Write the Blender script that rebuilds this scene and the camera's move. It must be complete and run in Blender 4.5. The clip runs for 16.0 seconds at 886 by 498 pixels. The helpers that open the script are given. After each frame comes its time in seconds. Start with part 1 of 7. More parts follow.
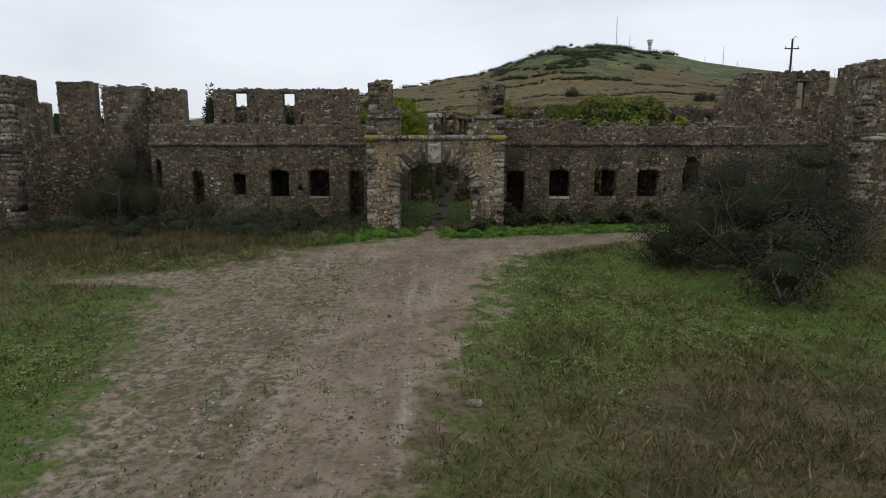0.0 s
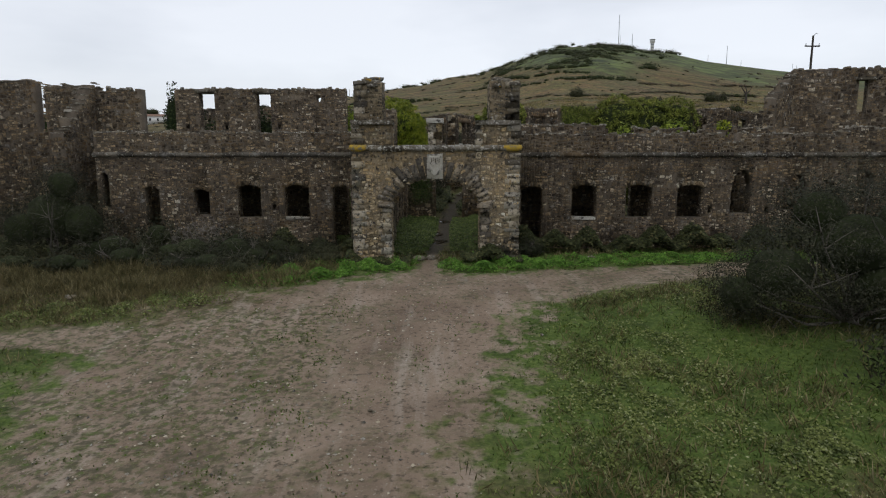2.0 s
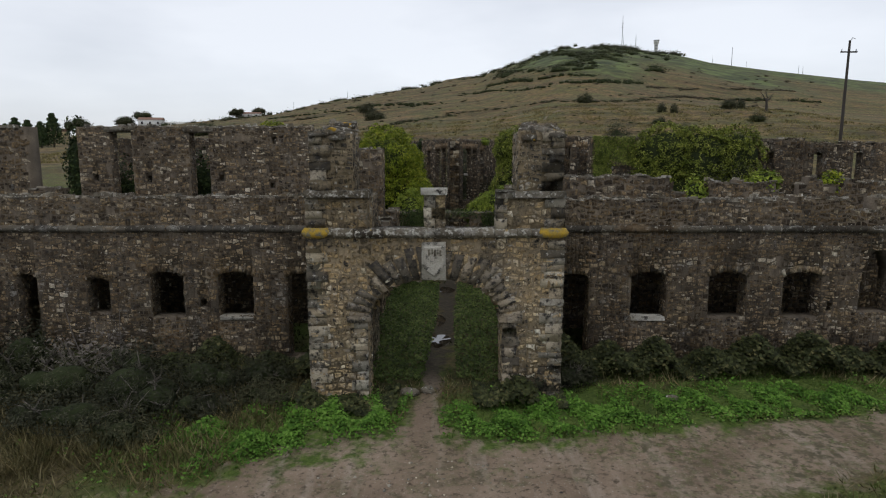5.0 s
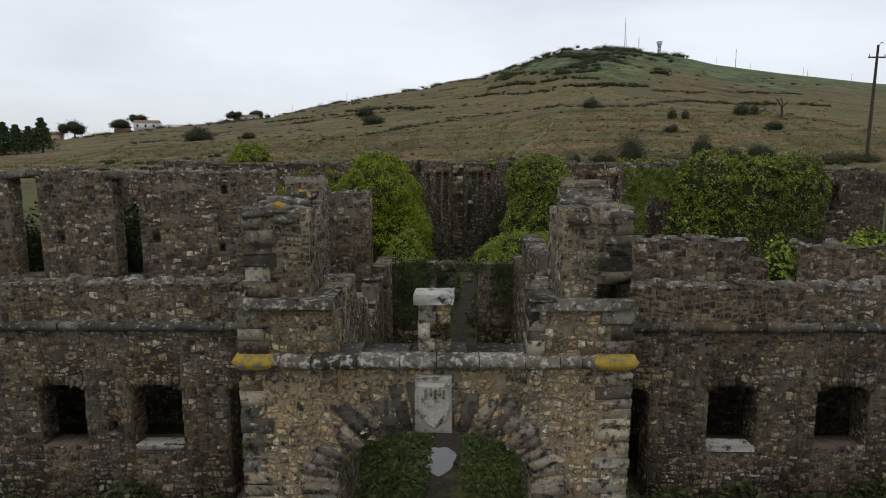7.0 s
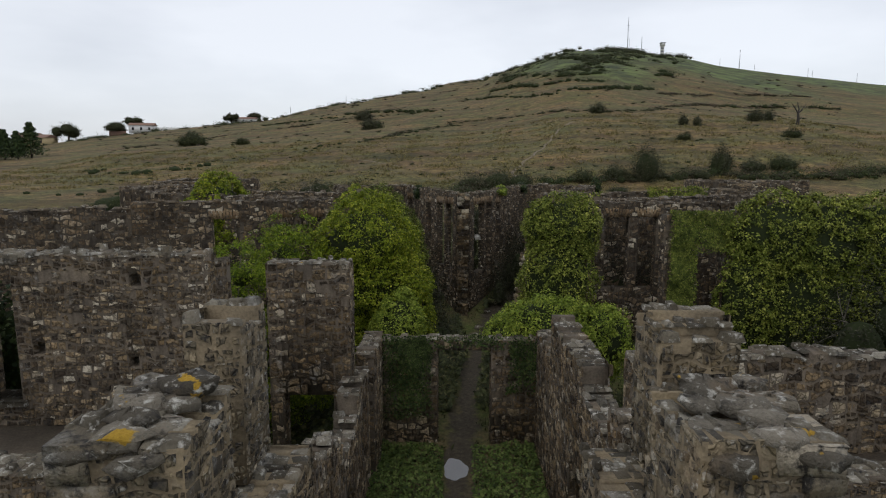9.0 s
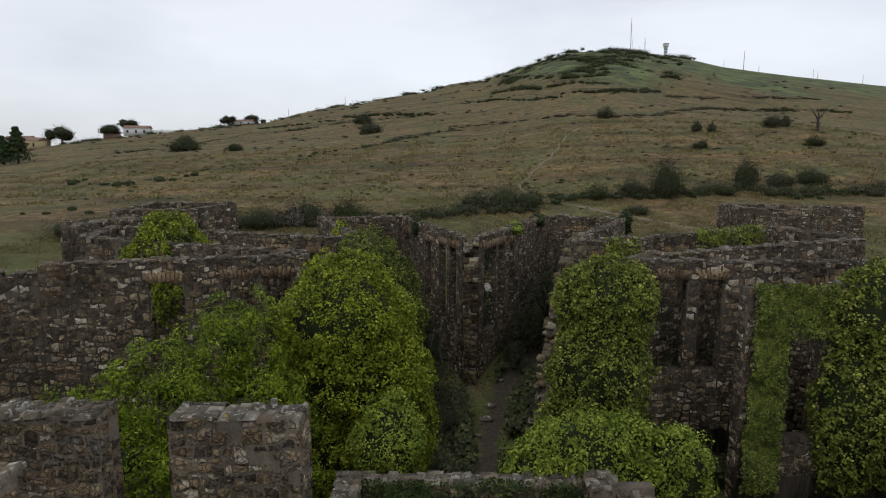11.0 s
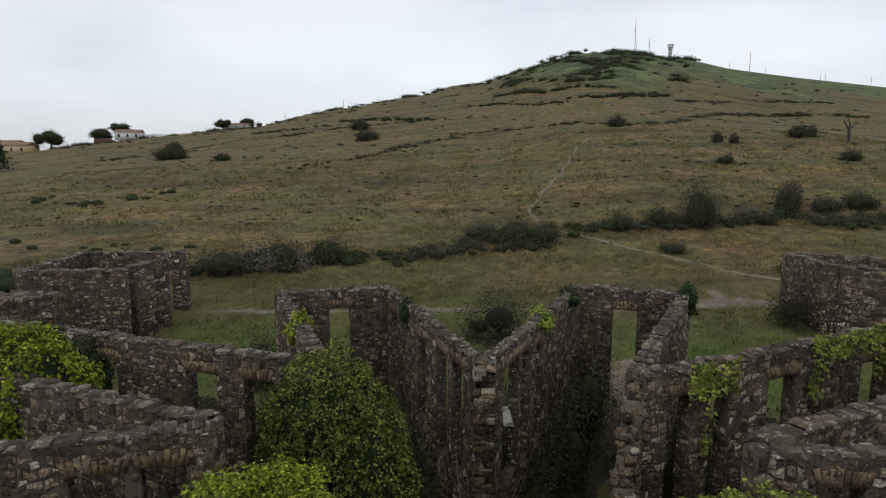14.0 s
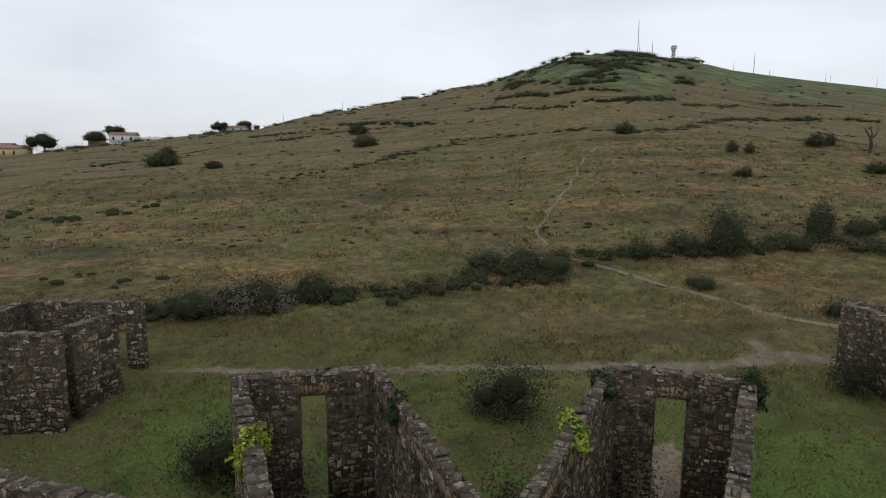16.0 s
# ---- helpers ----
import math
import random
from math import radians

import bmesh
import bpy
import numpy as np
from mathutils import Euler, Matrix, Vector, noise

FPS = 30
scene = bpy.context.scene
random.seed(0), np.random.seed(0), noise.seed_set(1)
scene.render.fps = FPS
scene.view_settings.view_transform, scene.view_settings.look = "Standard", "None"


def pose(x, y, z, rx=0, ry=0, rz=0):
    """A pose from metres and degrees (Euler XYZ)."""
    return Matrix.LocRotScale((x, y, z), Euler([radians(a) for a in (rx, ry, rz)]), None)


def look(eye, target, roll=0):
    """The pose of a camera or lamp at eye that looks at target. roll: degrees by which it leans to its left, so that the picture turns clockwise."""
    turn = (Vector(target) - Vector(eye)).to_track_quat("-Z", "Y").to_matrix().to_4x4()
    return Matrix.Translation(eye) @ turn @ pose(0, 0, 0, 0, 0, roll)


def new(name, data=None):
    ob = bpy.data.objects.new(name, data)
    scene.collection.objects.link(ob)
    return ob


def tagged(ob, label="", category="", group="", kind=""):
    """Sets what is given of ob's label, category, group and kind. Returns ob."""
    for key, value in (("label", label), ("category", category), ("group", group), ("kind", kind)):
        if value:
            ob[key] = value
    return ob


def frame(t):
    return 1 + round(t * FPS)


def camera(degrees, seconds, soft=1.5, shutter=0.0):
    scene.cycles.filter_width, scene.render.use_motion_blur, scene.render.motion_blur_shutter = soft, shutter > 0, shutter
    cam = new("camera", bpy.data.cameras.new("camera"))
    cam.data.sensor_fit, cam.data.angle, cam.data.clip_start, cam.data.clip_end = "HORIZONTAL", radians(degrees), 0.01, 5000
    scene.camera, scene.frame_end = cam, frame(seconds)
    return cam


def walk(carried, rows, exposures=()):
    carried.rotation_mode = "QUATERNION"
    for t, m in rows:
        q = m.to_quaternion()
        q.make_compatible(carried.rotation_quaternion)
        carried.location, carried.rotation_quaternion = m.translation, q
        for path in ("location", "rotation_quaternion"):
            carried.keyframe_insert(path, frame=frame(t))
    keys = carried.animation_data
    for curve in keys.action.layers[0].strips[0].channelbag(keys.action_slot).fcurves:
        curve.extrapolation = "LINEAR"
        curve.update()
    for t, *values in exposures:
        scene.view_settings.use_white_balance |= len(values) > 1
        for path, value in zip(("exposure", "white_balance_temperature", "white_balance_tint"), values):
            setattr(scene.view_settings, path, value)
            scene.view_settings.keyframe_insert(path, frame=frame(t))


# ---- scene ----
cam = camera(72.0, 16.0, soft=1.1)
METRES, EYE, TILT, LEAN, TURN = 35.2, 4.096, -8.75, 0.0, 0.0
ROWS = [
    (0.0, 0.0000, 0.0000, 0.0000, 0.00, -0.00, 0.00),
    (0.5, -0.0007, 0.0415, 0.0064, -0.01, 0.01, 0.00),
    (1.0, -0.0014, 0.0835, 0.0123, 0.01, 0.02, 0.02),
    (1.5, -0.0018, 0.1256, 0.0223, 0.02, 0.02, 0.02),
    (2.0, -0.0025, 0.1668, 0.0434, 0.02, -0.01, 0.00),
    (2.5, -0.0032, 0.2091, 0.0638, 0.04, -0.02, 0.01),
    (3.0, -0.0040, 0.2531, 0.0823, 0.02, 0.00, -0.01),
    (3.5, -0.0043, 0.2980, 0.1001, 0.04, -0.02, -0.01),
    (4.0, -0.0045, 0.3425, 0.1181, 0.03, -0.02, -0.02),
    (6.5, -0.0070, 0.5552, 0.2106, 0.04, 0.02, -0.07),
    (7.0, -0.0075, 0.5970, 0.2279, 0.06, 0.04, -0.09),
    (7.5, -0.0078, 0.6382, 0.2454, 0.06, 0.03, -0.10),
    (8.0, -0.0088, 0.6786, 0.2629, 0.07, 0.07, -0.12),
    (8.5, -0.0099, 0.7182, 0.2810, 0.08, 0.06, -0.11),
    (9.0, -0.0111, 0.7592, 0.2986, 0.10, 0.07, -0.11),
    (11.5, -0.0157, 0.9832, 0.3889, 0.15, 0.10, -0.14),
    (12.0, -0.0160, 1.0275, 0.4067, 0.15, 0.10, -0.15),
    (12.5, -0.0156, 1.0707, 0.4241, 0.16, 0.11, -0.16),
    (13.0, -0.0146, 1.1132, 0.4423, 0.16, 0.11, -0.18),
    (13.5, -0.0137, 1.1555, 0.4601, 0.17, 0.12, -0.17),
    (14.0, -0.0147, 1.1956, 0.4776, 0.20, 0.12, -0.16),
    (14.5, -0.0162, 1.2345, 0.4956, 0.21, 0.10, -0.17),
    (15.0, -0.0162, 1.2750, 0.5141, 0.22, 0.11, -0.21),
    (15.5, -0.0161, 1.3147, 0.5334, 0.23, 0.12, -0.22),
    (16.0, -0.0155, 1.3538, 0.5518, 0.24, 0.13, -0.24),
]
walk(cam, [(t, pose(0, 0, EYE, TILT, LEAN, TURN) @ pose(METRES * x, METRES * y, METRES * z, 90 + pitch, roll, yaw)) for t, x, y, z, yaw, pitch, roll in ROWS])

# ---- light ----
world = bpy.data.worlds.new("overcast")
scene.world = world
world.use_nodes = True
wn = world.node_tree.nodes
wl = world.node_tree.links
wn.clear()
w_out = wn.new("ShaderNodeOutputWorld")
w_bg = wn.new("ShaderNodeBackground")
w_sky = wn.new("ShaderNodeTexSky")
w_sky.sky_type, w_sky.sun_disc = "NISHITA", False
w_sky.sun_elevation, w_sky.sun_rotation = radians(48), radians(200)
w_coord = wn.new("ShaderNodeTexCoord")
w_map = wn.new("ShaderNodeMapping")
w_map.inputs["Scale"].default_value = (1.0, 1.0, 3.2)
w_noise = wn.new("ShaderNodeTexNoise")
w_noise.inputs["Scale"].default_value, w_noise.inputs["Detail"].default_value = 1.7, 5.0
w_noise.inputs["Roughness"].default_value = 0.5
w_ramp = wn.new("ShaderNodeValToRGB")
w_ramp.color_ramp.elements[0].position, w_ramp.color_ramp.elements[0].color = 0.32, (0.54, 0.565, 0.62, 1)
w_ramp.color_ramp.elements[1].position, w_ramp.color_ramp.elements[1].color = 0.66, (0.79, 0.81, 0.86, 1)
w_scale = wn.new("ShaderNodeVectorMath")
w_scale.operation = "SCALE"
w_scale.inputs["Scale"].default_value = 0.02
w_add = wn.new("ShaderNodeVectorMath")
wl.new(w_coord.outputs["Generated"], w_map.inputs["Vector"])
wl.new(w_map.outputs["Vector"], w_noise.inputs["Vector"])
wl.new(w_noise.outputs["Fac"], w_ramp.inputs["Fac"])
wl.new(w_sky.outputs["Color"], w_scale.inputs[0])
wl.new(w_scale.outputs["Vector"], w_add.inputs[0])
wl.new(w_ramp.outputs["Color"], w_add.inputs[1])
wl.new(w_add.outputs["Vector"], w_bg.inputs["Color"])
w_bg.inputs["Strength"].default_value = 1.0
wl.new(w_bg.outputs["Background"], w_out.inputs["Surface"])

sun = new("sun", bpy.data.lights.new("sun", "SUN"))
sun.data.energy, sun.data.angle, sun.data.color = 0.5, radians(25), (1.0, 0.97, 0.92)
sun.matrix_world = look((0, 0, 60), (9, 22, 0))

# ---- materials ----
U = 0.8  # metres in one unit of the plan below


def shader(name, rough=0.9):
    m = bpy.data.materials.new(name)
    m.use_nodes = True
    n, l = m.node_tree.nodes, m.node_tree.links
    b = n["Principled BSDF"]
    b.inputs["Roughness"].default_value = rough
    b.inputs["Specular IOR Level"].default_value = 0.25
    return m, n, l, b


def tex_noise(n, l, scale, detail=4.0, rough=0.55, vector=None):
    t = n.new("ShaderNodeTexNoise")
    t.inputs["Scale"].default_value, t.inputs["Detail"].default_value, t.inputs["Roughness"].default_value = scale, detail, rough
    if vector is None:
        vector = n.new("ShaderNodeNewGeometry").outputs["Position"]
    l.new(vector, t.inputs["Vector"])
    return t.outputs["Fac"]


def ramp(n, l, fac, stops):
    r = n.new("ShaderNodeValToRGB")
    e = r.color_ramp.elements
    while len(e) < len(stops):
        e.new(0.5)
    for k, (p, c) in zip(e, stops):
        k.position, k.color = p, (*c, 1)
    l.new(fac, r.inputs["Fac"])
    return r.outputs["Color"]


def mix(n, l, fac, a, b, mode="MIX"):
    m = n.new("ShaderNodeMix")
    m.data_type, m.blend_type = "RGBA", mode
    for key, v in ((0, fac), (6, a), (7, b)):
        if hasattr(v, "links"):
            l.new(v, m.inputs[key])
        else:
            m.inputs[key].default_value = v if key == 0 else (*v, 1)
    return m.outputs[2]


def bump(n, l, b, height, strength, dist):
    k = n.new("ShaderNodeBump")
    k.inputs["Strength"].default_value, k.inputs["Distance"].default_value = strength, dist
    l.new(height, k.inputs["Height"])
    l.new(k.outputs["Normal"], b.inputs["Normal"])


def limits(n, l, fac, lo, hi):
    r = n.new("ShaderNodeMapRange")
    r.inputs["From Min"].default_value, r.inputs["From Max"].default_value = lo, hi
    l.new(fac, r.inputs["Value"])
    return r.outputs["Result"]


def stone_material(name, stops, lichen=0.5, single=False, chips=0.0, warm_at=(0.60, 0.78), warm_tone=(0.30, 0.19, 0.09), orange=0.0, grime=0.0):
    """Rubble stone: each stone its own tone, black and pale crusts, dark streaks, rough grain."""
    m, n, l, b = shader(name, 0.92)
    if single:
        tone = n.new("ShaderNodeObjectInfo").outputs["Random"]
    else:
        tone = n.new("ShaderNodeNewGeometry").outputs["Random Per Island"]
    col = ramp(n, l, tone, stops)
    edge = None
    if chips:
        shift = n.new("ShaderNodeTexNoise")
        shift.inputs["Scale"].default_value = 3.0
        move = n.new("ShaderNodeVectorMath")
        move.operation = "MULTIPLY_ADD"
        move.inputs[1].default_value = (0.22, 0.22, 0.22)
        where = n.new("ShaderNodeNewGeometry").outputs["Position"]
        l.new(where, shift.inputs["Vector"])
        l.new(shift.outputs["Color"], move.inputs[0])
        l.new(where, move.inputs[2])
        cell = n.new("ShaderNodeTexVoronoi")
        rim = n.new("ShaderNodeTexVoronoi")
        rim.feature = "DISTANCE_TO_EDGE"
        for k in (cell, rim):
            k.inputs["Scale"].default_value = chips
            l.new(move.outputs["Vector"], k.inputs["Vector"])
        part_rgb = n.new("ShaderNodeSeparateColor")
        l.new(cell.outputs["Color"], part_rgb.inputs["Color"])
        col = mix(n, l, 0.42, col, ramp(n, l, part_rgb.outputs[0], [(0.0, (0.55, 0.54, 0.5)), (0.4, (1.0, 0.98, 0.9)), (0.85, (1.45, 1.4, 1.2)), (1.0, (1.9, 1.85, 1.65))]), "MULTIPLY")
        edge = limits(n, l, rim.outputs["Distance"], 0.01, 0.10)
        col = mix(n, l, edge, mix(n, l, 0.5, col, (0.33, 0.31, 0.29), "MULTIPLY"), col)
    big = tex_noise(n, l, 0.35, 5.0)
    col = mix(n, l, limits(n, l, big, 0.42, 0.68), col, (0.45, 0.41, 0.34), "MULTIPLY")
    warm = tex_noise(n, l, 0.6, 3.0)
    tinted = mix(n, l, 0.6, col, warm_tone)
    col = mix(n, l, limits(n, l, warm, *warm_at), col, tinted)
    frost = tex_noise(n, l, 1.5, 7.0, 0.68)
    frosted = mix(n, l, 0.55, col, (0.38, 0.37, 0.34))
    col = mix(n, l, limits(n, l, frost, 0.56, 0.68), col, frosted)
    crust = tex_noise(n, l, 5.5, 6.0, 0.65)
    col = mix(n, l, limits(n, l, crust, 0.53 - grime, 0.66 - grime), col, (0.045, 0.041, 0.036))
    pale = tex_noise(n, l, 8.0, 5.0, 0.6)
    col = mix(n, l, limits(n, l, pale, 0.66 - 0.1 * lichen, 0.80 - 0.1 * lichen), col, (0.52, 0.50, 0.44))
    if orange:
        crusted = tex_noise(n, l, 2.6, 4.0, 0.55)
        col = mix(n, l, limits(n, l, crusted, 0.74 - orange, 0.77 - orange), col, (0.42, 0.26, 0.035))
    grain = tex_noise(n, l, 34.0, 3.0)
    col = mix(n, l, 0.5, col, ramp(n, l, grain, [(0.3, (0.45, 0.45, 0.45)), (0.7, (1, 1, 1))]), "MULTIPLY")
    l.new(col, b.inputs["Base Color"])
    if edge is None:
        rough_h = n.new("ShaderNodeMath")
        rough_h.operation = "MULTIPLY_ADD"
        l.new(crust, rough_h.inputs[0])
        rough_h.inputs[1].default_value = 2.0
        l.new(grain, rough_h.inputs[2])
        bump(n, l, b, rough_h.outputs[0], 0.9, 0.03)
    else:
        rough_h = n.new("ShaderNodeMath")
        rough_h.operation = "MULTIPLY_ADD"
        l.new(edge, rough_h.inputs[0])
        rough_h.inputs[1].default_value = 1.6
        l.new(grain, rough_h.inputs[2])
        bump(n, l, b, rough_h.outputs[0], 0.9, 0.025)
    return m


STONE_TONES = [(0.0, (0.058, 0.043, 0.03)), (0.25, (0.132, 0.10, 0.066)), (0.5, (0.218, 0.165, 0.106)), (0.75, (0.31, 0.227, 0.136)), (0.9, (0.40, 0.324, 0.222)), (1.0, (0.60, 0.54, 0.44))]
GATE_TONES = [(0.0, (0.15, 0.127, 0.093)), (0.25, (0.33, 0.274, 0.19)), (0.5, (0.46, 0.366, 0.23)), (0.75, (0.54, 0.41, 0.235)), (0.9, (0.57, 0.49, 0.355)), (1.0, (0.70, 0.66, 0.56))]
QUOIN_TONES = [(0.0, (0.239, 0.221, 0.179)), (0.5, (0.383, 0.347, 0.275)), (0.85, (0.514, 0.443, 0.317)), (1.0, (0.622, 0.562, 0.443))]
RING_TONES = [(0.0, (0.125, 0.11, 0.088)), (0.5, (0.25, 0.215, 0.165)), (1.0, (0.46, 0.39, 0.29))]
BRICK_TONES = [(0.0, (0.20, 0.14, 0.085)), (0.5, (0.30, 0.20, 0.11)), (1.0, (0.38, 0.28, 0.17))]
TOP_TONES = [(0.0, (0.085, 0.076, 0.058)), (0.4, (0.175, 0.155, 0.118)), (0.8, (0.27, 0.24, 0.185)), (1.0, (0.42, 0.395, 0.33))]
M_STONE = stone_material("rubble_stone", STONE_TONES, 0.35, False, 9.0)
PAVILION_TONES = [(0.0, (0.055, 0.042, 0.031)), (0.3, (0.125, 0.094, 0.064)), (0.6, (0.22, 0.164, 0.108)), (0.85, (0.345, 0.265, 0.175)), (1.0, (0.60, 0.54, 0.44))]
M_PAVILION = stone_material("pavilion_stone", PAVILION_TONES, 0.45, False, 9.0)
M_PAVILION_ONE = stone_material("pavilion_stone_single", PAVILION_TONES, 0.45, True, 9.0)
M_STONE_ONE = stone_material("rubble_stone_single", STONE_TONES, 0.35, True, 9.0)
M_GATE = stone_material("gate_stone", GATE_TONES, 0.45, False, 8.0, (0.46, 0.66), (0.52, 0.36, 0.175), grime=0.03)
M_GATE_ONE = stone_material("gate_stone_single", GATE_TONES, 0.45, True, 8.0, (0.46, 0.66), (0.52, 0.36, 0.175), grime=0.03)
M_QUOIN = stone_material("dressed_stone", QUOIN_TONES, 0.6, grime=0.03)
M_QUOIN_ONE = stone_material("dressed_stone_single", QUOIN_TONES, 0.6, True, grime=0.03)
PIER_TONES = [(0.0, (0.10, 0.087, 0.066)), (0.3, (0.19, 0.163, 0.12)), (0.6, (0.29, 0.245, 0.172)), (0.85, (0.40, 0.33, 0.225)), (1.0, (0.54, 0.49, 0.40))]
M_PIER = stone_material("pier_stone", PIER_TONES, 0.6, False, 8.0, grime=0.04)
M_PIER_ONE = stone_material("pier_stone_single", PIER_TONES, 0.6, True, grime=0.05)
M_CREST = stone_material("lichened_crest", [(0.0, (0.08, 0.07, 0.055)), (0.6, (0.16, 0.142, 0.112)), (1.0, (0.30, 0.27, 0.22))], 1.1, True, orange=0.12)
M_COURSE = stone_material("dark_course", [(0.0, (0.06, 0.054, 0.045)), (0.6, (0.115, 0.102, 0.083)), (1.0, (0.2, 0.18, 0.145))], 0.9)
M_RING = stone_material("arch_stone", RING_TONES, 0.3, True, grime=0.05)
M_BRICK = stone_material("ochre_voussoir", BRICK_TONES, 0.2, True)
M_TOP = stone_material("weathered_top", TOP_TONES, 1.0, orange=0.02)
M_TOP_BROWN = stone_material("brown_top", [(0.0, (0.07, 0.056, 0.04)), (0.4, (0.135, 0.108, 0.076)), (0.8, (0.215, 0.175, 0.125)), (1.0, (0.36, 0.32, 0.26))], 0.9, orange=0.01)
M_LEDGE = stone_material("lichened_ledge", [(0.0, (0.10, 0.088, 0.068)), (0.6, (0.175, 0.155, 0.12)), (1.0, (0.26, 0.232, 0.18))], 1.5, orange=0.03)
M_PALE = stone_material("pale_carved_stone", [(0.0, (0.52, 0.50, 0.44)), (1.0, (0.60, 0.57, 0.50))], 0.8, True)


def mortar_material(name, tones):
    m, n, l, b = shader(name, 0.95)
    f = tex_noise(n, l, 1.2, 6.0)
    col = ramp(n, l, f, [(0.3, tones[0]), (0.55, tones[1]), (0.75, tones[2])])
    g = tex_noise(n, l, 22.0, 4.0)
    col = mix(n, l, 0.6, col, ramp(n, l, g, [(0.3, (0.4, 0.4, 0.4)), (0.7, (1, 1, 1))]), "MULTIPLY")
    l.new(col, b.inputs["Base Color"])
    bump(n, l, b, g, 0.8, 0.03)
    return m


M_MORTAR = mortar_material("old_mortar", [(0.085, 0.07, 0.053), (0.145, 0.118, 0.087), (0.22, 0.175, 0.12)])
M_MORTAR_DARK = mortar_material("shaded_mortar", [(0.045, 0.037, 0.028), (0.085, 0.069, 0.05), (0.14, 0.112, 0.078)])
M_MORTAR_OCHRE = mortar_material("ochre_mortar", [(0.15, 0.12, 0.08), (0.26, 0.205, 0.13), (0.36, 0.28, 0.165)])


def leaf_material(name, stops, trans=0.15):
    m, n, l, b = shader(name, 0.6)
    tone = n.new("ShaderNodeNewGeometry").outputs["Random Per Island"]
    col = ramp(n, l, tone, stops)
    patch = tex_noise(n, l, 0.9, 3.0)
    col = mix(n, l, limits(n, l, patch, 0.35, 0.7), col, (0.6, 0.65, 0.55), "MULTIPLY")
    # noise darkens the leaf colour, standing for shaded gaps between leaf clumps
    tuft = tex_noise(n, l, 3.6, 3.0)
    col = mix(n, l, limits(n, l, tuft, 0.48, 0.62), col, (0.5, 0.55, 0.5), "MULTIPLY")
    l.new(col, b.inputs["Base Color"])
    b.inputs["Specular IOR Level"].default_value = 0.12
    return m


M_IVY = leaf_material("ivy_leaf", [(0.0, (0.085, 0.120, 0.008)), (0.45, (0.185, 0.23, 0.015)), (0.85, (0.30, 0.325, 0.026)), (1.0, (0.43, 0.42, 0.055))])
M_IVY_GREEN = leaf_material("ivy_leaf_green", [(0.0, (0.078, 0.098, 0.014)), (0.5, (0.165, 0.195, 0.03)), (0.85, (0.27, 0.29, 0.05)), (1.0, (0.42, 0.42, 0.10))])
M_IVY_MID = leaf_material("ivy_leaf_olive", [(0.0, (0.05, 0.07, 0.012)), (0.5, (0.11, 0.138, 0.024)), (0.85, (0.19, 0.21, 0.04)), (1.0, (0.30, 0.30, 0.07))])
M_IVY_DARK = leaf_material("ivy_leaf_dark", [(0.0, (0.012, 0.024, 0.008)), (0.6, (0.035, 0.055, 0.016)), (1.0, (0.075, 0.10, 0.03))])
M_SHRUB = leaf_material("broom_leaf", [(0.0, (0.11, 0.155, 0.02)), (0.5, (0.22, 0.28, 0.035)), (1.0, (0.34, 0.38, 0.06))])
M_BROOM = leaf_material("broom_feather", [(0.0, (0.06, 0.10, 0.006)), (0.5, (0.14, 0.20, 0.010)), (0.85, (0.235, 0.29, 0.018)), (1.0, (0.34, 0.37, 0.04))])
M_OLIVE = leaf_material("scrub_leaf", [(0.0, (0.034, 0.036, 0.018)), (0.6, (0.066, 0.066, 0.034)), (1.0, (0.11, 0.10, 0.056))])
M_DUSK = leaf_material("dark_bush_leaf", [(0.0, (0.02, 0.021, 0.012)), (0.6, (0.042, 0.043, 0.025)), (1.0, (0.078, 0.074, 0.045))])
M_BRAMBLE = leaf_material("bramble_leaf", [(0.0, (0.022, 0.026, 0.011)), (0.5, (0.045, 0.052, 0.02)), (0.85, (0.075, 0.082, 0.03)), (1.0, (0.13, 0.115, 0.05))])
M_COURT_WEED = leaf_material("court_weed", [(0.0, (0.034, 0.05, 0.013)), (0.5, (0.075, 0.11, 0.024)), (1.0, (0.14, 0.17, 0.05))])
M_WEED = leaf_material("fresh_weed", [(0.0, (0.05, 0.115, 0.014)), (0.5, (0.095, 0.205, 0.024)), (1.0, (0.17, 0.29, 0.055))])
M_MEADOW_WEED = leaf_material("meadow_weed", [(0.0, (0.075, 0.09, 0.022)), (0.5, (0.14, 0.165, 0.042)), (0.85, (0.20, 0.22, 0.075)), (1.0, (0.29, 0.30, 0.16))])
M_GRASS = leaf_material("green_grass", [(0.0, (0.040, 0.062, 0.011)), (0.4, (0.088, 0.132, 0.02)), (0.75, (0.138, 0.18, 0.036)), (1.0, (0.22, 0.24, 0.09))])
M_TUSSOCK = leaf_material("hill_tussock", [(0.0, (0.12, 0.095, 0.038)), (0.5, (0.22, 0.178, 0.07)), (0.8, (0.29, 0.24, 0.098)), (1.0, (0.38, 0.325, 0.155))])
M_HEDGE = leaf_material("hedge_leaf", [(0.0, (0.018, 0.030, 0.010)), (0.5, (0.045, 0.068, 0.018)), (0.85, (0.08, 0.11, 0.028)), (1.0, (0.14, 0.15, 0.05))])
M_DRY = leaf_material("dry_grass", [(0.0, (0.095, 0.085, 0.036)), (0.5, (0.165, 0.135, 0.06)), (0.8, (0.22, 0.17, 0.085)), (1.0, (0.30, 0.255, 0.15))])


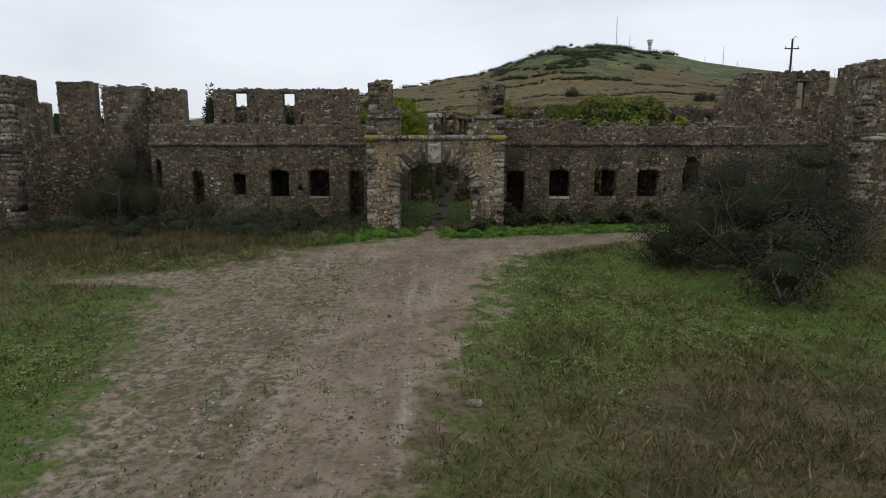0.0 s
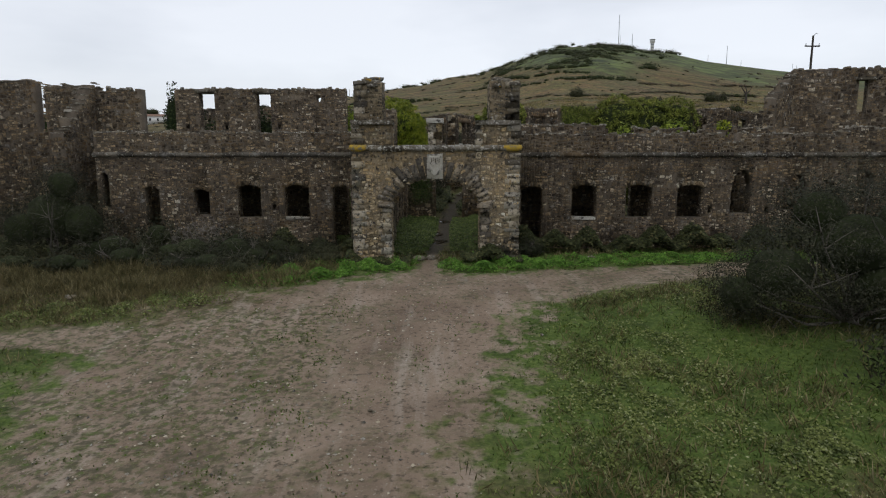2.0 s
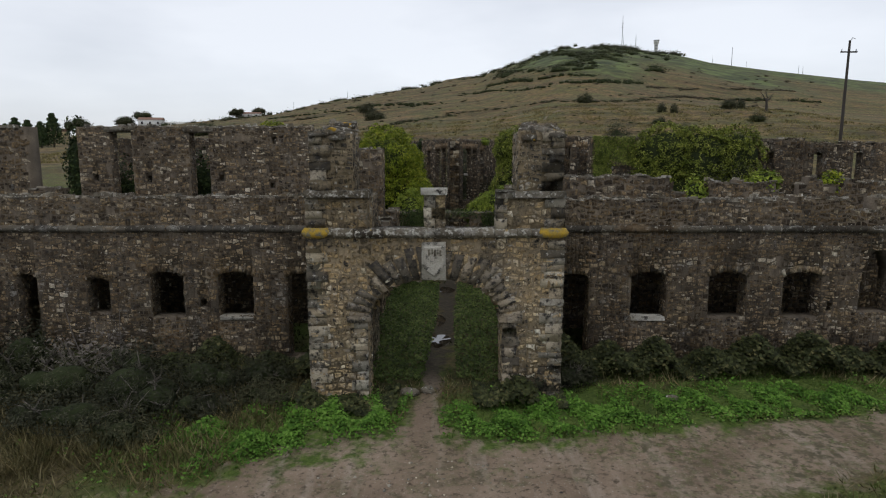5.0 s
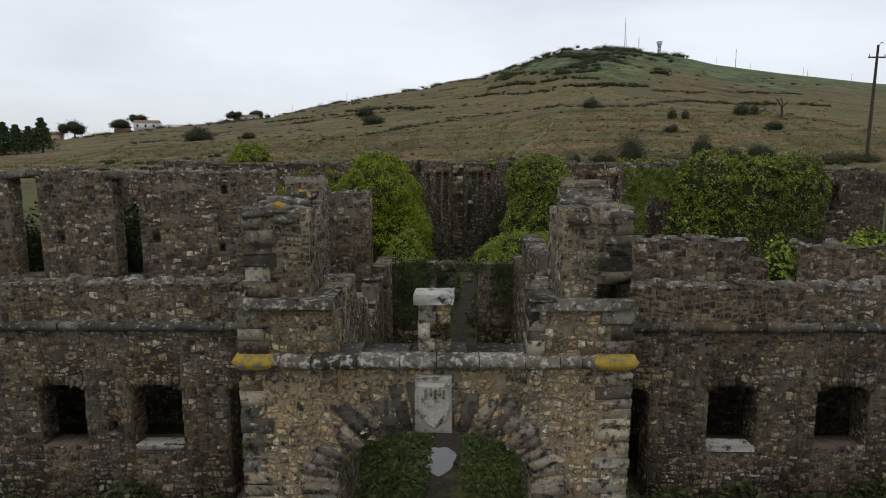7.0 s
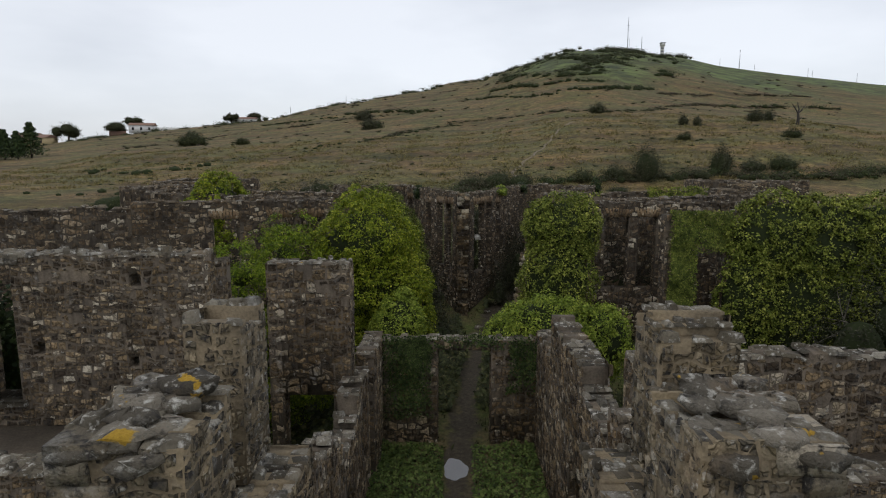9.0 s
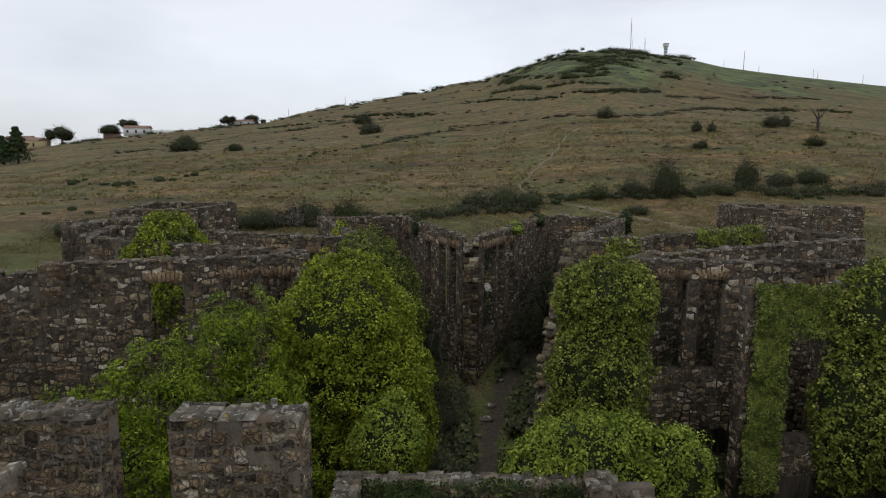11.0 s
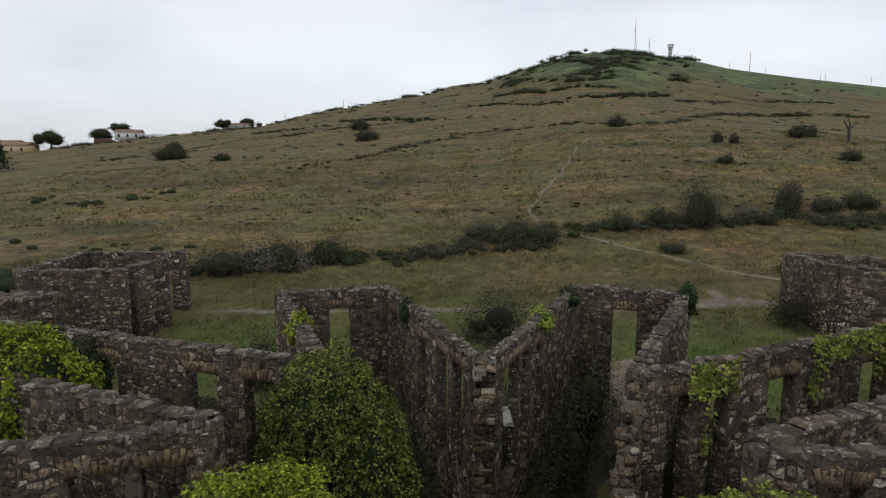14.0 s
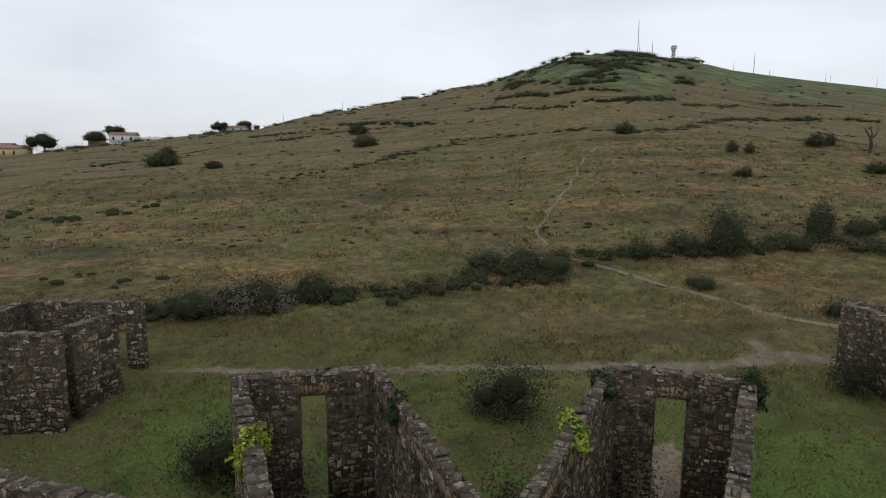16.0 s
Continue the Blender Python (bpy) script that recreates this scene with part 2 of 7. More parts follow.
def plain(name, col, rough=0.8, metal=0.0):
    m, n, l, b = shader(name, rough)
    f = tex_noise(n, l, 9.0, 5.0)
    c = mix(n, l, 0.6, col, ramp(n, l, f, [(0.3, (0.55, 0.55, 0.55)), (0.7, (1.1, 1.1, 1.1))]), "MULTIPLY")
    l.new(c, b.inputs["Base Color"])
    b.inputs["Metallic"].default_value = metal
    return m


M_BARK = plain("bark", (0.075, 0.062, 0.048), 0.95)
M_TWIG = plain("grey_twig", (0.16, 0.14, 0.12), 0.95)
M_POLE = plain("weathered_pole", (0.06, 0.052, 0.045), 0.9)
M_STEEL = plain("galvanised_steel", (0.30, 0.31, 0.33), 0.5, 0.6)
M_PLASTER = plain("white_plaster", (0.72, 0.71, 0.68), 0.9)
M_YELLOW = plain("ochre_plaster", (0.50, 0.40, 0.23), 0.9)
M_ROOF = plain("clay_roof", (0.24, 0.15, 0.11), 0.85)
M_DARK = plain("dark_opening", (0.02, 0.02, 0.022), 0.6)


def lichen_material():
    m, n, l, b = shader("yellow_lichen", 0.95)
    f = tex_noise(n, l, 7.0, 5.0, 0.6)
    g = tex_noise(n, l, 30.0, 3.0)
    col = ramp(n, l, f, [(0.36, (0.16, 0.15, 0.12)), (0.46, (0.30, 0.22, 0.06)), (0.62, (0.42, 0.27, 0.03))])
    col = mix(n, l, 0.6, col, ramp(n, l, g, [(0.3, (0.5, 0.5, 0.5)), (0.7, (1.1, 1.1, 1.1))]), "MULTIPLY")
    l.new(col, b.inputs["Base Color"])
    bump(n, l, b, g, 0.8, 0.02)
    return m


M_LICHEN = lichen_material()


def ground_material():
    """Wet dirt track, green and dry grass, and the far hillside, by masks of the plan and noise."""
    m, n, l, b = shader("ground_sheet", 0.95)
    pos = n.new("ShaderNodeNewGeometry").outputs["Position"]

    def mask(name):
        a = n.new("ShaderNodeAttribute")
        a.attribute_name = name
        return a.outputs["Fac"]

    fine = tex_noise(n, l, 7.0, 6.0, 0.65)
    mid = tex_noise(n, l, 0.9, 5.0, 0.6)
    wide = tex_noise(n, l, 0.11, 5.0, 0.55)
    green = ramp(n, l, fine, [(0.25, (0.024, 0.040, 0.008)), (0.5, (0.066, 0.102, 0.018)), (0.75, (0.13, 0.165, 0.042))])
    dry = ramp(n, l, fine, [(0.25, (0.034, 0.03, 0.014)), (0.5, (0.085, 0.069, 0.032)), (0.75, (0.155, 0.122, 0.065))])
    lush = n.new("ShaderNodeMath")
    lush.operation = "ADD"
    l.new(mid, lush.inputs[0])
    l.new(mask("lush"), lush.inputs[1])
    grass = mix(n, l, limits(n, l, lush.outputs[0], 0.78, 1.1), dry, green)
    shade = tex_noise(n, l, 0.35, 4.0, 0.6)
    grass = mix(n, l, limits(n, l, shade, 0.5, 0.68), grass, (0.55, 0.58, 0.55), "MULTIPLY")
    far_d = ramp(n, l, mid, [(0.3, (0.098, 0.064, 0.028)), (0.5, (0.170, 0.114, 0.048)), (0.7, (0.24, 0.17, 0.078))])
    far_g = ramp(n, l, mid, [(0.3, (0.07, 0.072, 0.024)), (0.7, (0.145, 0.135, 0.045))])
    hill = mix(n, l, limits(n, l, wide, 0.38, 0.62), far_d, far_g)
    lie = n.new("ShaderNodeMapping")
    lie.inputs["Scale"].default_value = (0.035, 0.14, 0.14)
    l.new(pos, lie.inputs["Vector"])
    bands = tex_noise(n, l, 1.0, 6.0, 0.6, lie.outputs["Vector"])
    hill = mix(n, l, limits(n, l, bands, 0.50, 0.66), hill, (0.5, 0.46, 0.40), "MULTIPLY")
    hill = mix(n, l, limits(n, l, bands, 0.46, 0.30), hill, (1.25, 1.12, 0.9), "MULTIPLY")
    tussock = tex_noise(n, l, 1.6, 6.0, 0.75)
    hill = mix(n, l, limits(n, l, tussock, 0.50, 0.62), hill, (0.42, 0.42, 0.40), "MULTIPLY")
    tuss2 = tex_noise(n, l, 0.55, 6.0, 0.7)
    hill = mix(n, l, 0.9, hill, ramp(n, l, tuss2, [(0.36, (0.5, 0.5, 0.46)), (0.5, (0.95, 0.95, 0.95)), (0.64, (1.35, 1.3, 1.2))]), "MULTIPLY")
    blotch = tex_noise(n, l, 0.28, 6.0, 0.7)
    hill = mix(n, l, limits(n, l, blotch, 0.57, 0.72), hill, (0.06, 0.054, 0.03))
    hill = mix(n, l, mask("top"), hill, ramp(n, l, tex_noise(n, l, 0.09, 6.0, 0.65), [(0.38, (0.035, 0.045, 0.02)), (0.5, (0.07, 0.085, 0.03)), (0.62, (0.13, 0.165, 0.05))]))
    hill = mix(n, l, 0.5, hill, ramp(n, l, fine, [(0.3, (0.5, 0.5, 0.5)), (0.7, (1.1, 1.1, 1.1))]), "MULTIPLY")
    hill = mix(n, l, 1.0, hill, (1.03, 1.03, 1.03), "MULTIPLY")
    col = mix(n, l, mask("far"), grass, hill)
    turn = n.new("ShaderNodeMapping")
    turn.inputs["Rotation"].default_value, turn.inputs["Scale"].default_value = (0, 0, radians(4)), (1.0, 0.09, 1.0)
    l.new(pos, turn.inputs["Vector"])
    ruts = tex_noise(n, l, 1.9, 5.0, 0.6, turn.outputs["Vector"])
    dirt_w = tex_noise(n, l, 0.45, 6.0, 0.6)
    dirt = ramp(n, l, dirt_w, [(0.3, (0.14, 0.101, 0.07)), (0.5, (0.21, 0.155, 0.11)), (0.7, (0.29, 0.225, 0.168))])
    dirt = mix(n, l, limits(n, l, ruts, 0.52, 0.80), dirt, (0.33, 0.28, 0.225))
    clods = tex_noise(n, l, 4.2, 6.0, 0.62)
    weeds = tex_noise(n, l, 0.75, 5.0, 0.6)
    patchy = n.new("ShaderNodeMath")
    patchy.operation = "MULTIPLY"
    l.new(limits(n, l, clods, 0.44, 0.60), patchy.inputs[0])
    damp = n.new("ShaderNodeMath")
    damp.operation = "ADD"
    l.new(weeds, damp.inputs[0])
    l.new(mask("moss"), damp.inputs[1])
    l.new(limits(n, l, damp.outputs[0], 0.44, 0.80), patchy.inputs[1])
    dirt = mix(n, l, patchy.outputs[0], dirt, ramp(n, l, tex_noise(n, l, 6.5, 5.0, 0.7), [(0.3, (0.045, 0.045, 0.02)), (0.5, (0.085, 0.085, 0.034)), (0.62, (0.07, 0.11, 0.022)), (0.72, (0.15, 0.13, 0.085))]))
    pebble = tex_noise(n, l, 16.0, 5.0, 0.7)
    dirt = mix(n, l, limits(n, l, pebble, 0.58, 0.74), dirt, (0.37, 0.33, 0.27))
    dirt = mix(n, l, limits(n, l, fine, 0.47, 0.33), dirt, (0.075, 0.058, 0.038))
    hollows = tex_noise(n, l, 3.4, 4.0, 0.5)
    pits = n.new("ShaderNodeMath")
    pits.operation = "MULTIPLY"
    l.new(limits(n, l, hollows, 0.55, 0.66), pits.inputs[0])
    l.new(limits(n, l, damp.outputs[0], 0.42, 0.72), pits.inputs[1])
    dirt = mix(n, l, pits.outputs[0], dirt, (0.085, 0.075, 0.045))
    dirt = mix(n, l, mask("mud"), dirt, ramp(n, l, fine, [(0.3, (0.028, 0.023, 0.016)), (0.6, (0.06, 0.05, 0.035)), (0.75, (0.12, 0.10, 0.075))]))
    edge = n.new("ShaderNodeMath")
    edge.operation = "ADD"
    l.new(mask("dirt"), edge.inputs[0])
    wob = n.new("ShaderNodeMath")
    wob.operation = "MULTIPLY_ADD"
    l.new(tex_noise(n, l, 1.6, 6.0, 0.65), wob.inputs[0])
    wob.inputs[1].default_value, wob.inputs[2].default_value = 2.2, -1.1
    l.new(wob.outputs[0], edge.inputs[1])
    on_dirt = limits(n, l, edge.outputs[0], 0.30, 0.66)
    col = mix(n, l, on_dirt, col, dirt)
    l.new(col, b.inputs["Base Color"])
    wet = n.new("ShaderNodeMapRange")
    wet.inputs["To Min"].default_value, wet.inputs["To Max"].default_value = 0.95, 0.88
    l.new(on_dirt, wet.inputs["Value"])
    l.new(wet.outputs["Result"], b.inputs["Roughness"])
    bump(n, l, b, fine, 0.8, 0.06)
    return m


M_GROUND = ground_material()


def water_material():
    m, n, l, b = shader("puddle_water", 0.03)
    b.inputs["Base Color"].default_value = (0.03, 0.025, 0.018, 1)
    b.inputs["Specular IOR Level"].default_value = 1.0
    b.inputs["IOR"].default_value = 1.6
    return m


M_WATER = water_material()

# ---- building blocks ----
UP = np.array((0.0, 0.0, 1.0))


def mesh_from(name, verts, quads, smooth=False):
    """A mesh from arrays of plan points and of faces that all have the same number of corners."""
    verts = np.asarray(verts, dtype=np.float32).reshape(-1, 3) * U
    quads = np.asarray(quads, dtype=np.int32)
    k = quads.shape[1]
    me = bpy.data.meshes.new(name)
    me.vertices.add(len(verts))
    me.vertices.foreach_set("co", verts.ravel())
    me.loops.add(quads.size)
    me.loops.foreach_set("vertex_index", quads.ravel())
    me.polygons.add(len(quads))
    me.polygons.foreach_set("loop_start", np.arange(0, quads.size, k, dtype=np.int32))
    me.polygons.foreach_set("loop_total", np.full(len(quads), k, dtype=np.int32))
    if smooth:
        me.polygons.foreach_set("use_smooth", np.ones(len(quads), dtype=bool))
    me.update(calc_edges=True)
    return me


def piece(name, verts, quads, mat, parent=None, label="", kind="", smooth=False):
    ob = new(name, mesh_from(name, verts, quads, smooth))
    ob.data.materials.append(mat)
    if parent is not None:
        ob.parent = parent
    return tagged(ob, label=label, kind=kind)


BOX_FACES = np.array([(0, 3, 2, 1), (4, 5, 6, 7), (0, 1, 5, 4), (1, 2, 6, 5), (2, 3, 7, 6), (3, 0, 4, 7)])
OPEN_FACES = np.array([(4, 5, 6, 7), (0, 1, 5, 4), (1, 2, 6, 5), (2, 3, 7, 6), (3, 0, 4, 7)])


def boxes(corners):
    """Faces for n boxes, given as (n, 8, 3) corners."""
    c = np.asarray(corners, dtype=float).reshape(-1, 8, 3)
    f = (BOX_FACES[None] + 8 * np.arange(len(c))[:, None, None]).reshape(-1, 4)
    return c.reshape(-1, 3), f


def box_corners(x0, x1, y0, y1, z0, z1):
    return np.array([(x0, y0, z0), (x1, y0, z0), (x1, y1, z0), (x0, y1, z0), (x0, y0, z1), (x1, y0, z1), (x1, y1, z1), (x0, y1, z1)], dtype=float)


def relief(o, u, v, nrm, rects, rng, proud=(0.0, 0.055), wob=0.05, inset=0.11):
    """Uneven stones with rounded rims on a face: rects of (a0, a1, b0, b1) along u and v from o."""
    r = np.asarray(rects, dtype=float).reshape(-1, 4)
    n = len(r)
    if not n:
        return np.zeros((0, 3)), np.zeros((0, 4), dtype=int)
    w, h = r[:, 1] - r[:, 0], r[:, 3] - r[:, 2]
    small = np.minimum(w, h)
    ab = np.stack([np.stack([r[:, 0], r[:, 2]], 1), np.stack([r[:, 1], r[:, 2]], 1), np.stack([r[:, 1], r[:, 3]], 1), np.stack([r[:, 0], r[:, 3]], 1)], 1)
    ab += rng.uniform(-0.2, 0.2, ab.shape) * small[:, None, None]
    mid = ab.mean(1, keepdims=True)
    back = mid + (ab - mid) * 0.97
    k = inset * small[:, None, None] / np.maximum(np.stack([w, h], 1)[:, None, :], 1e-3)
    front = mid + (ab - mid) * (1 - 2 * k) + rng.uniform(-0.05, 0.05, ab.shape) * small[:, None, None]
    d = rng.uniform(*proud, (n, 1)) + rng.uniform(-0.012, 0.012, (n, 4))

    def place(a, depth):
        q = a.copy()
        q[..., 1] += wob * (np.sin(a[..., 0] * 1.7 + a[..., 1] * 0.6) + 0.6 * np.sin(a[..., 0] * 4.1 + 1.0))
        return o + q[..., 0:1] * u + q[..., 1:2] * v + depth[..., None] * nrm

    verts = np.concatenate([place(back, np.full((n, 4), -0.02)), place(front, d)], 1)
    f = (OPEN_FACES[None] + 8 * np.arange(n)[:, None, None]).reshape(-1, 4)
    if np.dot(np.cross(u, v), nrm) < 0:
        f = f[:, ::-1]
    return verts.reshape(-1, 3), f


class Heap:
    """Gathers meshes of four-cornered faces into one."""

    def __init__(self):
        self.v, self.f, self.n = [], [], 0

    def add(self, vf):
        v, f = vf
        v = np.asarray(v, dtype=float).reshape(-1, 3)
        if len(v):
            self.v.append(v)
            self.f.append(np.asarray(f) + self.n)
            self.n += len(v)

    def piece(self, name, mat, parent=None, label="", kind="", smooth=False):
        if not self.n:
            return None
        return piece(name, np.concatenate(self.v), np.concatenate(self.f), mat, parent, label, kind, smooth)


def free_spans(a, b, blocks):
    out = [(a, b)]
    for lo, hi in blocks:
        nxt = []
        for p, q in out:
            if hi <= p or lo >= q:
                nxt.append((p, q))
            else:
                if lo - p > 0.03:
                    nxt.append((p, lo))
                if q - hi > 0.03:
                    nxt.append((hi, q))
        out = nxt
    return out


HEX_FACES = np.array([(6, 7, 10, 11), (7, 8, 9, 10), (2, 3, 9, 8), (3, 4, 10, 9), (4, 5, 11, 10), (5, 0, 6, 11)])


def rubble(o, u, nrm, length, z0, top, openings, rng, size=1.0, proud=(0.006, 0.034)):
    """A face of roughly coursed rubble: uneven six-cornered stones in wavering courses that keep clear of the openings and end at the ragged top."""
    zmax = max(top(s) for s in np.linspace(0.01, length - 0.01, 60))
    rows = [z0 - 0.1]
    while rows[-1] < zmax + 0.2:
        rows.append(rows[-1] + size * (0.085 + 0.15 * rng.random() ** 1.4))
    ph = rng.uniform(0, 6.28, (len(rows), 3))

    def bed(r, s):
        h = min(rows[min(r + 1, len(rows) - 1)] - rows[min(r, len(rows) - 2)], 0.16 * size) + 0.03 * size
        return rows[r] + h * (0.28 * np.sin(2.3 * s + ph[r, 0]) + 0.24 * np.sin(5.9 * s + ph[r, 1]) + 0.16 * np.sin(11.0 * s + ph[r, 2])) + 0.07 * np.sin(0.6 * s + 0.4 * rows[r])

    polys = []
    for r in range(len(rows) - 1):
        h = rows[r + 1] - rows[r]
        w = (0.55 * h + 0.07 * size) * (0.7 + 1.6 * rng.random(int(length / (0.4 * h + 0.05 * size)) + 8) ** 1.3)
        joint = np.cumsum(w) - 0.3 * rng.random() - 0.2
        joint = joint[joint < length + 0.5]
        if len(joint) < 2:
            continue
        low, high = joint + rng.uniform(-0.14, 0.14, len(joint)) * h, joint + rng.uniform(-0.14, 0.14, len(joint)) * h
        a, b, c, d = low[:-1], low[1:], high[1:], high[:-1]
        m, k = (a + b) / 2 + rng.uniform(-0.15, 0.15, len(a)) * h, (c + d) / 2 + rng.uniform(-0.15, 0.15, len(a)) * h
        polys.append(np.stack([np.stack([q, bed(e, q)], 1) for q, e in ((a, r), (m, r), (b, r), (c, r + 1), (k, r + 1), (d, r + 1))], 1))
    if not polys:
        return np.zeros((0, 3)), np.zeros((0, 4), dtype=int)
    q = np.concatenate(polys)
    q[..., 0] = np.clip(q[..., 0], 0, length)
    q = q[np.ptp(q[..., 0], axis=1) > 0.04]
    c = q.mean(1)
    q[..., 1] = c[:, None, 1] + (q[..., 1] - c[:, None, 1]) * (1 - 0.24 * rng.random((len(q), 1)) ** 1.5) + rng.uniform(-0.015, 0.015, (len(q), 1)) * size
    tops = np.array([top(min(max(s, 0.01), length - 0.01)) for s in c[:, 0]])
    keep = (c[:, 0] > 0) & (c[:, 0] < length) & (c[:, 1] > z0) & (c[:, 1] < tops - 0.02) & (rng.random(len(c)) > 0.05)
    for a, b, lo, hi, rise in openings:
        m, hw = (a + b) / 2, (b - a) / 2
        head = hi - rise + rise * np.sqrt(np.clip(1 - ((c[:, 0] - m) / hw) ** 2, 0, 1)) if rise > 0 else np.full(len(c), hi)
        keep &= ~((np.abs(c[:, 0] - m) < hw) & (c[:, 1] > lo) & (c[:, 1] < head))
    q, c, tops = q[keep], c[keep], tops[keep]
    q[..., 0] = np.clip(q[..., 0], 0, length)
    q[..., 1] = np.clip(q[..., 1], z0, (tops + 0.03)[:, None])
    for a, b, lo, hi, rise in openings:
        m = (a + b) / 2
        inside = (q[..., 0] > a) & (q[..., 0] < b) & (q[..., 1] > lo) & (q[..., 1] < hi - rise)
        left = inside & (c[:, None, 0] <= a)
        right = inside & (c[:, None, 0] >= b)
        q[..., 0] = np.where(left, a, np.where(right, b, q[..., 0]))
        over = inside & ~left & ~right & (c[:, None, 1] > hi)
        q[..., 1] = np.where(over, hi, q[..., 1])
    n = len(q)
    if not n:
        return np.zeros((0, 3)), np.zeros((0, 4), dtype=int)
    mid = q.mean(1, keepdims=True)
    small = (q.max(1) - q.min(1)).min(1)[:, None, None]
    out = q - mid
    ln = np.maximum(np.linalg.norm(out, axis=2, keepdims=True), 1e-6)
    gap = 0.005 + 0.016 * rng.random((n, 1, 1)) ** 2
    out = out * (1 - 0.16 * rng.random((n, 6, 1)) ** 2)
    back = mid + out * np.maximum(1 - gap / ln, 0.3)
    front = mid + out * np.maximum(1 - (gap + 0.07 * small + 0.006) / ln, 0.2) + rng.uniform(-0.03, 0.03, q.shape) * small
    d = (proud[0] + (proud[1] - proud[0]) * rng.random((n, 1)) ** 1.3) + rng.uniform(-0.011, 0.011, (n, 6))

    def place(w, depth):
        return o + w[..., 0:1] * u + w[..., 1:2] * UP + depth[..., None] * nrm

    verts = np.concatenate([place(back, np.full((n, 6), -0.03)), place(front, d)], 1)
    f = (HEX_FACES[None] + 12 * np.arange(n)[:, None, None]).reshape(-1, 4)
    if np.dot(np.cross(u, UP), nrm) < 0:
        f = f[:, ::-1]
    return verts.reshape(-1, 3), f


def ragged(base, rough, seed, dips=()):
    """A ruined wall's top: base height, its crumbling, and stretches (s0, s1, height) that differ."""
    def top(s):
        z = base(s) if callable(base) else base
        for a, b, t in dips:
            if a <= s <= b:
                z = t
        k = math.floor(s / 0.33)
        return z + rough * (noise.noise((k * 0.83, seed * 7.3, 0.0)) + 0.5 * noise.noise((k * 2.1, seed * 3.1, 5.0)))
    return top


def wall(name, p0, p1, z0, top, thick, openings=(), seed=0, size=1.35, label="", mat=None, mat_one=None, sides="ab", cap=True, kind="structure", singles=0, stone_from=None, cap_mat=None):
    """A ruined rubble wall from p0 to p1 (its middle line). openings: (s0, s1, bottom, head, rise of the arch)."""
    rng = np.random.default_rng(seed + 11)
    mat = mat or M_STONE
    p0, p1 = np.array((*p0, 0.0)), np.array((*p1, 0.0))
    length = float(np.linalg.norm(p1 - p0))
    u = (p1 - p0) / length
    nrm = np.array((u[1], -u[0], 0.0))
    if not callable(top):
        top = ragged(top, 0.22, seed)
    cuts = {0.0, length}
    for k in range(1, int(length / 0.33) + 1):
        cuts.add(k * 0.33)
    for a, b, lo, hi, rise in openings:
        for k in range(9 if rise > 0 else 2):
            cuts.add(a + (b - a) * k / (8 if rise > 0 else 1))
    cuts = sorted(c for c in cuts if 0 <= c <= length)
    cs = []
    for a, b in zip(cuts, cuts[1:]):
        if b - a < 1e-4:
            continue
        m, zt = (a + b) / 2, top((a + b) / 2)
        spans = [(z0, zt)]
        for oa, ob_, lo, hi, rise in openings:
            if oa <= m <= ob_:
                head = hi
                if rise > 0:
                    x = (m - (oa + ob_) / 2) / ((ob_ - oa) / 2)
                    head = hi - rise + rise * math.sqrt(max(0.0, 1 - x * x))
                spans = [t for lo2, hi2 in spans for t in free_spans(lo2, hi2, [(lo, head)])]
        for lo, hi in spans:
            if hi - lo > 0.02:
                cs.append(box_corners(a, b, -thick / 2, thick / 2, lo, hi))
    cs = np.array(cs).reshape(-1, 3)
    world_c = p0 + cs[:, 0:1] * u - cs[:, 1:2] * nrm + cs[:, 2:3] * UP
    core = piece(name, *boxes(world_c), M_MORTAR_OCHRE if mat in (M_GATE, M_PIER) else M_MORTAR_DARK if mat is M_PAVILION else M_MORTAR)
    tagged(core, label=label or "ruined rubble stone wall with crumbling top", category="wall", kind=kind)
    heap = Heap()
    for side, way in (("a", 1), ("b", -1)):
        if side not in sides:
            continue
        faced = max(np.dot(np.array((-0.5, y, 0.0)) - p0, nrm) * way for y in (0.0, 62.0)) > thick / 2
        v, f = rubble(p0 + nrm * way * thick / 2, u, nrm * way, length, z0 if stone_from is None else max(z0, stone_from), top, openings, rng, size if faced else 3.0)
        if faced and singles:
            k = v.reshape(-1, 12, 3)
            high = np.argsort(-k[:, :, 2].mean(1) - rng.random(len(k)) * 4)[:singles]
            order = f.reshape(-1, 6, 4)[0] % 12
            for i in high:
                piece("stone", k[i], order, mat_one or M_STONE_ONE, core)
            rest = np.setdiff1d(np.arange(len(k)), high)
            v, f = k[rest].reshape(-1, 3), (order[None] + 12 * np.arange(len(rest))[:, None, None]).reshape(-1, 4)
            singles = 0
        heap.add((v, f))
    for s, side in ((0.0, -1), (length, 1)):
        heap.add(rubble(p0 + u * s + nrm * thick / 2, -nrm, u * side, thick, z0, lambda q: top(min(max(s, 0.01), length - 0.01)), (), rng, size))
    for a, b, lo, hi, rise in openings:
        for s, side in ((a, 1), (b, -1)):
            heap.add(rubble(p0 + u * s + nrm * thick / 2, -nrm, u * side, thick, lo, lambda q: min(hi - rise, top(s)), (), rng, size * 0.9, (0.006, 0.026)))
    heap.piece("masonry", mat, core, "uneven rubble stones", "stuff")
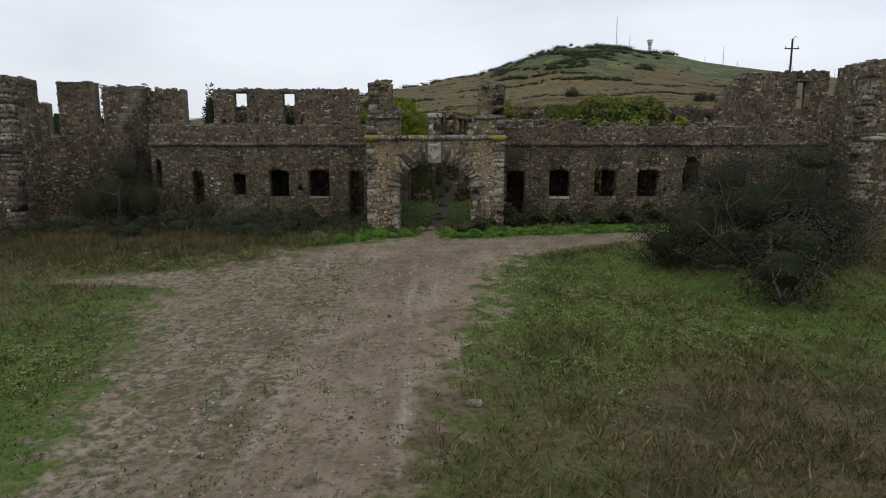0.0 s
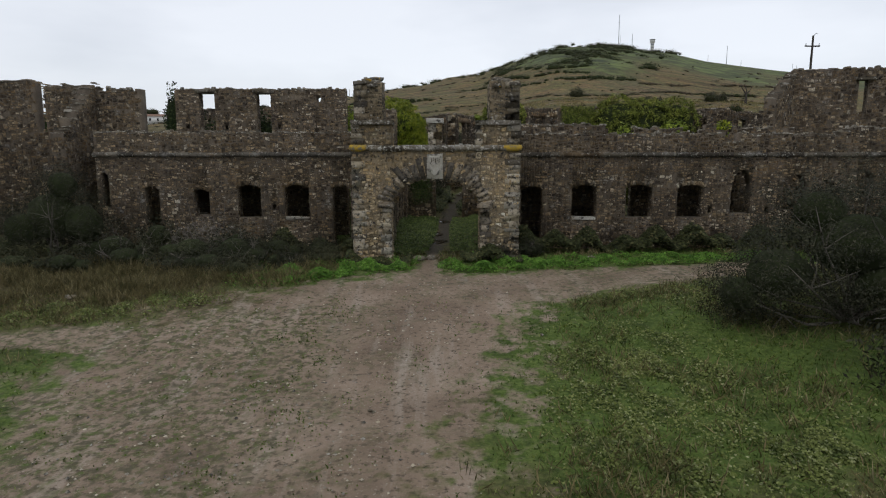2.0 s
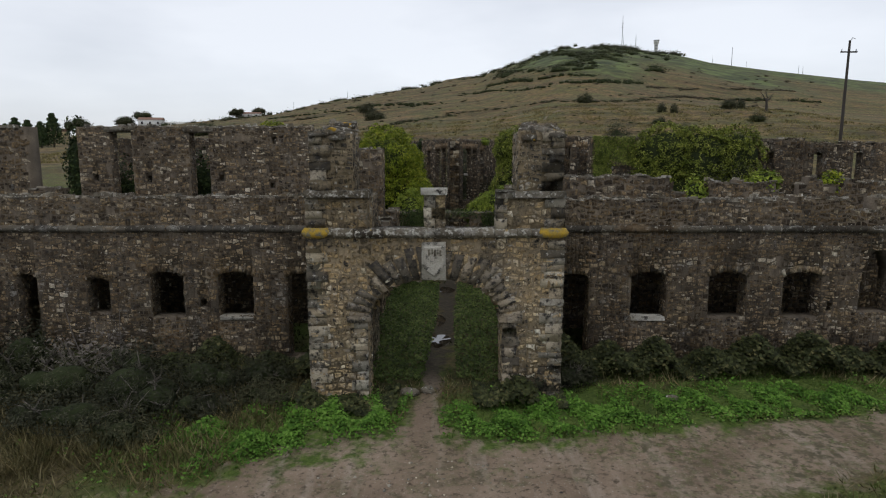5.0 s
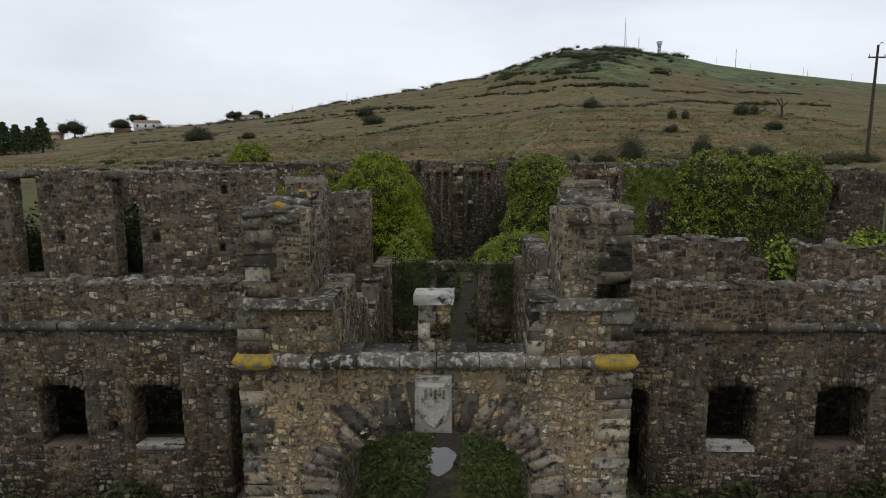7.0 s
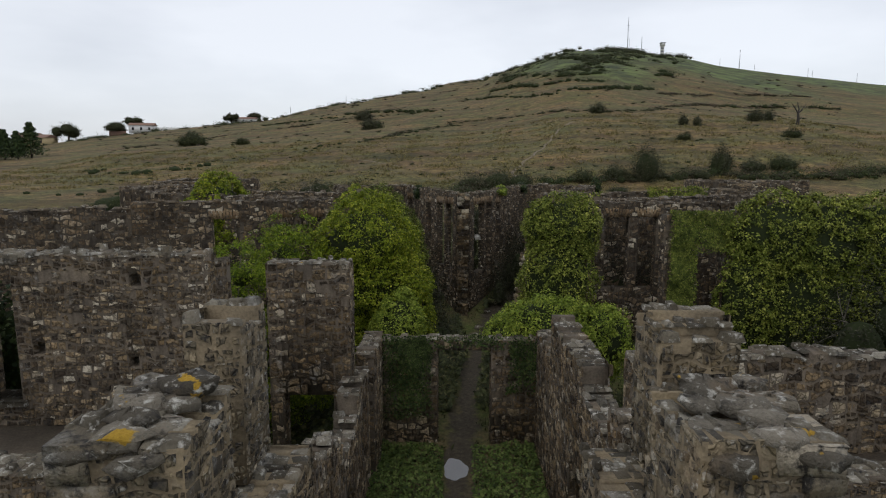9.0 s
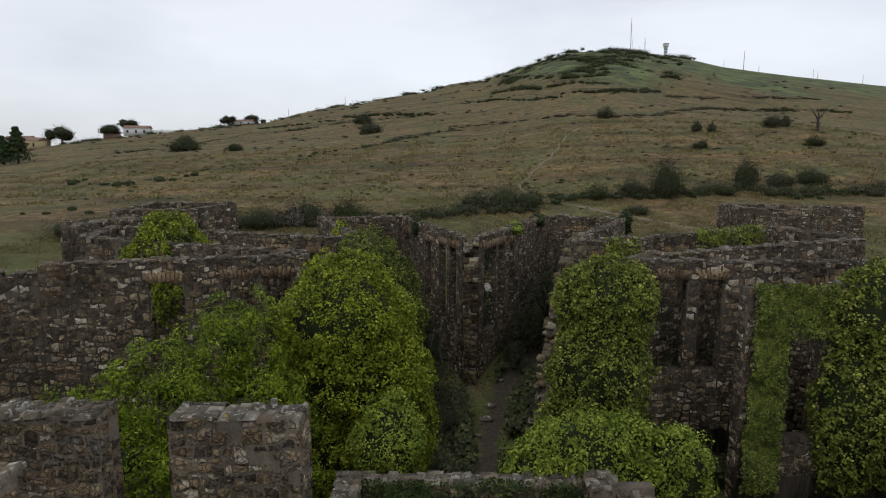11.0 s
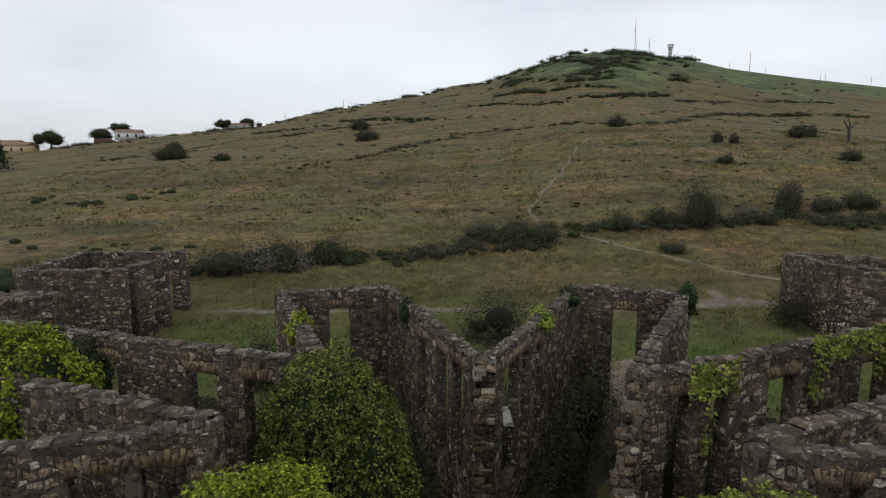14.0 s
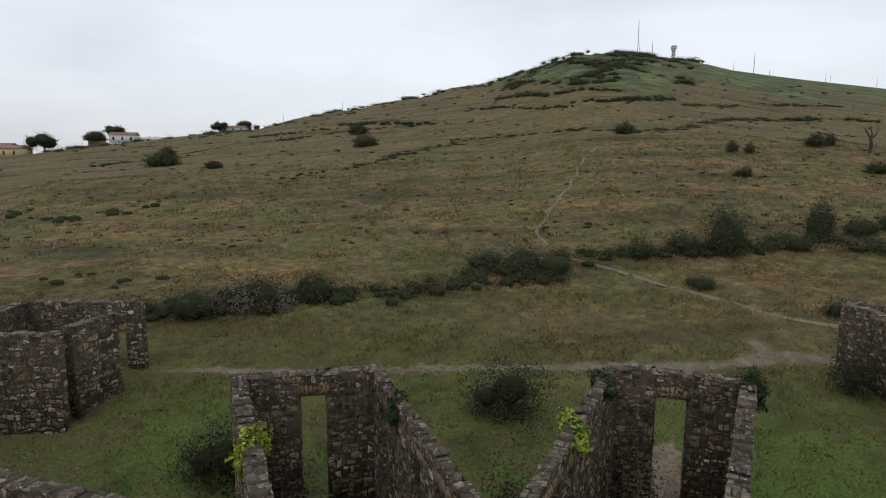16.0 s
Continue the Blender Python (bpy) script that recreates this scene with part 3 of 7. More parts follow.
    if cap:
        ch = Heap()
        s = 0.0
        while s < length - 0.08:
            w = min(rng.uniform(0.14, 0.36) * size, length - s)
            m = s + w / 2
            zt = top(m)
            if not any(oa < m < ob_ and hi >= zt - 0.05 for oa, ob_, lo, hi, rise in openings):
                q = -thick / 2 - 0.03
                while q < thick / 2 - 0.02:
                    d = min(rng.uniform(0.12, 0.34) * size, thick / 2 + 0.05 - q)
                    if rng.random() > 0.12:
                        ch.add(relief(p0 + u * s - nrm * q + UP * zt, u, -nrm, UP, [(0.0, w, 0.0, d)], rng, proud=(0.0, 0.04 + 0.16 * rng.random() ** 2), wob=0.0, inset=0.14))
                    q += d
            s += w
        ch.piece("coping", cap_mat or M_TOP, core, "weathered pale top stones", "stuff")
    return core, p0, u, nrm, length


def voussoirs(w, openings, thick, height=0.55, faces="ab", mat=None):
    """Flat or bowed heads of long ochre stones over the openings, each stone a part."""
    core, p0, u, nrm, length = w
    for a, b, lo, hi, rise in openings:
        count = max(5, int((b - a + 0.3) / 0.17))
        for face in faces:
            side = 1 if face == "a" else -1
            for k in range(count):
                t = (k + 0.5) / count * 2 - 1
                hw = (b - a) / 2 + 0.06
                foot = hi - rise + rise * math.sqrt(max(0.0, 1 - min(1, abs(t)) ** 2)) if rise > 0 else hi
                tilt = t * 0.38
                c = p0 + u * ((a + b) / 2 + t * hw) + UP * (foot - 0.03) + nrm * side * (thick / 2 - 0.05)
                along = UP * math.cos(tilt) + u * math.sin(tilt)
                across = u * math.cos(tilt) - UP * math.sin(tilt)
                r = np.random.default_rng(int(abs(c[0] * 31 + c[1] * 17 + c[2] * 7) * 10) % 99991)
                hh, ww = height * r.uniform(0.85, 1.08), hw / count * 0.9
                out = 0.05 + r.uniform(0.015, 0.045)
                v = [c + across * x + along * z + nrm * side * y for z in (0, hh) for x, y in ((-ww, 0), (ww, 0), (ww, out), (-ww, out))]
                f = BOX_FACES if side * np.dot(np.cross(across, nrm), along) > 0 else BOX_FACES[:, ::-1]
                piece("voussoir", np.array(v), f, mat or M_BRICK, core)

# ---- ground ----
NEAR_Y = [-400, -60, 0, 15, 26, 30, 35, 41, 58, 66, 76, 88, 97, 112]
NEAR_Z = [-8, -2.6, -1.8, -1.6, -1.15, -0.65, -0.1, 0.03, 0.35, 0.95, 1.8, 3.8, 5.4, 7.0]
RIDGE_U = [-1.6, -0.73, -0.62, -0.49, -0.41, -0.26, -0.12, -0.02, 0.06, 0.126, 0.186, 0.247, 0.302, 0.386, 0.43, 0.57, 0.645, 0.727, 0.94, 1.5]
RIDGE_R = [380, 420, 430, 440, 440, 480, 540, 600, 620, 640, 650, 660, 680, 720, 720, 700, 700, 700, 620, 500]
RIDGE_H = [8, 17, 20.5, 28, 31, 42, 60, 77, 87, 105, 120.5, 124.5, 123.5, 123, 115, 100, 94, 89, 70, 45]
RISE_F = [0, 0.05, 0.11, 0.25, 0.4, 0.7, 1.0]
RISE_P = [0, 0.029, 0.071, 0.2, 0.345, 0.69, 1.0]
TERRACES = [(0.30, 0.9, 0.05), (0.46, 1.2, -0.04), (0.63, 1.4, 0.03), (0.80, 1.2, 0.0)]


def height(x, y):
    """The ground's height over the plan, for arrays."""
    x, y = np.asarray(x, dtype=float), np.asarray(y, dtype=float)
    near = np.interp(y, NEAR_Y, NEAR_Z) + np.where(y < 45, 0.03 * np.clip(x, -20, 20) * np.interp(y, [5, 25, 45], [0, 1, 0.4]), 0)
    d = np.maximum(y - 27, 60)
    lat = x / d
    r = np.interp(lat, RIDGE_U, RIDGE_R)
    top = np.interp(lat, RIDGE_U, RIDGE_H)
    f = (y - 112) / (r + 27 - 112)
    p = np.interp(np.clip(f, 0, 1), RISE_F, RISE_P)
    for at, amp, slope in TERRACES:
        k = (f - at - slope * lat * 2) * 60
        p = p + amp * 0.006 * np.tanh(k) * np.exp(-(k / 6) ** 2)
    far = 7 + (top - 7) * p
    far = np.where(f > 1, np.maximum(top - (f - 1) * (r - 85) * 0.22, -25), far)
    z = np.where(y > 112, far, near)
    w = np.clip((y - 112) / 150, 0, 1)
    z = z + w * (1.3 * np.sin(x * 0.021 + y * 0.013) * np.sin(y * 0.03 + 1.3) + 0.5 * np.sin(x * 0.11 + 0.4 * y * 0.1) * np.sin(y * 0.083))
    z = z + 5.5 * np.exp(-((x - 100) / 52) ** 2 - ((y - 200) / 62) ** 2) * np.clip((y - 112) / 40, 0, 1)
    return z + 0.05 * np.sin(x * 0.9 + 0.3) * np.sin(y * 0.8) * (1 - w)


def hz(x, y):
    return float(height(x, y))


def axis(lo, hi, step, far_lo, far_hi, grow=1.13):
    a = list(np.arange(lo, hi + step / 2, step))
    d, p = step, hi
    while p < far_hi:
        d *= grow
        p += min(d, 60)
        a.append(p)
    d, p = step, lo
    while p > far_lo:
        d *= grow
        p -= min(d, 120)
        a.insert(0, p)
    return np.array(a)


TRACKS = [
    ((-4.3, 2, 3.3), (-4.6, 10, 3.5), (-5.4, 20, 5.6), (-5.6, 27, 7.6), (-2.2, 32.5, 5.4), (0.3, 35.0, 2.8)),
    ((0.0, 33.8, 3.0), (5, 35.6, 2.4), (11, 37.2, 1.7), (18, 38.6, 1.1)),
    ((-7, 28.5, 2.6), (-13, 30.0, 1.2), (-19, 30.2, 0.5)),
    ((-0.9, 35, 0.9), (-1.0, 39, 0.55), (-0.6, 44, 0.4), (-0.1, 52, 0.55), (0.4, 62, 0.55), (1.6, 72, 0.5), (3.5, 78, 0.8), (9.6, 88, 0.8), (11, 93, 0.7)),
    ((-24, 101.0, 0.3), (-10, 101.6, 0.3), (4, 102.2, 0.45), (10, 102.4, 0.6), (18, 102.6, 0.5), (23, 104.0, 0.9), (30, 103.6, 0.5)),
    ((22, 103.5, 0.6), (22.6, 107, 0.5)),
]


def track_mask(x, y):
    best = np.zeros_like(x)
    for line in TRACKS:
        for (ax, ay, aw), (bx, by, bw) in zip(line, line[1:]):
            l2 = (bx - ax) ** 2 + (by - ay) ** 2
            t = np.clip(((x - ax) * (bx - ax) + (y - ay) * (by - ay)) / l2, 0, 1)
            d = np.hypot(x - ax - t * (bx - ax), y - ay - t * (by - ay)) / (aw + t * (bw - aw))
            best = np.maximum(best, np.clip(1.5 - d, 0, 1))
    return best


GX, GY = axis(-36, 36, 0.75, -2400, 2400), axis(4, 110, 0.75, -700, 3000)
gx, gy = np.meshgrid(GX, GY)
gz = height(gx, gy)
dirt_mask = track_mask(gx, gy)
gz = gz - 0.06 * dirt_mask * (gy < 100)
rng0 = np.random.default_rng(3)
gz += rng0.normal(0, 0.018, gz.shape) * (np.abs(gx) < 45) * (gy < 130) * ~((np.abs(gx) < 2.5) & (gy > 42) & (gy < 64))
gz += rng0.normal(0, 0.085, gz.shape) * (np.abs(gx) < 45) * np.clip((gy - 89) / 6, 0, 1) * (gy < 150) * (1 - dirt_mask)
nx_, ny_ = len(GX), len(GY)
ij = (np.arange(ny_ - 1)[:, None] * nx_ + np.arange(nx_ - 1)[None]).ravel()
ground = piece("ground", np.stack([gx, gy, gz], -1).reshape(-1, 3), np.stack([ij, ij + 1, ij + nx_ + 1, ij + nx_], 1), M_GROUND, kind="structure", smooth=True)
tagged(ground, "grassy slope with a wet dirt track and a brown hill", "ground")


def smooth_patch(x, y, spots):
    v = np.zeros_like(x)
    for cx, cy, rx, ry, a in spots:
        v = v + a * np.exp(-((x - cx) / rx) ** 2 - ((y - cy) / ry) ** 2)
    return v


LUSH = [(-6.5, 37.5, 5.5, 2.4, 0.7), (3.5, 39.5, 2.6, 1.6, 0.7), (14, 40.5, 9, 2.2, 0.6), (4.2, 27, 3.0, 8, 0.5), (9, 27, 5, 6, 0.3), (-13, 21, 4, 8, 0.55), (-11, 12, 2.5, 8, 0.5), (16, 22, 6, 4, 0.5), (0.5, 56, 4, 9, -0.2),
        (4, 98, 22, 7, 0.05), (17, 93, 5, 5, 0.3), (-14, 95, 4, 5, 0.3), (1, 101, 5, 2, 0.3), (-4, 106, 12, 2.5, 0.15), (-2, 153, 14, 8, 0.4), (20, 112, 30, 6, -0.25), (60, 150, 40, 16, 0.4), (8.5, 14, 6, 6, -0.25), (-15, 38, 9, 4.5, -0.6), (-11, 60, 8, 8, 0.3)]


def add_mask(ob, name, values):
    ob.data.attributes.new(name, "FLOAT", "POINT").data.foreach_set("value", np.ascontiguousarray(values, dtype=np.float32).ravel())


lush_mask = np.clip(0.42 + smooth_patch(gx, gy, LUSH), 0, 1)
add_mask(ground, "dirt", dirt_mask)
add_mask(ground, "lush", lush_mask)
add_mask(ground, "moss", np.clip(0.05 + 0.075 * (-gx - 3.2), -0.12, 0.32) * (gy < 33) + 0.4 * (gy > 44) * (gy < 70) + 0.18 * np.clip((gx - 3) / 5, 0, 1) * (gy > 30) * (gy < 43) - 0.6 * np.exp(-((gx + 11.9) / 1.5) ** 2 - ((gy - 26.7) / 0.9) ** 2))
add_mask(ground, "mud", np.clip((gy - 41.5) / 3, 0, 1) * np.clip((92 - gy) / 6, 0, 1) + 0.35 * (gy > 95))
add_mask(ground, "far", np.clip((gy - 90) / 30, 0, 1))
add_mask(ground, "top", np.clip((gz - 52 - 14 * np.sin(gx * 0.05)) / 18, 0, 1) * (gy > 300) * np.clip((gx / np.maximum(gy - 27, 60) - 0.06) / 0.08, 0, 1))

# ---- ruin: walls ----
T = 0.6


def front_wall(name, x0, x1, y, z0, top, openings=(), thick=0.8, seed=1, label="", **kw):
    """A wall along x whose front face is at y; openings by their x."""
    return wall(name, (x0, y + thick / 2), (x1, y + thick / 2), z0, top, thick, [(a - x0, b - x0, lo, hi, r) for a, b, lo, hi, r in openings], seed, label=label, **kw)


def roll_moulding(name, parent, x0, x1, y, z, r, mat, seed=0):
    """A rounded string course along x, in uneven lengths of stone."""
    rng = np.random.default_rng(seed)
    heap, x = Heap(), x0
    while x < x1 - 0.05:
        w = min(rng.uniform(0.5, 1.1), x1 - x)
        k, m = 9, 5
        dy, dz, rr = rng.uniform(-0.02, 0.02), rng.uniform(-0.015, 0.015), r * rng.uniform(0.92, 1.04)
        xs = np.linspace(x + 0.01, x + w - 0.01, m)
        an = np.linspace(-0.6 * math.pi, 0.6 * math.pi, k)
        v = [(a, y + 0.1 - (0.1 + rr * q) * math.cos(t) + dy, z + rr * q * math.sin(t) + dz) for a in xs for t in an for q in (rng.uniform(0.86, 1.04),)]
        f = [(i * k + j, i * k + j + 1, (i + 1) * k + j + 1, (i + 1) * k + j) for i in range(m - 1) for j in range(k - 1)]
        heap.add((v, np.array(f)[:, ::-1]))
        x += w
    return heap.piece(name, mat, parent, "rounded weathered stone moulding", "", True)


# gate front
GATE = [(-2.95, 1.9, -0.6, 4.62, 1.52)]
gate = front_wall("wall_gate", -5.08, 4.05, 41.2, -0.7, lambda s: 6.15, GATE, 1.1, 5, "gate wall of ochre rubble with a wide round arch", mat=M_GATE, mat_one=M_GATE_ONE, cap=False, size=1.25, singles=300)
roll_moulding("cornice", gate[0], -5.2, 4.17, 41.2, 6.25, 0.2, M_LEDGE, 4)

tall_l = [(-17.1, -16.0, 6.3, 10.15, 0), (-13.1, -12.1, 6.3, 10.15, 0)]
PUTLOG = [(-8.92, -8.6, 9.55, 9.9, 0.15), (-11.68, -11.34, 7.65, 8.0, 0), (-15.4, -15.06, 7.6, 7.95, 0), (-9.1, -8.8, 7.3, 7.6, 0), (-18.1, -17.8, 7.7, 8.0, 0)]
WL = [(-21.25, -20.75, 2.6, 4.8, 0.25), (-18.6, -17.7, 0.3, 4.0, 0.3), (-15.6, -14.6, 2.2, 3.8, 0.25), (-12.85, -11.4, 2.05, 4.08, 0.3), (-9.95, -8.4, 2.05, 4.08, 0.3), (-6.95, -5.85, 0.2, 4.0, 0.25)]
WR = [(4.7, 6.05, 0.2, 4.0, 0.25), (7.85, 9.4, 2.05, 4.08, 0.3), (11.2, 12.85, 2.05, 4.08, 0.3), (14.4, 16.05, 2.05, 4.08, 0.3), (17.7, 19.0, 2.3, 5.0, 1.3), (20.9, 22.5, 2.5, 4.75, 1.0), (25.4, 26.6, 2.2, 4.9, 0.7), (16.35, 16.6, 2.3, 2.7, 0), (19.85, 20.15, 2.3, 2.7, 0)]
wing_l = front_wall("wall_facade_west", -21.5, -5.1, 45.4, -0.6, ragged(7.25, 0.12, 2), WL + [(-10.75, -10.45, 2.5, 2.85, 0)], 0.8, 2, "low facade of rubble stone with arched windows", sides="a", size=0.92, singles=300)
wing_r = front_wall("wall_facade_east", 4.06, 28.2, 45.4, -0.4, ragged(7.15, 0.25, 3, [(12.9, 14.0, 6.6), (20.5, 24.1, 7.5)]), WR, 0.8, 3, "low facade of rubble stone with arched windows", sides="a", size=0.92, singles=300)
roll_moulding("string_course", wing_l[0], -21.6, -5.1, 45.4, 5.9, 0.19, M_COURSE, 6)
roll_moulding("string_course", wing_r[0], 4.06, 28.2, 45.4, 5.9, 0.19, M_COURSE, 7)
back_l = front_wall("wall_upper_west", -18.75, -6.9, 51.0, -0.2, ragged(10.4, 0.10, 4), tall_l + PUTLOG, 0.75, 4, "tall rubble wall with narrow window slots", sides="a", size=0.95, singles=240)
wall("wall_return_west", (-21.1, 46.2), (-21.1, 50.5), -0.4, 7.0, 0.7, (), 21)
front_wall("wall_recess_west", -33.5, -19.6, 50.6, -0.4, ragged(10.3, 0.4, 6, [(0, 1.4, 9.3), (1.4, 2.3, 6.6), (2.3, 5.2, 10.9), (5.2, 5.8, 7.4), (5.8, 9.3, 10.6), (12.4, 13.9, 7.2)]), (), 0.8, 6, "tall broken rubble wall with gaps", sides="a")
wall("wall_inner_west", (-24.4, 46.5), (-24.4, 50.5), -0.4, ragged(lambda s: 7.0 + 0.9 * s, 0.4, 7), 0.8, (), 7)
front_wall("wall_upper_east", 4.4, 11.9, 50.1, -0.2, ragged(7.9, 0.2, 8, [(6.6, 7.6, 7.2)]), (), 0.75, 8)
front_wall("wall_upper_east_2", 13.0, 24.0, 50.1, -0.2, ragged(7.7, 0.3, 9, [(3.4, 4.6, 7.0)]), (), 0.75, 9)
wall("wall_tower_east", (22.4, 50.6), (25.6, 54.0), -0.2, ragged(lambda s: 9.7 + 0.45 * s, 0.25, 12), 0.75, (), 12)
tower_r = wall("wall_tower_east_2", (25.6, 54.0), (34.6, 51.4), -0.2, ragged(12.0, 0.2, 13, [(6.6, 7.4, 9.8), (7.4, 10, 11.0)]), 0.75, [(4.3, 4.9, 8.8, 11.2, 0)], 13)

# bastions beside the facade
for bx, seed, base in ((-31.6, 31, 10.3), (30.7, 32, 11.2)):
    b = front_wall("wall_bastion_west" if bx < 0 else "wall_bastion_east", bx - 2.6, bx + 2.6, 41.6, -1.2, ragged(lambda s, z=base: z, 0.5, seed), (), 3.2, seed, "square bastion of rubble with pale dressed corners", size=1.3, sides="a")
    roll_moulding("cornice", b[0], bx - 2.75, bx + 2.75, 41.6, 6.2, 0.2, M_TOP, seed)

# gate passage
wall("wall_passage_west", (-4.0, 42.3), (-4.0, 46.3), -0.4, ragged(7.35, 0.1, 14), 1.8, (), 14, mat=M_PIER)
wall("wall_passage_east", (3.15, 42.3), (3.15, 46.3), -0.4, ragged(7.35, 0.1, 15), 1.8, (), 15, mat=M_PIER)
PIERS = [((-4.18, 41.45), (-4.18, 43.0), 9.75, 1.5), ((-4.35, 44.8), (-4.35, 46.2), 10.1, 0.95), ((3.22, 41.45), (3.22, 43.2), 9.75, 1.6), ((3.55, 43.2), (3.55, 44.8), 9.2, 1.1), ((3.8, 44.8), (3.8, 46.2), 10.1, 1.3)]
for k, (a, b, zt, th) in enumerate(PIERS):
    wall("wall_pier_%d" % (k + 1), a, b, 7.4, ragged(zt, 0.45, 160 + k), th, (), 16 + k * 3, mat=M_PIER, mat_one=M_PIER_ONE, size=1.05, singles=60, label="broken upper pier of the gate")
wall("wall_court_west", (-3.65, 46.4), (-3.65, 56.8), -0.2, ragged(lambda s: 7.0 - 0.45 * min(s, 4), 0.35, 18, [(4.4, 7.5, 4.6)]), 0.7, [(1.6, 3.0, 0.3, 4.2, 0), (5.0, 6.4, 0.3, 3.2, 0)], 18)
wall("wall_court_east", (3.9, 46.4), (3.9, 60.4), -0.2, ragged(7.0, 0.3, 19, [(2.5, 5.5, 6.2), (10.5, 14, 5.6)]), 0.8, [(5.2, 6.8, 0.3, 3.4, 0)], 19)
front_wall("wall_court_tower", -6.65, -3.75, 55.7, -0.2, ragged(9.35, 0.12, 20), [(-6.2, -4.4, 0.3, 4.6, 0)], 0.8, 20, "tall square stub of rubble wall in the court")
front_wall("wall_court_stub", -10.6, -8.15, 55.7, -0.2, ragged(9.35, 0.15, 24), (), 0.8, 24, "broken stub of rubble wall in the court")
wall("wall_court_west_2", (-3.5, 57.3), (-3.5, 60.5), 0.0, ragged(5.5, 0.2, 22), 0.7, (), 22)
court_back = front_wall("wall_court_north", -3.2, 4.2, 60.3, 0.0, ragged(5.2, 0.15, 23), [(-0.75, 1.55, 0.2, 4.75, 0)], 0.7, 23, "low rubble wall hung with ivy")

# radial pavilions
Z0 = 0.4


def pavilion(name, a, b, openings=(), base=10.45, seed=40, rough=0.16, heads=True, z0=Z0, dips=(), thick=T, stone_from=2.6):
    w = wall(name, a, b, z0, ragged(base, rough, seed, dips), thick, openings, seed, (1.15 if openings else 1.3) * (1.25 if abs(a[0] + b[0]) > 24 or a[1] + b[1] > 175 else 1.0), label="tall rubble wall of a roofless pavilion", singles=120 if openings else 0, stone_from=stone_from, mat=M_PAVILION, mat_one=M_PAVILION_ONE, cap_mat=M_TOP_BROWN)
    if openings and heads:
        voussoirs(w, openings, thick, 0.48)
    return w


pavilion("wall_pavilion_1", (-17.6, 68.3), (-7.2, 71.4), [(4.15, 5.6, 3.6, 9.5, 0), (7.25, 8.6, 3.6, 9.5, 0), (9.0, 10.2, 3.6, 9.5, 0)], seed=41)
pavilion("wall_pavilion_2", (-7.2, 71.7), (-20.9, 77.2), [(9.5, 10.7, 4.5, 9.1, 0)], seed=42)
pavilion("wall_pavilion_3", (-6.5, 77.2), (-22.0, 82.3), [(0.5, 1.85, 4.0, 9.5, 0), (3.1, 4.55, 4.0, 9.5, 0), (8.1, 9.1, 4.5, 9.5, 0)], seed=43)
pavilion("wall_pavilion_4", (-20.9, 77.2), (-22.0, 82.3), (), seed=44)
pavilion("wall_pavilion_5", (0.55, 77.5), (-3.8, 89.3), [(0.75, 2.05, 4.9, 9.67, 0), (2.5, 3.9, 4.9, 9.6, 0), (5.4, 6.6, 5.4, 9.45, 0), (10.2, 11.4, 5.4, 9.4, 0)], seed=45, z0=1.0, thick=0.44, stone_from=1.0)
pavilion("wall_pavilion_6", (-3.8, 89.3), (-9.8, 88.2), [(2.3, 3.45, 3.6, 9.5, 0)], seed=46, z0=2.5)
pavilion("wall_pavilion_7", (-9.8, 88.2), (-5.6, 77.9), (), seed=47, z0=1.5)
pavilion("wall_pavilion_8", (1.1, 77.5), (7.1, 89.8), [(0.8, 2.65, 4.7, 9.65, 0), (3.05, 4.1, 4.7, 9.65, 0), (5.0, 5.9, 4.9, 9.5, 0)], seed=48, z0=1.0, thick=0.44, stone_from=1.0)
pavilion("wall_pavilion_9", (7.1, 89.8), (12.6, 88.1), [(1.95, 3.3, 3.6, 9.35, 0)], seed=49, z0=2.5)
pavilion("wall_pavilion_10", (12.6, 88.1), (6.0, 75.6), (), seed=50, z0=1.0)
wall("wall_pavilion_11", (6.0, 75.4), (3.6, 69.8), 0.6, ragged(lambda s: 9.9 - 0.35 * s - 0.17 * s * s, 0.5, 51), T, (), 51, 0.75, cap=False)
pavilion("wall_pavilion_12", (6.0, 75.3), (20.6, 82.3), [(1.15, 2.3, 4.0, 9.55, 0), (3.3, 4.2, 4.0, 9.5, 0), (6.4, 8.1, 4.5, 9.4, 0), (12.3, 14.2, 4.5, 9.2, 0)], seed=52)
pavilion("wall_pavilion_13", (7.8, 70.7), (22.8, 77.4), [(9.0, 10.3, 4.5, 9.2, 0)], seed=53)
pavilion("wall_pavilion_14", (20.6, 82.3), (22.8, 77.4), (), seed=54)
pavilion("wall_pavilion_15", (7.2, 70.0), (21.0, 69.4), [(1.5, 2.85, 5.5, 9.65, 0), (3.4, 4.4, 5.5, 9.65, 0), (8.3, 9.6, 5.0, 9.4, 0)], seed=55)
pavilion("wall_pavilion_16", (10.6, 65.7), (27.0, 66.6), [(1.65, 3.05, 4.2, 8.9, 0.8), (13.5, 14.1, 7.6, 9.2, 0)], 10.1, 56, 0.3, heads=False)
pavilion("wall_pavilion_19", (27.0, 66.6), (37.0, 68.2), [(0.8, 1.6, 5.4, 9.2, 0), (4.2, 5.0, 5.4, 9.2, 0)], 9.9, 61, 0.3, heads=False)
pavilion("wall_pavilion_17", (27.0, 66.6), (21.0, 69.4), (), 10.2, 57)
pavilion("wall_pavilion_18", (-17.6, 68.3), (-24.5, 66.0), (), 10.2, 58, 0.3)
wall("wall_hub_west", (-6.8, 71.2), (-3.4, 67.6), 0.4, 8.6, T, (), 59)
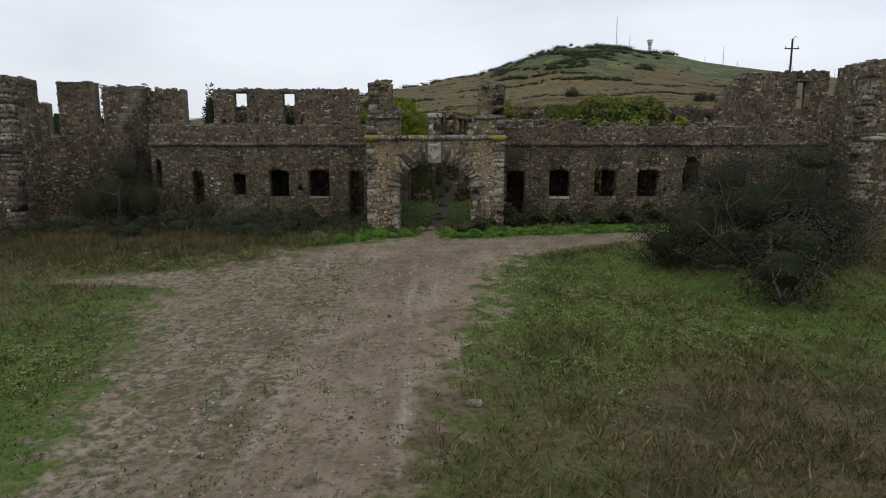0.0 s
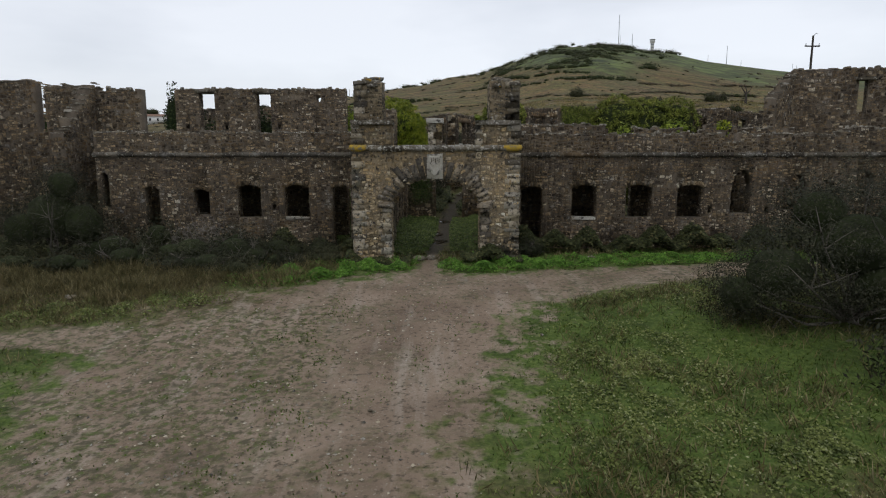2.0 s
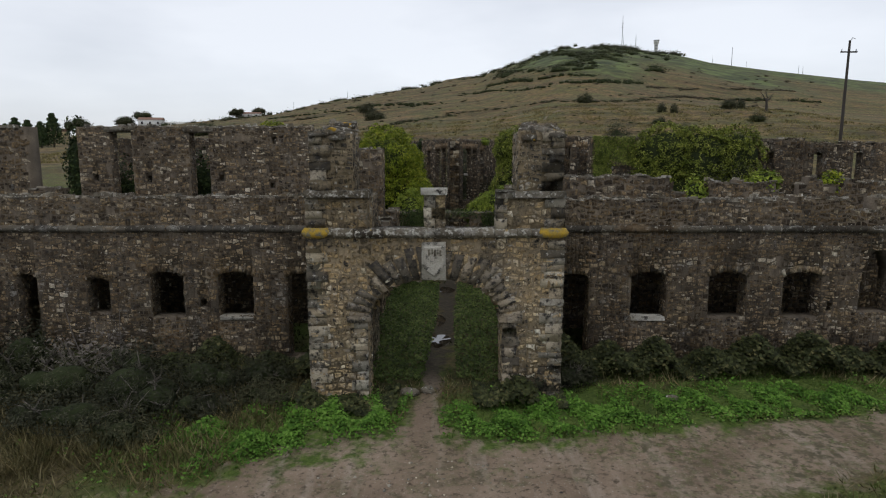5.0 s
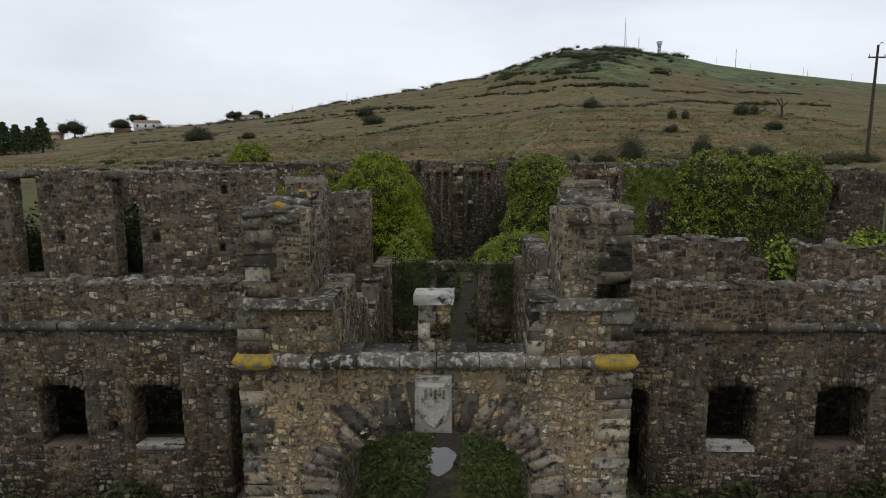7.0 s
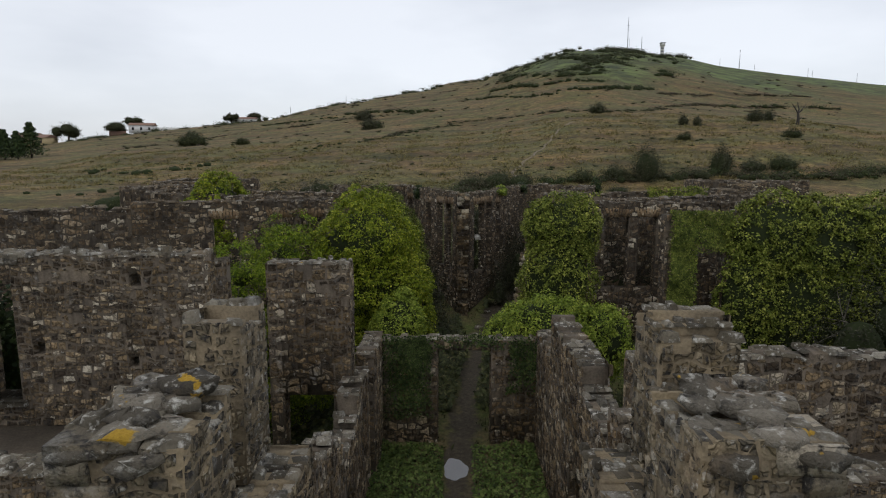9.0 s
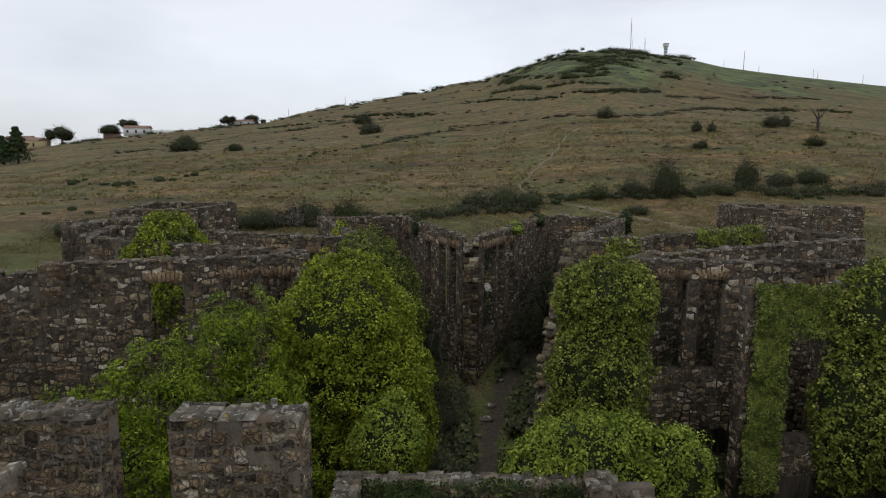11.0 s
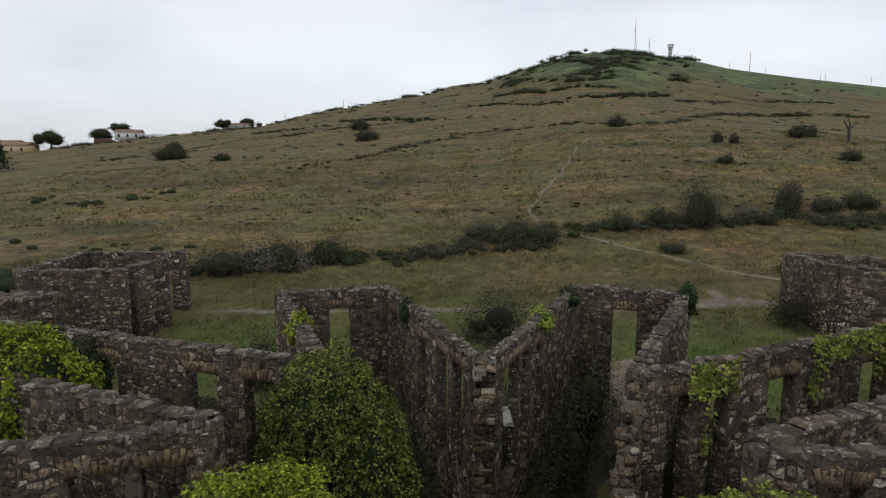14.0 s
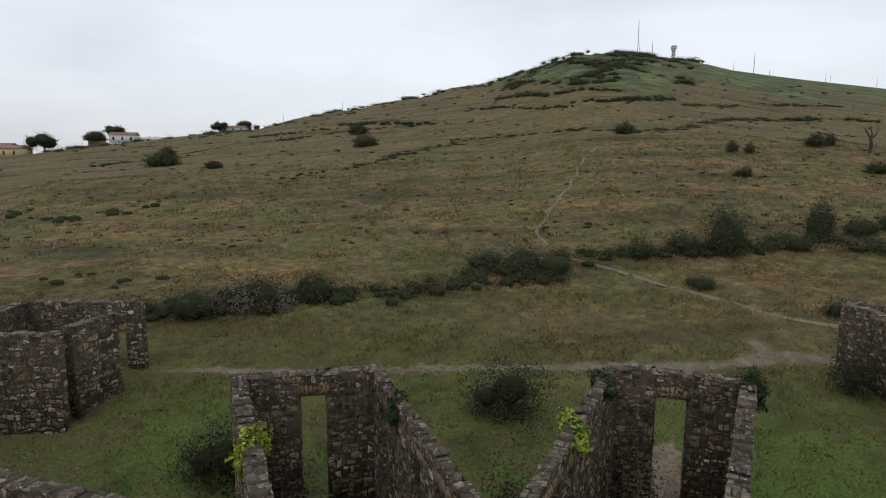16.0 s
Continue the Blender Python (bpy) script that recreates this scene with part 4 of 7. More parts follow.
wall("wall_hub_east", (4.2, 66.6), (7.2, 67.0), 0.4, 10.2, 0.9, (), 60)

# outer blocks
OUT = [((-28.4, 101.7), (-20.7, 101.8), [(5.6, 6.6, 5, 8.6, 0)]), ((-28.4, 94.0), (-21.6, 94.5), ()), ((-21.9, 95.6), (-21.0, 98.8), ()), ((-28.4, 94.0), (-28.4, 101.7), ()),
       ((-24.2, 87.2), (-21.7, 87.5), ()), ((-24.4, 81.0), (-24.2, 87.2), ()), ((-26.5, 84.0), (-21.7, 87.5), ()),
       ((26.2, 102.6), (28.3, 101.4), ()), ((26.3, 96.2), (26.2, 102.6), ()), ((28.3, 101.4), (37.0, 98.0), [(2.2, 3.4, 5, 8.6, 0)]), ((26.3, 96.2), (31.0, 95.0), ())]
for k, (a, b, op) in enumerate(OUT):
    z0 = min(hz(*a), hz(*b)) - 0.4
    pavilion("wall_outer_%d" % (k + 1), a, b, op, 10.5, 70 + k, z0=z0, heads=bool(op))

floor_l = piece("floor_terrace_west", *boxes(box_corners(-19.5, -6.9, 46.2, 51.0, 5.2, 5.6)), M_MORTAR, kind="structure")
tagged(floor_l, "earth-covered terrace over the vaults", "floor")
floor_r = piece("floor_terrace_east", *boxes(box_corners(4.4, 20.3, 46.2, 50.15, 4.9, 5.3)), M_MORTAR, kind="structure")
tagged(floor_r, "earth-covered terrace over the vaults", "floor")

# ---- gate details ----


def block(name, parent, x0, x1, y0, y1, z0, z1, mat, seed=0, label="", rough=0.03):
    """A worn dressed stone with chamfered, uneven edges."""
    rng = np.random.default_rng(seed + 500)
    c = 0.014 * min(1.0, (z1 - z0) * 2)
    rings = [(z0, c), (z0 + c, 0), (z1 - c, 0), (z1, c)]
    v = []
    for z, k in rings:
        for x, y in ((x0 + k, y0 + k), (x1 - k, y0 + k), (x1 - k, y1 - k), (x0 + k, y1 - k)):
            v.append((x, y, z))
    v = np.array(v) + rng.uniform(-rough, rough, (16, 3))
    f = [(0, 3, 2, 1), (12, 13, 14, 15)]
    for r in range(3):
        for j in range(4):
            f.append((4 * r + j, 4 * r + (j + 1) % 4, 4 * r + 4 + (j + 1) % 4, 4 * r + 4 + j))
    return piece(name, v, np.array(f), mat, parent, label)


def lump(name, parent, x, y, z, r, mat, seed, flat=0.5):
    """A rough broken stone."""
    rng = np.random.default_rng(seed)
    n, k = 5, 7
    th, ph = np.linspace(0.0005, math.pi - 0.0005, n), np.linspace(0, 2 * math.pi, k, endpoint=False) + rng.uniform(0, 1)
    w = 1 + rng.uniform(-0.3, 0.3, (n, k))
    v = np.stack([r * w * np.sin(th)[:, None] ** 0.45 * np.cos(ph), 0.8 * r * w * np.sin(th)[:, None] ** 0.45 * np.sin(ph), flat * r * w * np.cos(th)[:, None] + 0 * ph], -1).reshape(-1, 3) + np.array((x, y, z))
    f = [(i * k + j, (i + 1) * k + j, (i + 1) * k + (j + 1) % k, i * k + (j + 1) % k) for i in range(n - 1) for j in range(k)]
    return piece(name, v, np.array(f), mat, parent)


def quoins(parent, x0, x1, y0, z0, z1, seed, depth=0.9, long_left=True, mat=None):
    rng = np.random.default_rng(seed)
    z, k = z0, 0
    while z < z1 - 0.12:
        h = min(rng.uniform(0.22, 0.42), z1 - z)
        cut = (x1 - x0) * (0.0 if k % 2 == 0 else rng.uniform(0.12, 0.42))
        a, b = (x0, x1 - cut) if long_left else (x0 + cut, x1)
        block("quoin", parent, a, b, y0 - rng.uniform(0.015, 0.045), y0 + depth, z + 0.004, z + h - 0.006, mat or (M_QUOIN_ONE if rng.random() < 0.7 else M_PIER_ONE), seed * 100 + k, rough=0.026)
        z, k = z + h, k + 1


g = gate[0]
for side_wall in ("wall_bastion_west", "wall_bastion_east"):
    sw = bpy.data.objects[side_wall]
    if side_wall.endswith("west"):
        quoins(sw, -29.85, -28.95, 41.6, -1.0, 9.6, 11, long_left=False, mat=M_RING)
    else:
        quoins(sw, 28.05, 28.95, 41.6, -1.0, 10.4, 12, mat=M_RING)
quoins(g, -5.12, -4.35, 41.2, -0.7, 6.03, 1, long_left=True)
quoins(g, 3.25, 4.10, 41.2, -0.7, 6.03, 2, long_left=False)
quoins(g, -3.6, -2.97, 41.2, -0.7, 3.0, 3, 1.12, long_left=False)
quoins(g, 1.92, 2.55, 41.2, -0.7, 3.0, 4, 1.12, long_left=True, mat=M_RING)
block("impost", g, -3.7, -2.86, 41.04, 42.3, 3.01, 3.22, M_RING, 21)
block("impost", g, 1.8, 2.62, 41.04, 42.3, 3.01, 3.22, M_RING, 22)
rngv = np.random.default_rng(77)
ARCH_X, ARCH_Z, ARCH_A, ARCH_B = -0.525, 3.1, 2.425, 1.52
edges = np.linspace(0.02, math.pi - 0.02, 24)
for k, (a0, a1) in enumerate(zip(edges, edges[1:])):
    if abs((a0 + a1) / 2 - math.pi / 2) < 0.13:
        continue
    out = rngv.uniform(0.5, 0.85) + (0.35 if 0.8 < (a0 + a1) / 2 < 2.34 else 0.0)
    ring = []
    for y in (41.2 - rngv.uniform(0.02, 0.05), 42.25):
        for a, s in ((a0 + 0.012, 0), (a1 - 0.012, 0), (a1 - 0.012, 1), (a0 + 0.012, 1)):
            ca, sa = math.cos(a), math.sin(a)
            ring.append((ARCH_X + ca * (ARCH_A + s * out), y, ARCH_Z + sa * (ARCH_B + s * out)))
    ring = np.array(ring) + rngv.uniform(-0.03, 0.03, (8, 3))
    piece("voussoir", ring, BOX_FACES[:, ::-1], M_RING, g)
block("keystone", g, -0.98, -0.12, 40.98, 41.6, 4.6, 5.95, M_PALE, 31)
shield = [(-0.38, 1.16), (0.38, 1.16), (0.4, 0.62), (0.3, 0.25), (0.0, 0.02), (-0.3, 0.25), (-0.4, 0.62)]
sv = [(-0.55 + x, 40.93, 4.68 + z) for x, z in shield] + [(-0.55 + x * 0.86, 40.86, 4.76 + z * 0.88) for x, z in shield]
bm = bmesh.new()
bv = [bm.verts.new(Vector(v) * U) for v in sv]
for i in range(7):
    bm.faces.new((bv[i], bv[7 + i], bv[7 + (i + 1) % 7], bv[(i + 1) % 7]))
bm.faces.new(bv[7:])
bmesh.ops.recalc_face_normals(bm, faces=bm.faces)
me = bpy.data.meshes.new("shield")
bm.to_mesh(me)
bm.free()
me.materials.append(M_PALE)
ob = new("shield", me)
ob.parent = g
tagged(ob, "pale worn stone shield with faint carving")
for k, (x, z, w) in enumerate([(-0.74, 5.62, 0.07), (-0.62, 5.66, 0.05), (-0.52, 5.6, 0.06), (-0.42, 5.66, 0.05), (-0.33, 5.6, 0.06)]):
    block("carving", g, x - w / 2, x + w / 2, 40.83, 40.87, z - 0.1, z + 0.1, M_TOP, 40 + k, rough=0.012)

# parapet of the gate: stub pier, ledges and upper piers
stub = piece("pier_stub", *boxes(box_corners(-0.86, -0.24, 41.45, 42.05, 6.3, 7.7)), M_MORTAR, kind="structure")
tagged(stub, "short square stone pier with a pale cap", "pier")
for k, z in enumerate((6.32, 6.72, 7.16)):
    block("stone", stub, -0.92, -0.52 - 0.14 * (k % 2), 41.4, 42.08, z, z + 0.42, M_QUOIN_ONE, 50 + k)
    block("stone", stub, -0.5 - 0.14 * (k % 2), -0.17, 41.4, 42.08, z, z + 0.42, M_GATE_ONE, 55 + k)
block("cap", stub, -1.02, -0.08, 41.28, 42.15, 7.6, 7.84, M_PALE, 60, "pale weathered cap stone")
x, k = -2.85, 0
while x < 1.66:
    w = min(0.55 + 0.3 * ((k * 5) % 3), 1.68 - x)
    block("slab", g, x, x + w - 0.015, 41.22, 42.32, 6.12, 6.36 + 0.03 * (k % 2), M_COURSE, 650 + k, rough=0.03)
    x, k = x + w, k + 1
for name, x0, x1, seed in (("ledge_west", -5.12, -2.85, 70), ("ledge_east", 1.68, 4.1, 80)):
    led = front_wall(name, x0 + 0.06, x1 - 0.06, 41.26, 6.3, lambda q: 7.52, (), 1.0, seed, "stepped pier base of ochre rubble", mat=M_GATE, cap=False, size=1.15)[0]
    x, k = x0, 0
    while x < x1 - 0.05:
        w = min(0.85 + 0.25 * ((k * 7) % 3 - 1), x1 - x)
        block("slab", led, x, x + w - 0.015, 41.08, 42.4, 7.52, 7.76, M_LEDGE, seed + k, rough=0.03)
        x, k = x + w, k + 1
    if x0 < 0:
        quoins(led, x0, x0 + 0.7, 41.24, 6.4, 7.5, 13, 0.8)
    else:
        quoins(led, x1 - 0.75, x1, 41.24, 6.4, 7.5, 14, 0.8, long_left=False)
        quoins(led, x0 - 0.03, x0 + 0.35, 41.24, 6.4, 7.5, 15, 0.8)
for px0, px1, seed in ((-4.95, -4.2, 5), (3.25, 4.02, 6)):
    pier = piece("quoin_core", *boxes(box_corners(px0 + 0.1, px1 - 0.1, 41.5, 42.1, 7.7, 9.7)), M_MORTAR, kind="structure")
    tagged(pier, "dressed corner stones of an upper pier", "pier")
    quoins(pier, px0, px1, 41.4, 7.77, 9.85, seed, 0.8, long_left=px0 < 0, mat=M_PIER_ONE)
    inward = 1 if px0 < 0 else -1
    for k in range(13):
        x = (px0 + px1) / 2 + inward * (0.42 * (k % 3) - 0.1) + 0.12 * math.sin(k * 2.3)
        y = 41.5 + 0.4 * (k // 3) + 0.1 * math.sin(k * 1.7)
        lump("cap_stone", pier, x, y, 9.7 + 0.07 * (k // 3) + 0.15 * math.sin(k * 1.9), 0.33 + 0.12 * math.sin(k * 3.1), M_CREST, seed * 31 + k, 0.36)



def lichen(name, parent, x0, x1, y, z, r, seed):
    """A crust of lichen that follows the rounded moulding."""
    rng = np.random.default_rng(seed)
    n, k = 14, 8
    xs, an = np.linspace(x0, x1, n), np.linspace(-0.3 * math.pi, 0.62 * math.pi, k)
    v = []
    for i, x in enumerate(xs):
        e = max(0.0, math.sin(math.pi * i / (n - 1))) ** 0.4
        for t in an:
            rr = r + 0.012 + rng.uniform(-0.012, 0.012)
            v.append((x, y + 0.1 - (0.1 + rr) * math.cos(0.3 + (t - 0.3) * e), z + rr * math.sin(0.3 + (t - 0.3) * e)))
    f = [(i * k + j, i * k + j + 1, (i + 1) * k + j + 1, (i + 1) * k + j) for i in range(n - 1) for j in range(k - 1)]
    piece(name, v, np.array(f)[:, ::-1], M_LICHEN, parent, "bright yellow lichen crust", "", True)


lichen("lichen", g, -5.24, -4.25, 41.2, 6.25, 0.2, 1)
lichen("lichen", g, 3.15, 4.2, 41.2, 6.25, 0.2, 2)
for w_, ops in ((wing_l, WL), (wing_r, WR)):
    x_start = w_[1][0]
    voussoirs(w_, [(a - x_start, b - x_start, lo, hi, r) for a, b, lo, hi, r in ops if 3.7 < hi < 4.2], 0.8, 0.3, "a", M_STONE_ONE)
    for a, b, lo, hi, r in ops:
        if a in (-9.95, 7.85):
            block("sill", w_[0], a + 0.05, b - 0.05, 45.34, 45.9, lo - 0.12, lo + 0.03, M_PALE, int(a * 10) + 300, "pale stone sill")
for a, b, lo, hi, r in tall_l:
    block("lintel", back_l[0], a - 0.25, b + 0.25, 50.95, 51.8, 10.13, 10.42, M_TOP, int(-a * 10), "long pale stone lintel")
    block("sill", back_l[0], a - 0.15, b + 0.15, 50.88, 51.8, lo - 0.12, lo + 0.05, M_TOP, int(-b * 10) + 7, "pale stone sill")
block("lintel", tower_r[0], 29.4, 30.7, 52.1, 53.1, 11.2, 11.4, M_TOP, 91, "stone lintel")
tip = piece("pier_tip", *boxes(box_corners(0.5, 1.15, 76.85, 77.6, 0.6, 10.3)), M_MORTAR, kind="structure")
tagged(tip, "sharp corner pier of alternating dressed stones", "pier")
rq = np.random.default_rng(8)
z = 0.7
k = 0
while z < 10.4:
    h = rq.uniform(0.12, 0.3)
    e, mid_x = rq.uniform(-0.05, 0.06), 0.82 + rq.uniform(-0.16, 0.16)
    d = 76.78 - rq.uniform(0, 0.04)
    block("quoin", tip, 0.46 - e, mid_x - 0.01, d, 77.6, z, z + h - 0.004, M_STONE_ONE, 900 + k, rough=0.03)
    block("quoin", tip, mid_x + 0.01, 1.2 + e, d + rq.uniform(-0.03, 0.03), 77.6, z, z + h - 0.004, M_QUOIN_ONE if k % 5 == 0 else M_STONE_ONE, 1900 + k, rough=0.03)
    z, k = z + h, k + 1

block("sill", bpy.data.objects["wall_pavilion_8"], 1.75, 2.15, 78.6, 80.2, 7.08, 7.22, M_PALE, 77, "broken white sill stone", 0.04)
broken = bpy.data.objects["wall_pavilion_11"]
rw = np.random.default_rng(51)
for k in range(80):
    s = rw.uniform(0.0, 6.0)
    a = np.array((6.0, 75.4)) + np.array((-2.4, -5.6)) / 6.09 * s + np.array((5.6, -2.4)) / 6.09 * rw.uniform(-0.33, 0.33)
    lump("stone", broken, a[0], a[1], 9.9 - 0.35 * s - 0.17 * s * s + rw.uniform(-0.15, 0.2), rw.uniform(0.14, 0.3), M_QUOIN_ONE if k % 5 == 0 else M_STONE_ONE, 700 + k, 0.7)

# ---- plants ----


def kites(base, along, side, length, width, fold=0.25):
    """Leaves or blades as folded four-cornered pieces."""
    n = len(base)
    length, width = np.broadcast_to(length, n)[:, None], np.broadcast_to(width, n)[:, None]
    up = np.cross(side, along)
    mid = base + along * length * 0.45
    v = np.stack([base, mid + side * width / 2 + up * width * fold, base + along * length, mid - side * width / 2 + up * width * fold], 1)
    return v.reshape(-1, 3), np.arange(4 * n).reshape(n, 4)


def unit(v):
    return v / np.maximum(np.linalg.norm(v, axis=-1, keepdims=True), 1e-9)


def leaves_at(pts, nrm, rng, size, droop=0.4, spread=0.7, ratio=0.8):
    n = len(pts)
    nn = unit(nrm + rng.normal(0, spread * 0.5, (n, 3)) + np.array((0, 0, 0.35)))
    a = unit(np.cross(nn, rng.normal(0, 1, (n, 3))))
    a = unit(a + np.array((0, 0, -droop)))
    s = unit(np.cross(nn, a))
    ln = size * rng.uniform(0.6, 1.25, n)
    return kites(pts - a * ln[:, None] * 0.5, a, s, ln, ln * ratio)


def clump_points(clumps, n, rng, lumps=0.14, shell=0.25):
    """Points and outward ways on the outside of a heap of lumpy ellipsoids."""
    c = np.array(clumps, dtype=float)
    area = (c[:, 3] * c[:, 4] + c[:, 4] * c[:, 5] + c[:, 3] * c[:, 5])
    which = rng.choice(len(c), n * 2, p=area / area.sum())
    d = unit(rng.normal(0, 1, (n * 2, 3)))
    r = c[which, 3:6]
    ph = which * 1.7
    bumpy = 1 + lumps * (np.sin(d[:, 0] * 7 + ph) * np.sin(d[:, 1] * 6 + 2 * ph) + np.sin(d[:, 2] * 8 + ph) * 0.8 + 0.6 * np.sin(d[:, 0] * 17 + ph) * np.sin(d[:, 2] * 15 + 2 * ph) + 0.5 * np.sin(d[:, 1] * 29 + ph) * np.sin(d[:, 2] * 27 + d[:, 0] * 9))
    p = c[which, :3] + d * r * (bumpy * (1 - shell * rng.random(n * 2) ** 2))[:, None]
    keep = np.ones(len(p), dtype=bool)
    for k in range(len(c)):
        inside = (((p - c[k, :3]) / c[k, 3:6]) ** 2).sum(1) < 0.62
        keep &= ~(inside & (which != k))
    p, nr = p[keep][:n], unit(d / r)[keep][:n]
    return p, nr


def tuft_points(clumps, n, rng, tuft, cover=3.8, lumps=0.08):
    """Leaf places on many small domes that cover a heap of ellipsoids."""
    e = np.array(clumps, dtype=float)
    area = 4.2 * (e[:, 3] * e[:, 4] + e[:, 4] * e[:, 5] + e[:, 3] * e[:, 5]).sum()
    c, nr = clump_points(clumps, min(int(cover * area / (math.pi * tuft * tuft)), n // 8), rng, lumps, 0.12)
    size = tuft * rng.uniform(0.55, 1.35, len(c))
    which = rng.integers(0, len(c), n)
    d = unit(unit(rng.normal(0, 1, (n, 3))) + nr[which] * 0.9 + np.array((0, 0, 0.25)))
    p = c[which] + d * (size[which] * (1 - 0.45 * rng.random(n) ** 2))[:, None] - nr[which] * (0.45 * size[which])[:, None]
    return p, d


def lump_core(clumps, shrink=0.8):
    """Dark filler ellipsoids within a heap of foliage, for the shade between its leaves."""
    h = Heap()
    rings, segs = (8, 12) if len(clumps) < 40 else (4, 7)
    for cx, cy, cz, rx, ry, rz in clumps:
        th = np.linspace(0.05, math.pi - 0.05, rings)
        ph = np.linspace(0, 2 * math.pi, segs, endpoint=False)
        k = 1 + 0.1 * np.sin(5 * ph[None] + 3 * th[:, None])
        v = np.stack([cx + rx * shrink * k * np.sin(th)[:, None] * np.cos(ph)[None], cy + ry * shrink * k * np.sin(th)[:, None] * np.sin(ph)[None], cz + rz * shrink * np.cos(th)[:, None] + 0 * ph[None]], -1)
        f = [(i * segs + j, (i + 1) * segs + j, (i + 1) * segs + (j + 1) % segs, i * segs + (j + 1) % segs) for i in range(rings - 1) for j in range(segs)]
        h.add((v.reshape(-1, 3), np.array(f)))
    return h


# dark colour of the filler cores, standing for shade deep in the foliage
M_SHADE = plain("inner_shade_fill", (0.03, 0.04, 0.014), 1.0)


def foliage(name, clumps, n, size, mat, seed, label, category, core=0.8, droop=0.4, ratio=0.8, lumps=0.17, shell=0.3, tuft=0.0):
    rng = np.random.default_rng(seed)
    p, nr = tuft_points(clumps, n, rng, tuft) if tuft else clump_points(clumps, n, rng, lumps, shell)
    keep = p[:, 2] > height(p[:, 0], p[:, 1])
    p, nr = p[keep], nr[keep]
    ob = piece(name, *leaves_at(p, nr, rng, size(p) if callable(size) else size, droop, ratio=ratio), mat)
    tagged(ob, label, category)
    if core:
        lump_core(clumps, core).piece("inner_growth", M_SHADE, ob, "dark filler for the shade between leaves", "stuff", True)
    return ob


def wall_ivy(name, w, spans, n, size, mat, seed, label, side=1, bulge=0.35, edge=0.6):
    """Ivy that hangs on a wall's face: spans of (s0, s1, z0, z1)."""
    core, p0, u, nrm, length = w
    rng = np.random.default_rng(seed)
    sp = np.array(spans, dtype=float)
    ar = (sp[:, 1] - sp[:, 0]) * (sp[:, 3] - sp[:, 2])
    q = rng.choice(len(sp), n, p=ar / ar.sum())
    a = sp[q, 0] + (sp[q, 1] - sp[q, 0]) * rng.random(n)
    b = sp[q, 2] + (sp[q, 3] - sp[q, 2]) * rng.random(n)
    edge_a = np.minimum(a - sp[q, 0], sp[q, 1] - a)
    edge_b = np.minimum(b - sp[q, 2], (sp[q, 3] - b) * 3)
    wave = 0.5 + 0.5 * np.sin(a * 2.3 + b * 1.1 + seed) * np.sin(b * 1.9 - a * 0.7)
    keep = np.minimum(edge_a, edge_b) > edge * wave * rng.random(n)
    a, b, wave = a[keep], b[keep], wave[keep]
    depth = 0.42 + bulge * wave * rng.uniform(0.6, 1.0, len(a))
    pts = p0 + a[:, None] * u + b[:, None] * UP + (depth * side)[:, None] * nrm
    ob = piece(name, *leaves_at(pts, np.broadcast_to(nrm * side, pts.shape) + np.array((0, 0, 0.35)), rng, size), mat)
    return tagged(ob, label, "ivy")


def tube(points, radii, segs=6):
    v, f = [], []
    pts = [Vector(p) for p in points]
    for i, (p, r) in enumerate(zip(pts, radii)):
        d = (pts[min(i + 1, len(pts) - 1)] - pts[max(i - 1, 0)]).normalized()
        a = d.orthogonal().normalized()
        b = d.cross(a)
        for k in range(segs):
            t = 2 * math.pi * k / segs
            v.append(p + (a * math.cos(t) + b * math.sin(t)) * r)
    for i in range(len(pts) - 1):
        for k in range(segs):
            f.append((i * segs + k, i * segs + (k + 1) % segs, (i + 1) * segs + (k + 1) % segs, (i + 1) * segs + k))
    return np.array([tuple(q) for q in v]), np.array(f)


def limb_heap(base, tips, r0, rng, segs=5):
    h = Heap()
    b = np.array(base, dtype=float)
    for t in tips:
        t = np.array(t, dtype=float)
        m1 = b + (t - b) * 0.35 + rng.normal(0, 0.12, 3) * np.linalg.norm(t - b) * 0.4
        m2 = b + (t - b) * 0.7 + rng.normal(0, 0.1, 3) * np.linalg.norm(t - b) * 0.4
        h.add(tube([b, m1, m2, t], [r0, r0 * 0.7, r0 * 0.4, r0 * 0.12], segs))
        for _ in range(3):
            e = m2 + rng.normal(0, 0.3, 3) * np.linalg.norm(t - b) * 0.5 + np.array((0, 0, 0.2))
            h.add(tube([m2, (m2 + e) / 2 + rng.normal(0, 0.05, 3), e], [r0 * 0.35, r0 * 0.22, r0 * 0.06], 4))
    return h


vine = Heap()
for pts in ([(-0.2, 76.1, 7.2), (-0.18, 75.9, 6.4), (0.06, 75.8, 4.8), (-0.3, 75.7, 4.0), (-0.75, 75.7, 3.9)], [(-0.75, 75.7, 3.9), (-1.0, 75.8, 4.5), (-0.6, 75.9, 5.2), (-0.1, 75.9, 5.4)], [(-1.5, 75.9, 4.2), (-1.2, 75.9, 5.5), (-0.8, 76.0, 5.2), (-0.9, 76.0, 4.2), (-0.6, 76.0, 2.2)]):
    vine.add(tube(pts, [0.022] * len(pts), 4))
tagged(vine.piece("dead_vine", M_TWIG), "bare grey looping vine stems by a pier", "vine")

